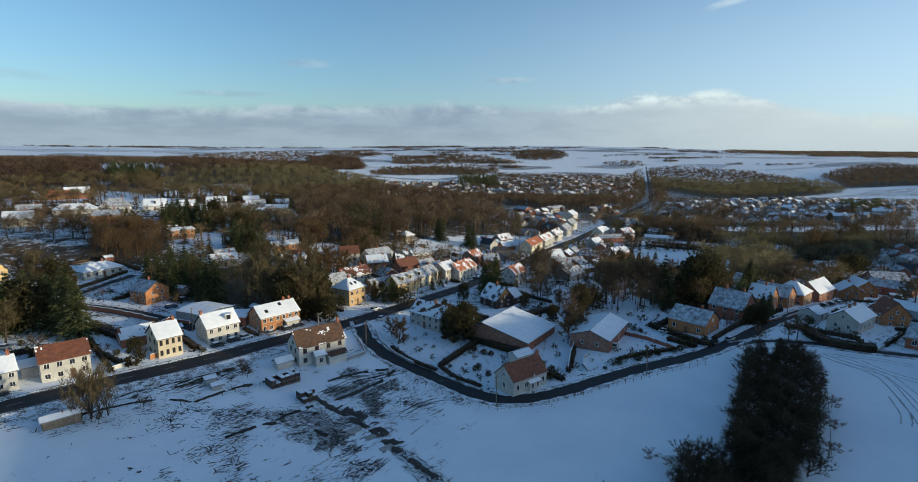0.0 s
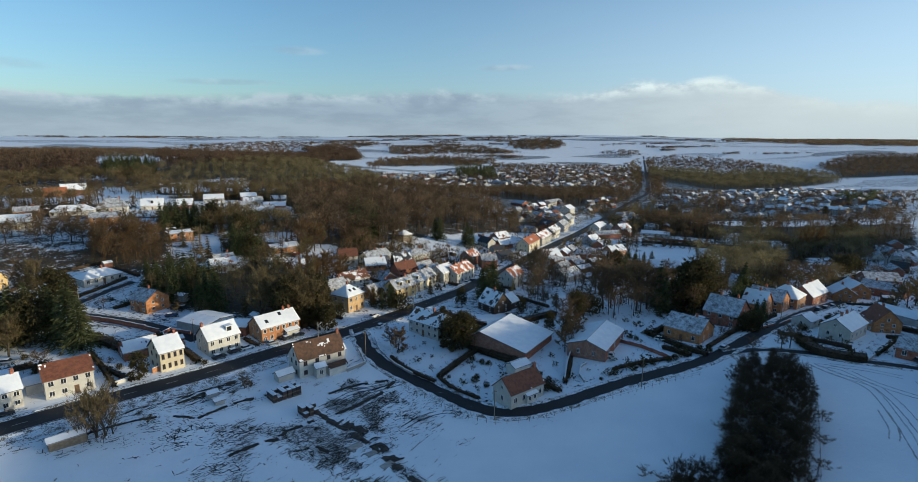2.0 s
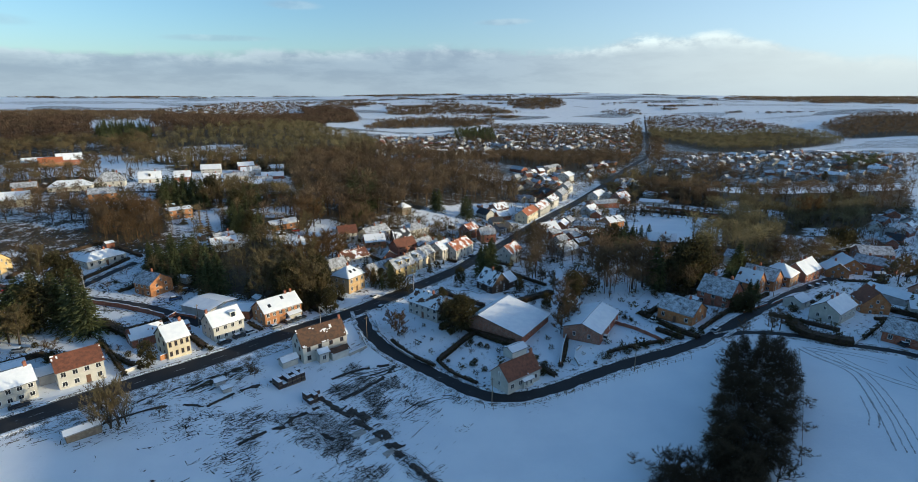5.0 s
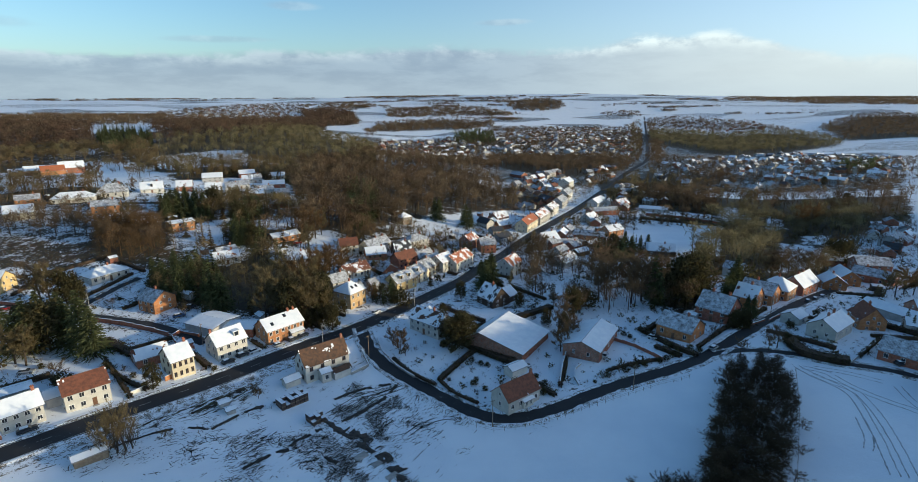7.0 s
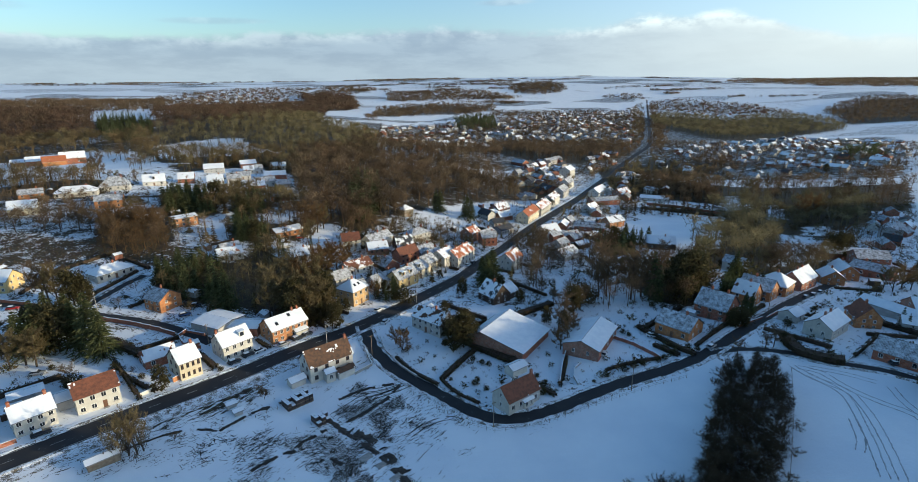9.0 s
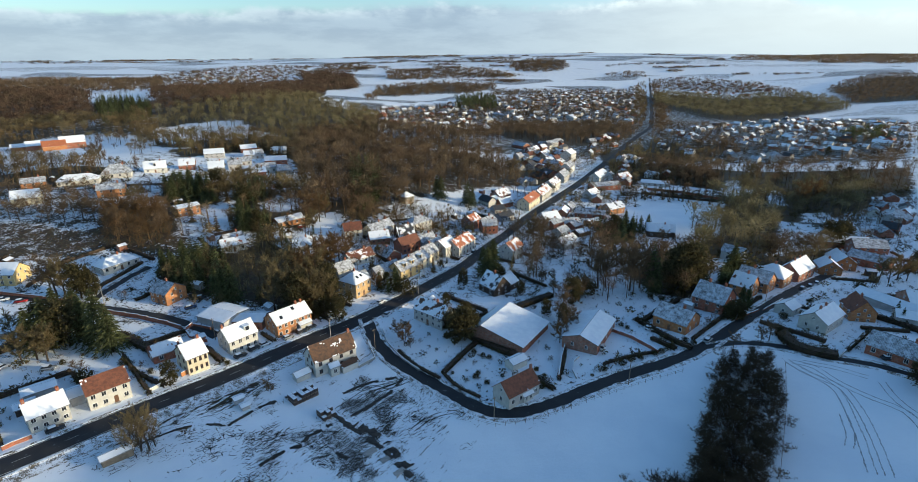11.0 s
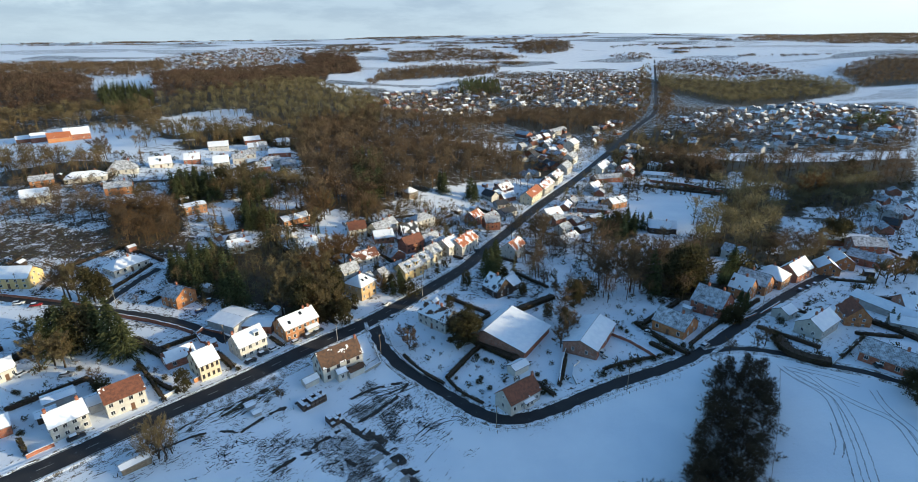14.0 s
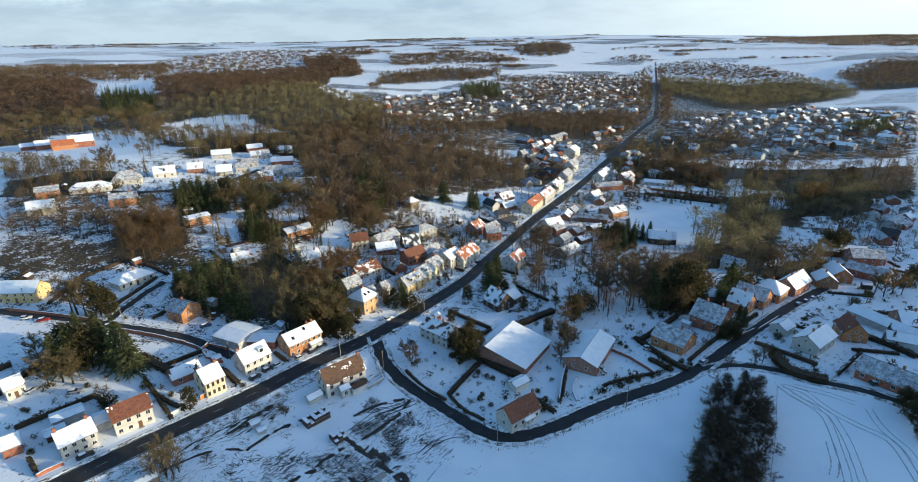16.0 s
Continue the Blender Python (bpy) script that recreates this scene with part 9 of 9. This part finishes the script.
for px, py, kind, ph in ((-36.5, 179.5, "ivy", 7.0), (-33.0, 182.0, "ivy", 8.5), (-30.5, 186.5, "olive", 9.0), (-35.5, 186.0, "olive", 10.0), (-27.5, 187.5, "ivy", 6.0), (-25.0, 191.0, "ivy", 5.5), (-39.5, 183.0, "olive", 11.0), (-10.5, 205.0, "ivy", 7.5), (-7.0, 208.0, "fir", 9.0), (-13.5, 204.0, "fir", 8.0),
                         (16.5, 171.0, "ivy", 8.5), (12.5, 169.0, "ivy", 7.0), (19.5, 175.5, "ivy", 8.0), (13.0, 187.5, "ivy", 6.0), (45.0, 196.5, "ivy", 6.5), (50.5, 176.0, "ivy", 7.0), (55.5, 170.0, "ivy", 7.5), (57.0, 164.0, "russet", 8.0), (22.0, 207.0, "ivy", 8.0), (40.0, 214.0, "ivy", 6.5)):
    tree(kind, px, py, ph)
tree("bush", 91.9, 144.2, 1.6)
tree("bush", 90.0, 146.5, 1.8)
tree("bush", 95.6, 184.0, 2)
tree("bush", 98.8, 180.3, 2)
tree("shrub", 94.7, 190.4, 2.2)
tree("bush", 108.5, 184.6, 3)
tree("shrub", 105.8, 181.9, 3)

# ---- woods ----
woods("russet scrub on the slope", COPSE_105, 2.0, ('brush',), (0.7, 1.8), RUSSET, 105)
woods("russet scrub and young trees on the slope", SCRUB_SLOPE, 3.2, ('brush',), (1.4, 3.6), RUSSET, 605)
woods("leafless trees along the foot of the field", COPSE_106, 8.0, ('upright', 'dome'), (10.1, 16.0), OLIVE, 106)
woods("bare trees and brush between the hillside gardens", COPSE_107, 11.0, ('fine', 'brush'), (5.0, 11.0), BARK, 107)
woods("mixed leafless trees behind the roadside houses", COPSE_108, 5.4, ('fine', 'fine', 'upright'), (7.0, 12.0), OLIVE, 108)
woods("dark conifers among the leafless trees", COPSE_109, 4.6, ('dark',), (8.0, 14.0), NEEDLE, 109)
woods("dark conifers on the hill slope", COPSE_110, 5.5, ('dark',), (14.0, 20.0), NEEDLE, 110)
woods("tall leafless trees in the valley", COPSE_111, 8.0, ('dome', 'fine', 'dome'), (11.0, 20.0), STRAW, 111)
woods("leafless trees beyond the gardens", COPSE_112, 7.0, ('dome',), (8.0, 15.0), STRAW, 112)
woods("brown woodland along the valley", COPSE_113, 11.5, ('dome', 'upright', 'dome'), (9.0, 19.4), BARK, 113)
woods("low scrub on the building plot", COPSE_132, 3.2, ('brush',), (0.4, 0.9), BARK, 132)
woods("rough tufts along the field edge", COPSE_133, 1.7, ('brush',), (0.4, 1.1), BARK, 133)
woods("brown brush at the foot of the wood", COPSE_135, 9.0, ('dome', 'brush'), (5.0, 10.0), OLIVE, 135)
woods("garden trees between the village houses", COPSE_140, 10.0, ('fine', 'brush', 'brush'), (4.0, 9.0), BARK, 140)
woods("mixed trees round the hillside gardens", COPSE_141, 8.0, ('dome', 'upright', 'dark'), (8.0, 14.0), OLIVE, 141)
woods("leafless trees among the gardens behind the barn", COPSE_142, 6.5, ('fine',), (7.0, 16.0), BARK, 142)
woods("tall trees beyond the brick houses", COPSE_143, 7.0, ('fine',), (9.0, 16.0), OLIVE, 143)
woods("garden trees behind the street", COPSE_144, 10.0, ('dome', 'brush', 'dark'), (4.0, 9.0), BARK, 144)
woods("dark trees beside the paddock wall", COPSE_145, 7.0, ('dome', 'dark'), (10.1, 16.0), BARK, 145)
woods("trees beyond the paddock", COPSE_146, 8.0, ('dome', 'upright'), (10.1, 16.0), OLIVE, 146)
woods("trees and brush east of the gardens", COPSE_147, 9.0, ('dome', 'brush', 'upright'), (6.0, 12.0), BARK, 147)
woods("trees along the hill street", COPSE_148, 8.0, ('dome', 'brush', 'upright'), (5.0, 10.0), BARK, 148)
woods("trees along the main road gardens", COPSE_149, 9.0, ('dome', 'brush'), (5.0, 10.0), BARK, 149)
woods("trees beside the far road", COPSE_150, 11.0, ('dome', 'upright'), (8.0, 13.0), BARK, 150)
woods("trees along the valley road", COPSE_151, 18.0, ('dome', 'copse'), (10.1, 16.0), BARK, 151)
woods("trees along the valley road", COPSE_152, 16.0, ('dome', 'dark'), (10.1, 16.0), OLIVE, 152)
woods("garden trees west of the lane", COPSE_153, 11.0, ('fine', 'brush', 'brush'), (3.0, 8.0), BARK, 153)
woods("garden trees below the lane", COPSE_154, 7.0, ('brush', 'dark', 'dome'), (3.0, 7.0), OLIVE, 154)
woods("orchard trees beyond the field", COPSE_164, 9.0, ('dome',), (7.0, 11.0), OLIVE, 164)
woods("low shrubs and dead plants in the gardens", COPSE_170, 5.0, ('brush',), (0.5, 2.0), BARK, 170)
woods("low shrubs and dead plants by the roadside plots", COPSE_171, 5.0, ('brush',), (0.5, 2.0), BARK, 171)
woods("low shrubs in the upper gardens", COPSE_172, 5.0, ('brush',), (0.6, 2.4), BARK, 172)
woods("low shrubs in the terraced gardens", COPSE_173, 5.0, ('brush',), (0.8, 2.6), BARK, 173)
woods("low shrubs on the hillside plots", COPSE_174, 6.5, ('brush',), (0.8, 2.6), BARK, 174)
woods("low shrubs beyond the main road", COPSE_175, 8.5, ('brush', 'brush', 'mid'), (0.8, 5.0), BARK, 175)
woods("dark garden trees and hedges beyond the main road", COPSE_175, 11.5, ('dome', 'dark', 'dome'), (4.0, 10.0), OLIVE, 441)
woods("garden trees between the terraces on the slope", COPSE_173, 11.0, ('dome', 'dark', 'dome'), (3.0, 8.0), OLIVE, 442)
woods("garden trees on the hillside plots", COPSE_174, 12.0, ('dome', 'dark', 'dome'), (3.0, 9.0), BARK, 443)
woods("low shrubs in the eastern gardens", COPSE_176, 6.5, ('brush', 'brush', 'mid'), (1.0, 6.0), BARK, 176)
woods("trees along the valley road and gardens", COPSE_186, 11.0, ('dome', 'dark'), (6.0, 12.0), OLIVE, 186)
woods("trees behind the paddock houses", COPSE_187, 9.0, ('dome', 'dark'), (7.0, 13.0), OLIVE, 187)
woods("garden trees beside the terraces", COPSE_188, 10.0, ('dome', 'dark'), (6.0, 12.0), OLIVE, 188)
woods("woodland behind the hollow", COPSE_189, 7.5, ('dome', 'dark', 'dome'), (9.0, 17.1), OLIVE, 189)
woods("trees on the near hillside", COPSE_190, 7.0, ('dome', 'upright'), (9.0, 17.1), BARK, 190)
woods("firs above the sloping gardens", COPSE_191, 6.0, ('dark',), (9.0, 15.0), NEEDLE, 191)
woods("firs in the middle of the hillside", COPSE_192, 7.0, ('dark', 'dome'), (8.0, 13.0), NEEDLE, 192)
woods("bare trees over the hillside gardens", COPSE_193, 11.0, ('fine',), (6.0, 11.0), BARK, 193)
woods("tall bare trees over the village centre", COPSE_200, 11.0, ('fine', 'dome'), (11.2, 19.4), BARK, 200)
woods("bare trees behind the hollow houses", COPSE_201, 9.0, ('fine', 'dark', 'dome'), (9.0, 17.1), OLIVE, 201)
woods("trees among the roadside terraces", COPSE_202, 10.0, ('fine', 'brush'), (5.0, 11.0), BARK, 202)
woods("bare trees beside the paddock", COPSE_203, 6.5, ('fine', 'dome'), (8.0, 15.0), BARK, 203)
woods("evergreen trees beside the paddock", COPSE_204, 5.0, ('dark',), (8.0, 13.0), NEEDLE, 204)
woods("dark garden conifers along the street", COPSE_205, 8.0, ('dark', 'fine'), (8.0, 16.0), NEEDLE, 205)
woods("trees on the left hillside", COPSE_206, 7.0, ('fine',), (8.0, 13.0), RUSSET, 206)
woods("trees below the bungalow", COPSE_207, 7.0, ('fine', 'fine', 'dark'), (7.0, 13.0), OLIVE, 207)
woods("garden trees at the valley floor", COPSE_230, 14.0, ('copse', 'dome', 'dark'), (5.0, 11.0), BARK, 230)
woods("russet birches beside the bungalow", COPSE_231, 6.0, ('fine',), (7.0, 12.0), RUSSET, 231)
woods("wood below the far town", COPSE_232, 9.0, ('dome', 'upright'), (13.4, 20.5), BARK, 232)
woods("tall bare trees below the hillside houses", COPSE_240, 7.0, ('fine', 'fine', 'dome'), (8.0, 13.0), BARK, 240)
woods("tall bare trees in front of the hollow", COPSE_241, 7.0, ('fine', 'fine', 'dome'), (10.1, 16.0), OLIVE, 241)
woods("bare trees along the terraces", COPSE_242, 7.0, ('fine',), (7.0, 12.0), BARK, 242)
woods("garden trees among the hollow houses", COPSE_221, 11.0, ('fine', 'dark'), (5.0, 10.0), OLIVE, 221)
woods("garden trees between the terraced houses", COPSE_223, 6.5, ('fine', 'brush', 'dark', 'fine'), (4.0, 9.0), OLIVE, 223)
woods("garden trees along the far road", COPSE_224, 9.0, ('fine', 'brush', 'dome'), (4.0, 9.0), OLIVE, 224)
woods("trees round the paddock houses", COPSE_225, 8.0, ('fine', 'dark'), (5.0, 10.0), BARK, 225)
woods("dark brush round the lane houses", COPSE_208, 6.0, ('brush', 'dark', 'fine'), (3.0, 8.0), OLIVE, 208)
woods("dark evergreen bushes in the walled gardens", COPSE_170, 6.0, ('bushy', 'bushy', 'brush'), (0.7, 2.4), LEAF, 460, name="bushes", category="bushes")
woods("dark evergreen bushes beside the roadside plots", COPSE_171, 6.5, ('bushy', 'bushy', 'brush'), (0.7, 2.2), LEAF, 461, name="bushes", category="bushes")
woods("dark evergreen bushes along the upper gardens", COPSE_172, 6.5, ('bushy', 'bushy', 'brush'), (0.8, 2.6), LEAF, 462, name="bushes", category="bushes")
woods("dark evergreen bushes between the terraced gardens", COPSE_173, 5.0, ('bushy', 'bushy', 'brush'), (1.0, 3.2), LEAF, 463, name="bushes", category="bushes")
woods("dark evergreen bushes on the hillside plots", COPSE_174, 7.5, ('bushy', 'bushy', 'brush'), (1.0, 3.4), LEAF, 464, name="bushes", category="bushes")
woods("dark evergreen bushes beyond the main road", COPSE_175, 7.0, ('bushy', 'bushy', 'brush'), (1.0, 3.6), LEAF, 465, name="bushes", category="bushes")
woods("dark evergreen bushes in the eastern gardens", COPSE_176, 7.5, ('bushy', 'bushy', 'brush'), (1.0, 3.6), LEAF, 466, name="bushes", category="bushes")
woods("dark russet-brown beech wood on the skyline", BEECH_WEST, 10.5, ('dome_far', 'dome_far'), (14.0, 22.0), BEECH, 401)
woods("olive-brown leafless crowns behind the farm", OLIVE_WEST, 9.5, ('dome', 'dome', 'dome'), (11.2, 20.5), OLIVE, 402)
woods("dark fir plantation beside the white field", FIR_PATCH, 9.0, ('dark',), (13.0, 19.0), NEEDLE, 403)
woods("dark russet-brown beech wood over the hill", BEECH_EAST, 12.0, ('dome_far', 'dome_far', 'dome_far'), (14.0, 22.0), BEECH, 404)
woods("upright young wood with pale olive twigs", POPLAR_WOOD, 10.5, ('upright', 'upright', 'dome', 'dome'), (11.2, 20.5), STRAW, 405)
woods("brown wood edge with firs above the hillside houses", EDGE_WOOD, 8.5, ('dome', 'dome', 'dark', 'upright'), (9.0, 18.2), OLIVE, 406)
woods("leafless brown wood on the hill above the village", HILL_WOOD, 7.6, ('dome', 'dome', 'fine', 'upright'), (11.2, 20.5), BARK, 407)
woods("trees round the far western village", OLD_VILLAGE_TREES, 27.0, ('copse', 'copse', 'dome_far'), (7.0, 13.0), BARK, 408)
woods("long dark belt of trees along the western plain", DARK_BELT_WEST, 19.0, ('dome_far', 'dark', 'copse'), (10.1, 17.1), BARK, 409)
woods("leafless wood between the far fields", WOOD_MID_FAR, 17.0, ('dome_far', 'copse'), (12.9, 23.7), BEECH, 410)
woods("trees and hedges of a far hamlet", SETTLED_BELT, 19.0, ('copse', 'dome_far'), (9.2, 16.9), BARK, 411)
woods("thin belt of trees on the far western rise", BELT_FAR_WEST, 30.0, ('copse',), (10.0, 15.0), BARK, 412)
woods("dark fir band below the snowy fields", FIR_BAND, 15.0, ('dark', 'dome_far', 'copse', 'dome_far'), (6.7, 17.1), BARK, 413)
woods("brown brush beside the snowy field", LOW_WOOD, 12.0, ('dome',), (11.6, 20.8), BARK, 414)
woods("dark copse at the edge of the town", TOWN_COPSE, 11.0, ('dark', 'dome', 'dark'), (11.6, 22.2), NEEDLE, 415)
woods("dark wood on the far plateau", PLATEAU_WOOD, 28.0, ('copse',), (12.0, 18.0), BARK, 416)
woods("trees along the plateau's edge", PLATEAU_EDGE, 24.0, ('copse',), (10.3, 18.2), BARK, 417)
woods("hedge of trees across the far road", ROAD_HEDGE_FAR, 30.0, ('copse',), (7.0, 12.0), BARK, 418)
woods("trees beside the far end of the road", ROAD_TREES_FAR, 22.0, ('copse', 'slim'), (9.0, 15.0), BARK, 419)
woods("round copse on the white plateau", ROUND_COPSE, 16.0, ('copse',), (10.0, 14.0), BARK, 420)
woods("row of slim trees in the snowy field", FIELD_ROW, 24.0, ('slim',), (10.0, 15.0), BARK, 421)
woods("long wood along the eastern skyline", SKYLINE_WOOD, 60.0, ('belt',), (12.0, 18.0), BARK, 422)
woods("olive-brown wood along the valley", VALLEY_WOOD, 11.5, ('dome_far', 'dome_far', 'dome_far'), (11.2, 20.5), STRAW, 423)
woods("wooded hill on the far side of the valley", EAST_HILL_WOOD, 14.0, ('dome_far', 'dome_far'), (11.2, 19.4), BARK, 424)
woods("trees at the far edge of the town", TOWN_EDGE_TREES, 15.5, ('copse', 'dome_far', 'dark'), (7.0, 13.0), BARK, 425)
woods("dark evergreen copse among the valley houses", VALLEY_FIR, 10.0, ('dark', 'dome'), (9.0, 17.1), NEEDLE, 426)
woods("brown copse among the valley houses", VALLEY_COPSE, 9.0, ('dome', 'dome'), (9.0, 16.0), BARK, 427)
woods("dark brown wood below the town", TOWN_SOUTH_WOOD, 9.0, ('dome', 'dome', 'upright'), (11.2, 19.4), BARK, 428)
woods("garden trees of the far town", TOWN_GARDENS, 13.0, ('dome_far', 'dome_far', 'dark', 'copse'), (5.0, 11.0), BARK, 429)
woods("garden trees of the valley settlement", VALLEY_GARDENS, 9.5, ('dome_far', 'dome_far', 'dark', 'dome_far'), (5.0, 11.0), BARK, 430)
woods("garden trees among the town's houses", TOWN_WEST, 15.0, ('dome_far', 'dark', 'dome_far'), (6.0, 13.0), BARK, 501)
woods("garden trees beside the straight road's houses", TOWN_ROADSIDE, 21.0, ('dome_far', 'dark', 'dome_far'), (6.0, 13.0), BARK, 502)
woods("row of trees along the straight road", ROW_WEST, 10.0, ('dome_far', 'dark'), (6.0, 12.0), BARK, 503)
woods("row of trees along the straight road", ROW_EAST, 10.0, ('dome_far', 'dark'), (6.0, 12.0), BARK, 504)
shelter_belts("rows of trees and strips of wood across the far snowy fields", [(-3619.5, 4792.8), (-1137.0, 5897.1), (1219.3, 3726.9), (975.8, 2974.0), (-697.2, 3584.9), (-2343.1, 3079.9)], 50, 301, BARK)
shelter_belts("strips of wood between the snowy fields", [(-700.0, 3500.0), (900.0, 3300.0), (520.0, 2150.0), (-420.0, 2300.0)], 30, 302, BARK)
shelter_belts("dark hedges and small copses on the eastern plateau", [(1000.0, 2700.0), (1900.0, 3300.0), (2500.0, 2300.0), (1500.0, 1950.0)], 9, 304, BARK)
shelter_belts("thin dark rows of trees on the white plateau", [(1866.2, 5708.2), (4634.1, 3820.0), (2701.2, 2215.7), (975.8, 2974.0)], 10, 303, BARK)

for t in list(CAR_TEMPLATES.values()):
    for o in list(t.children_recursive) + [t]:
        bpy.data.objects.remove(o)
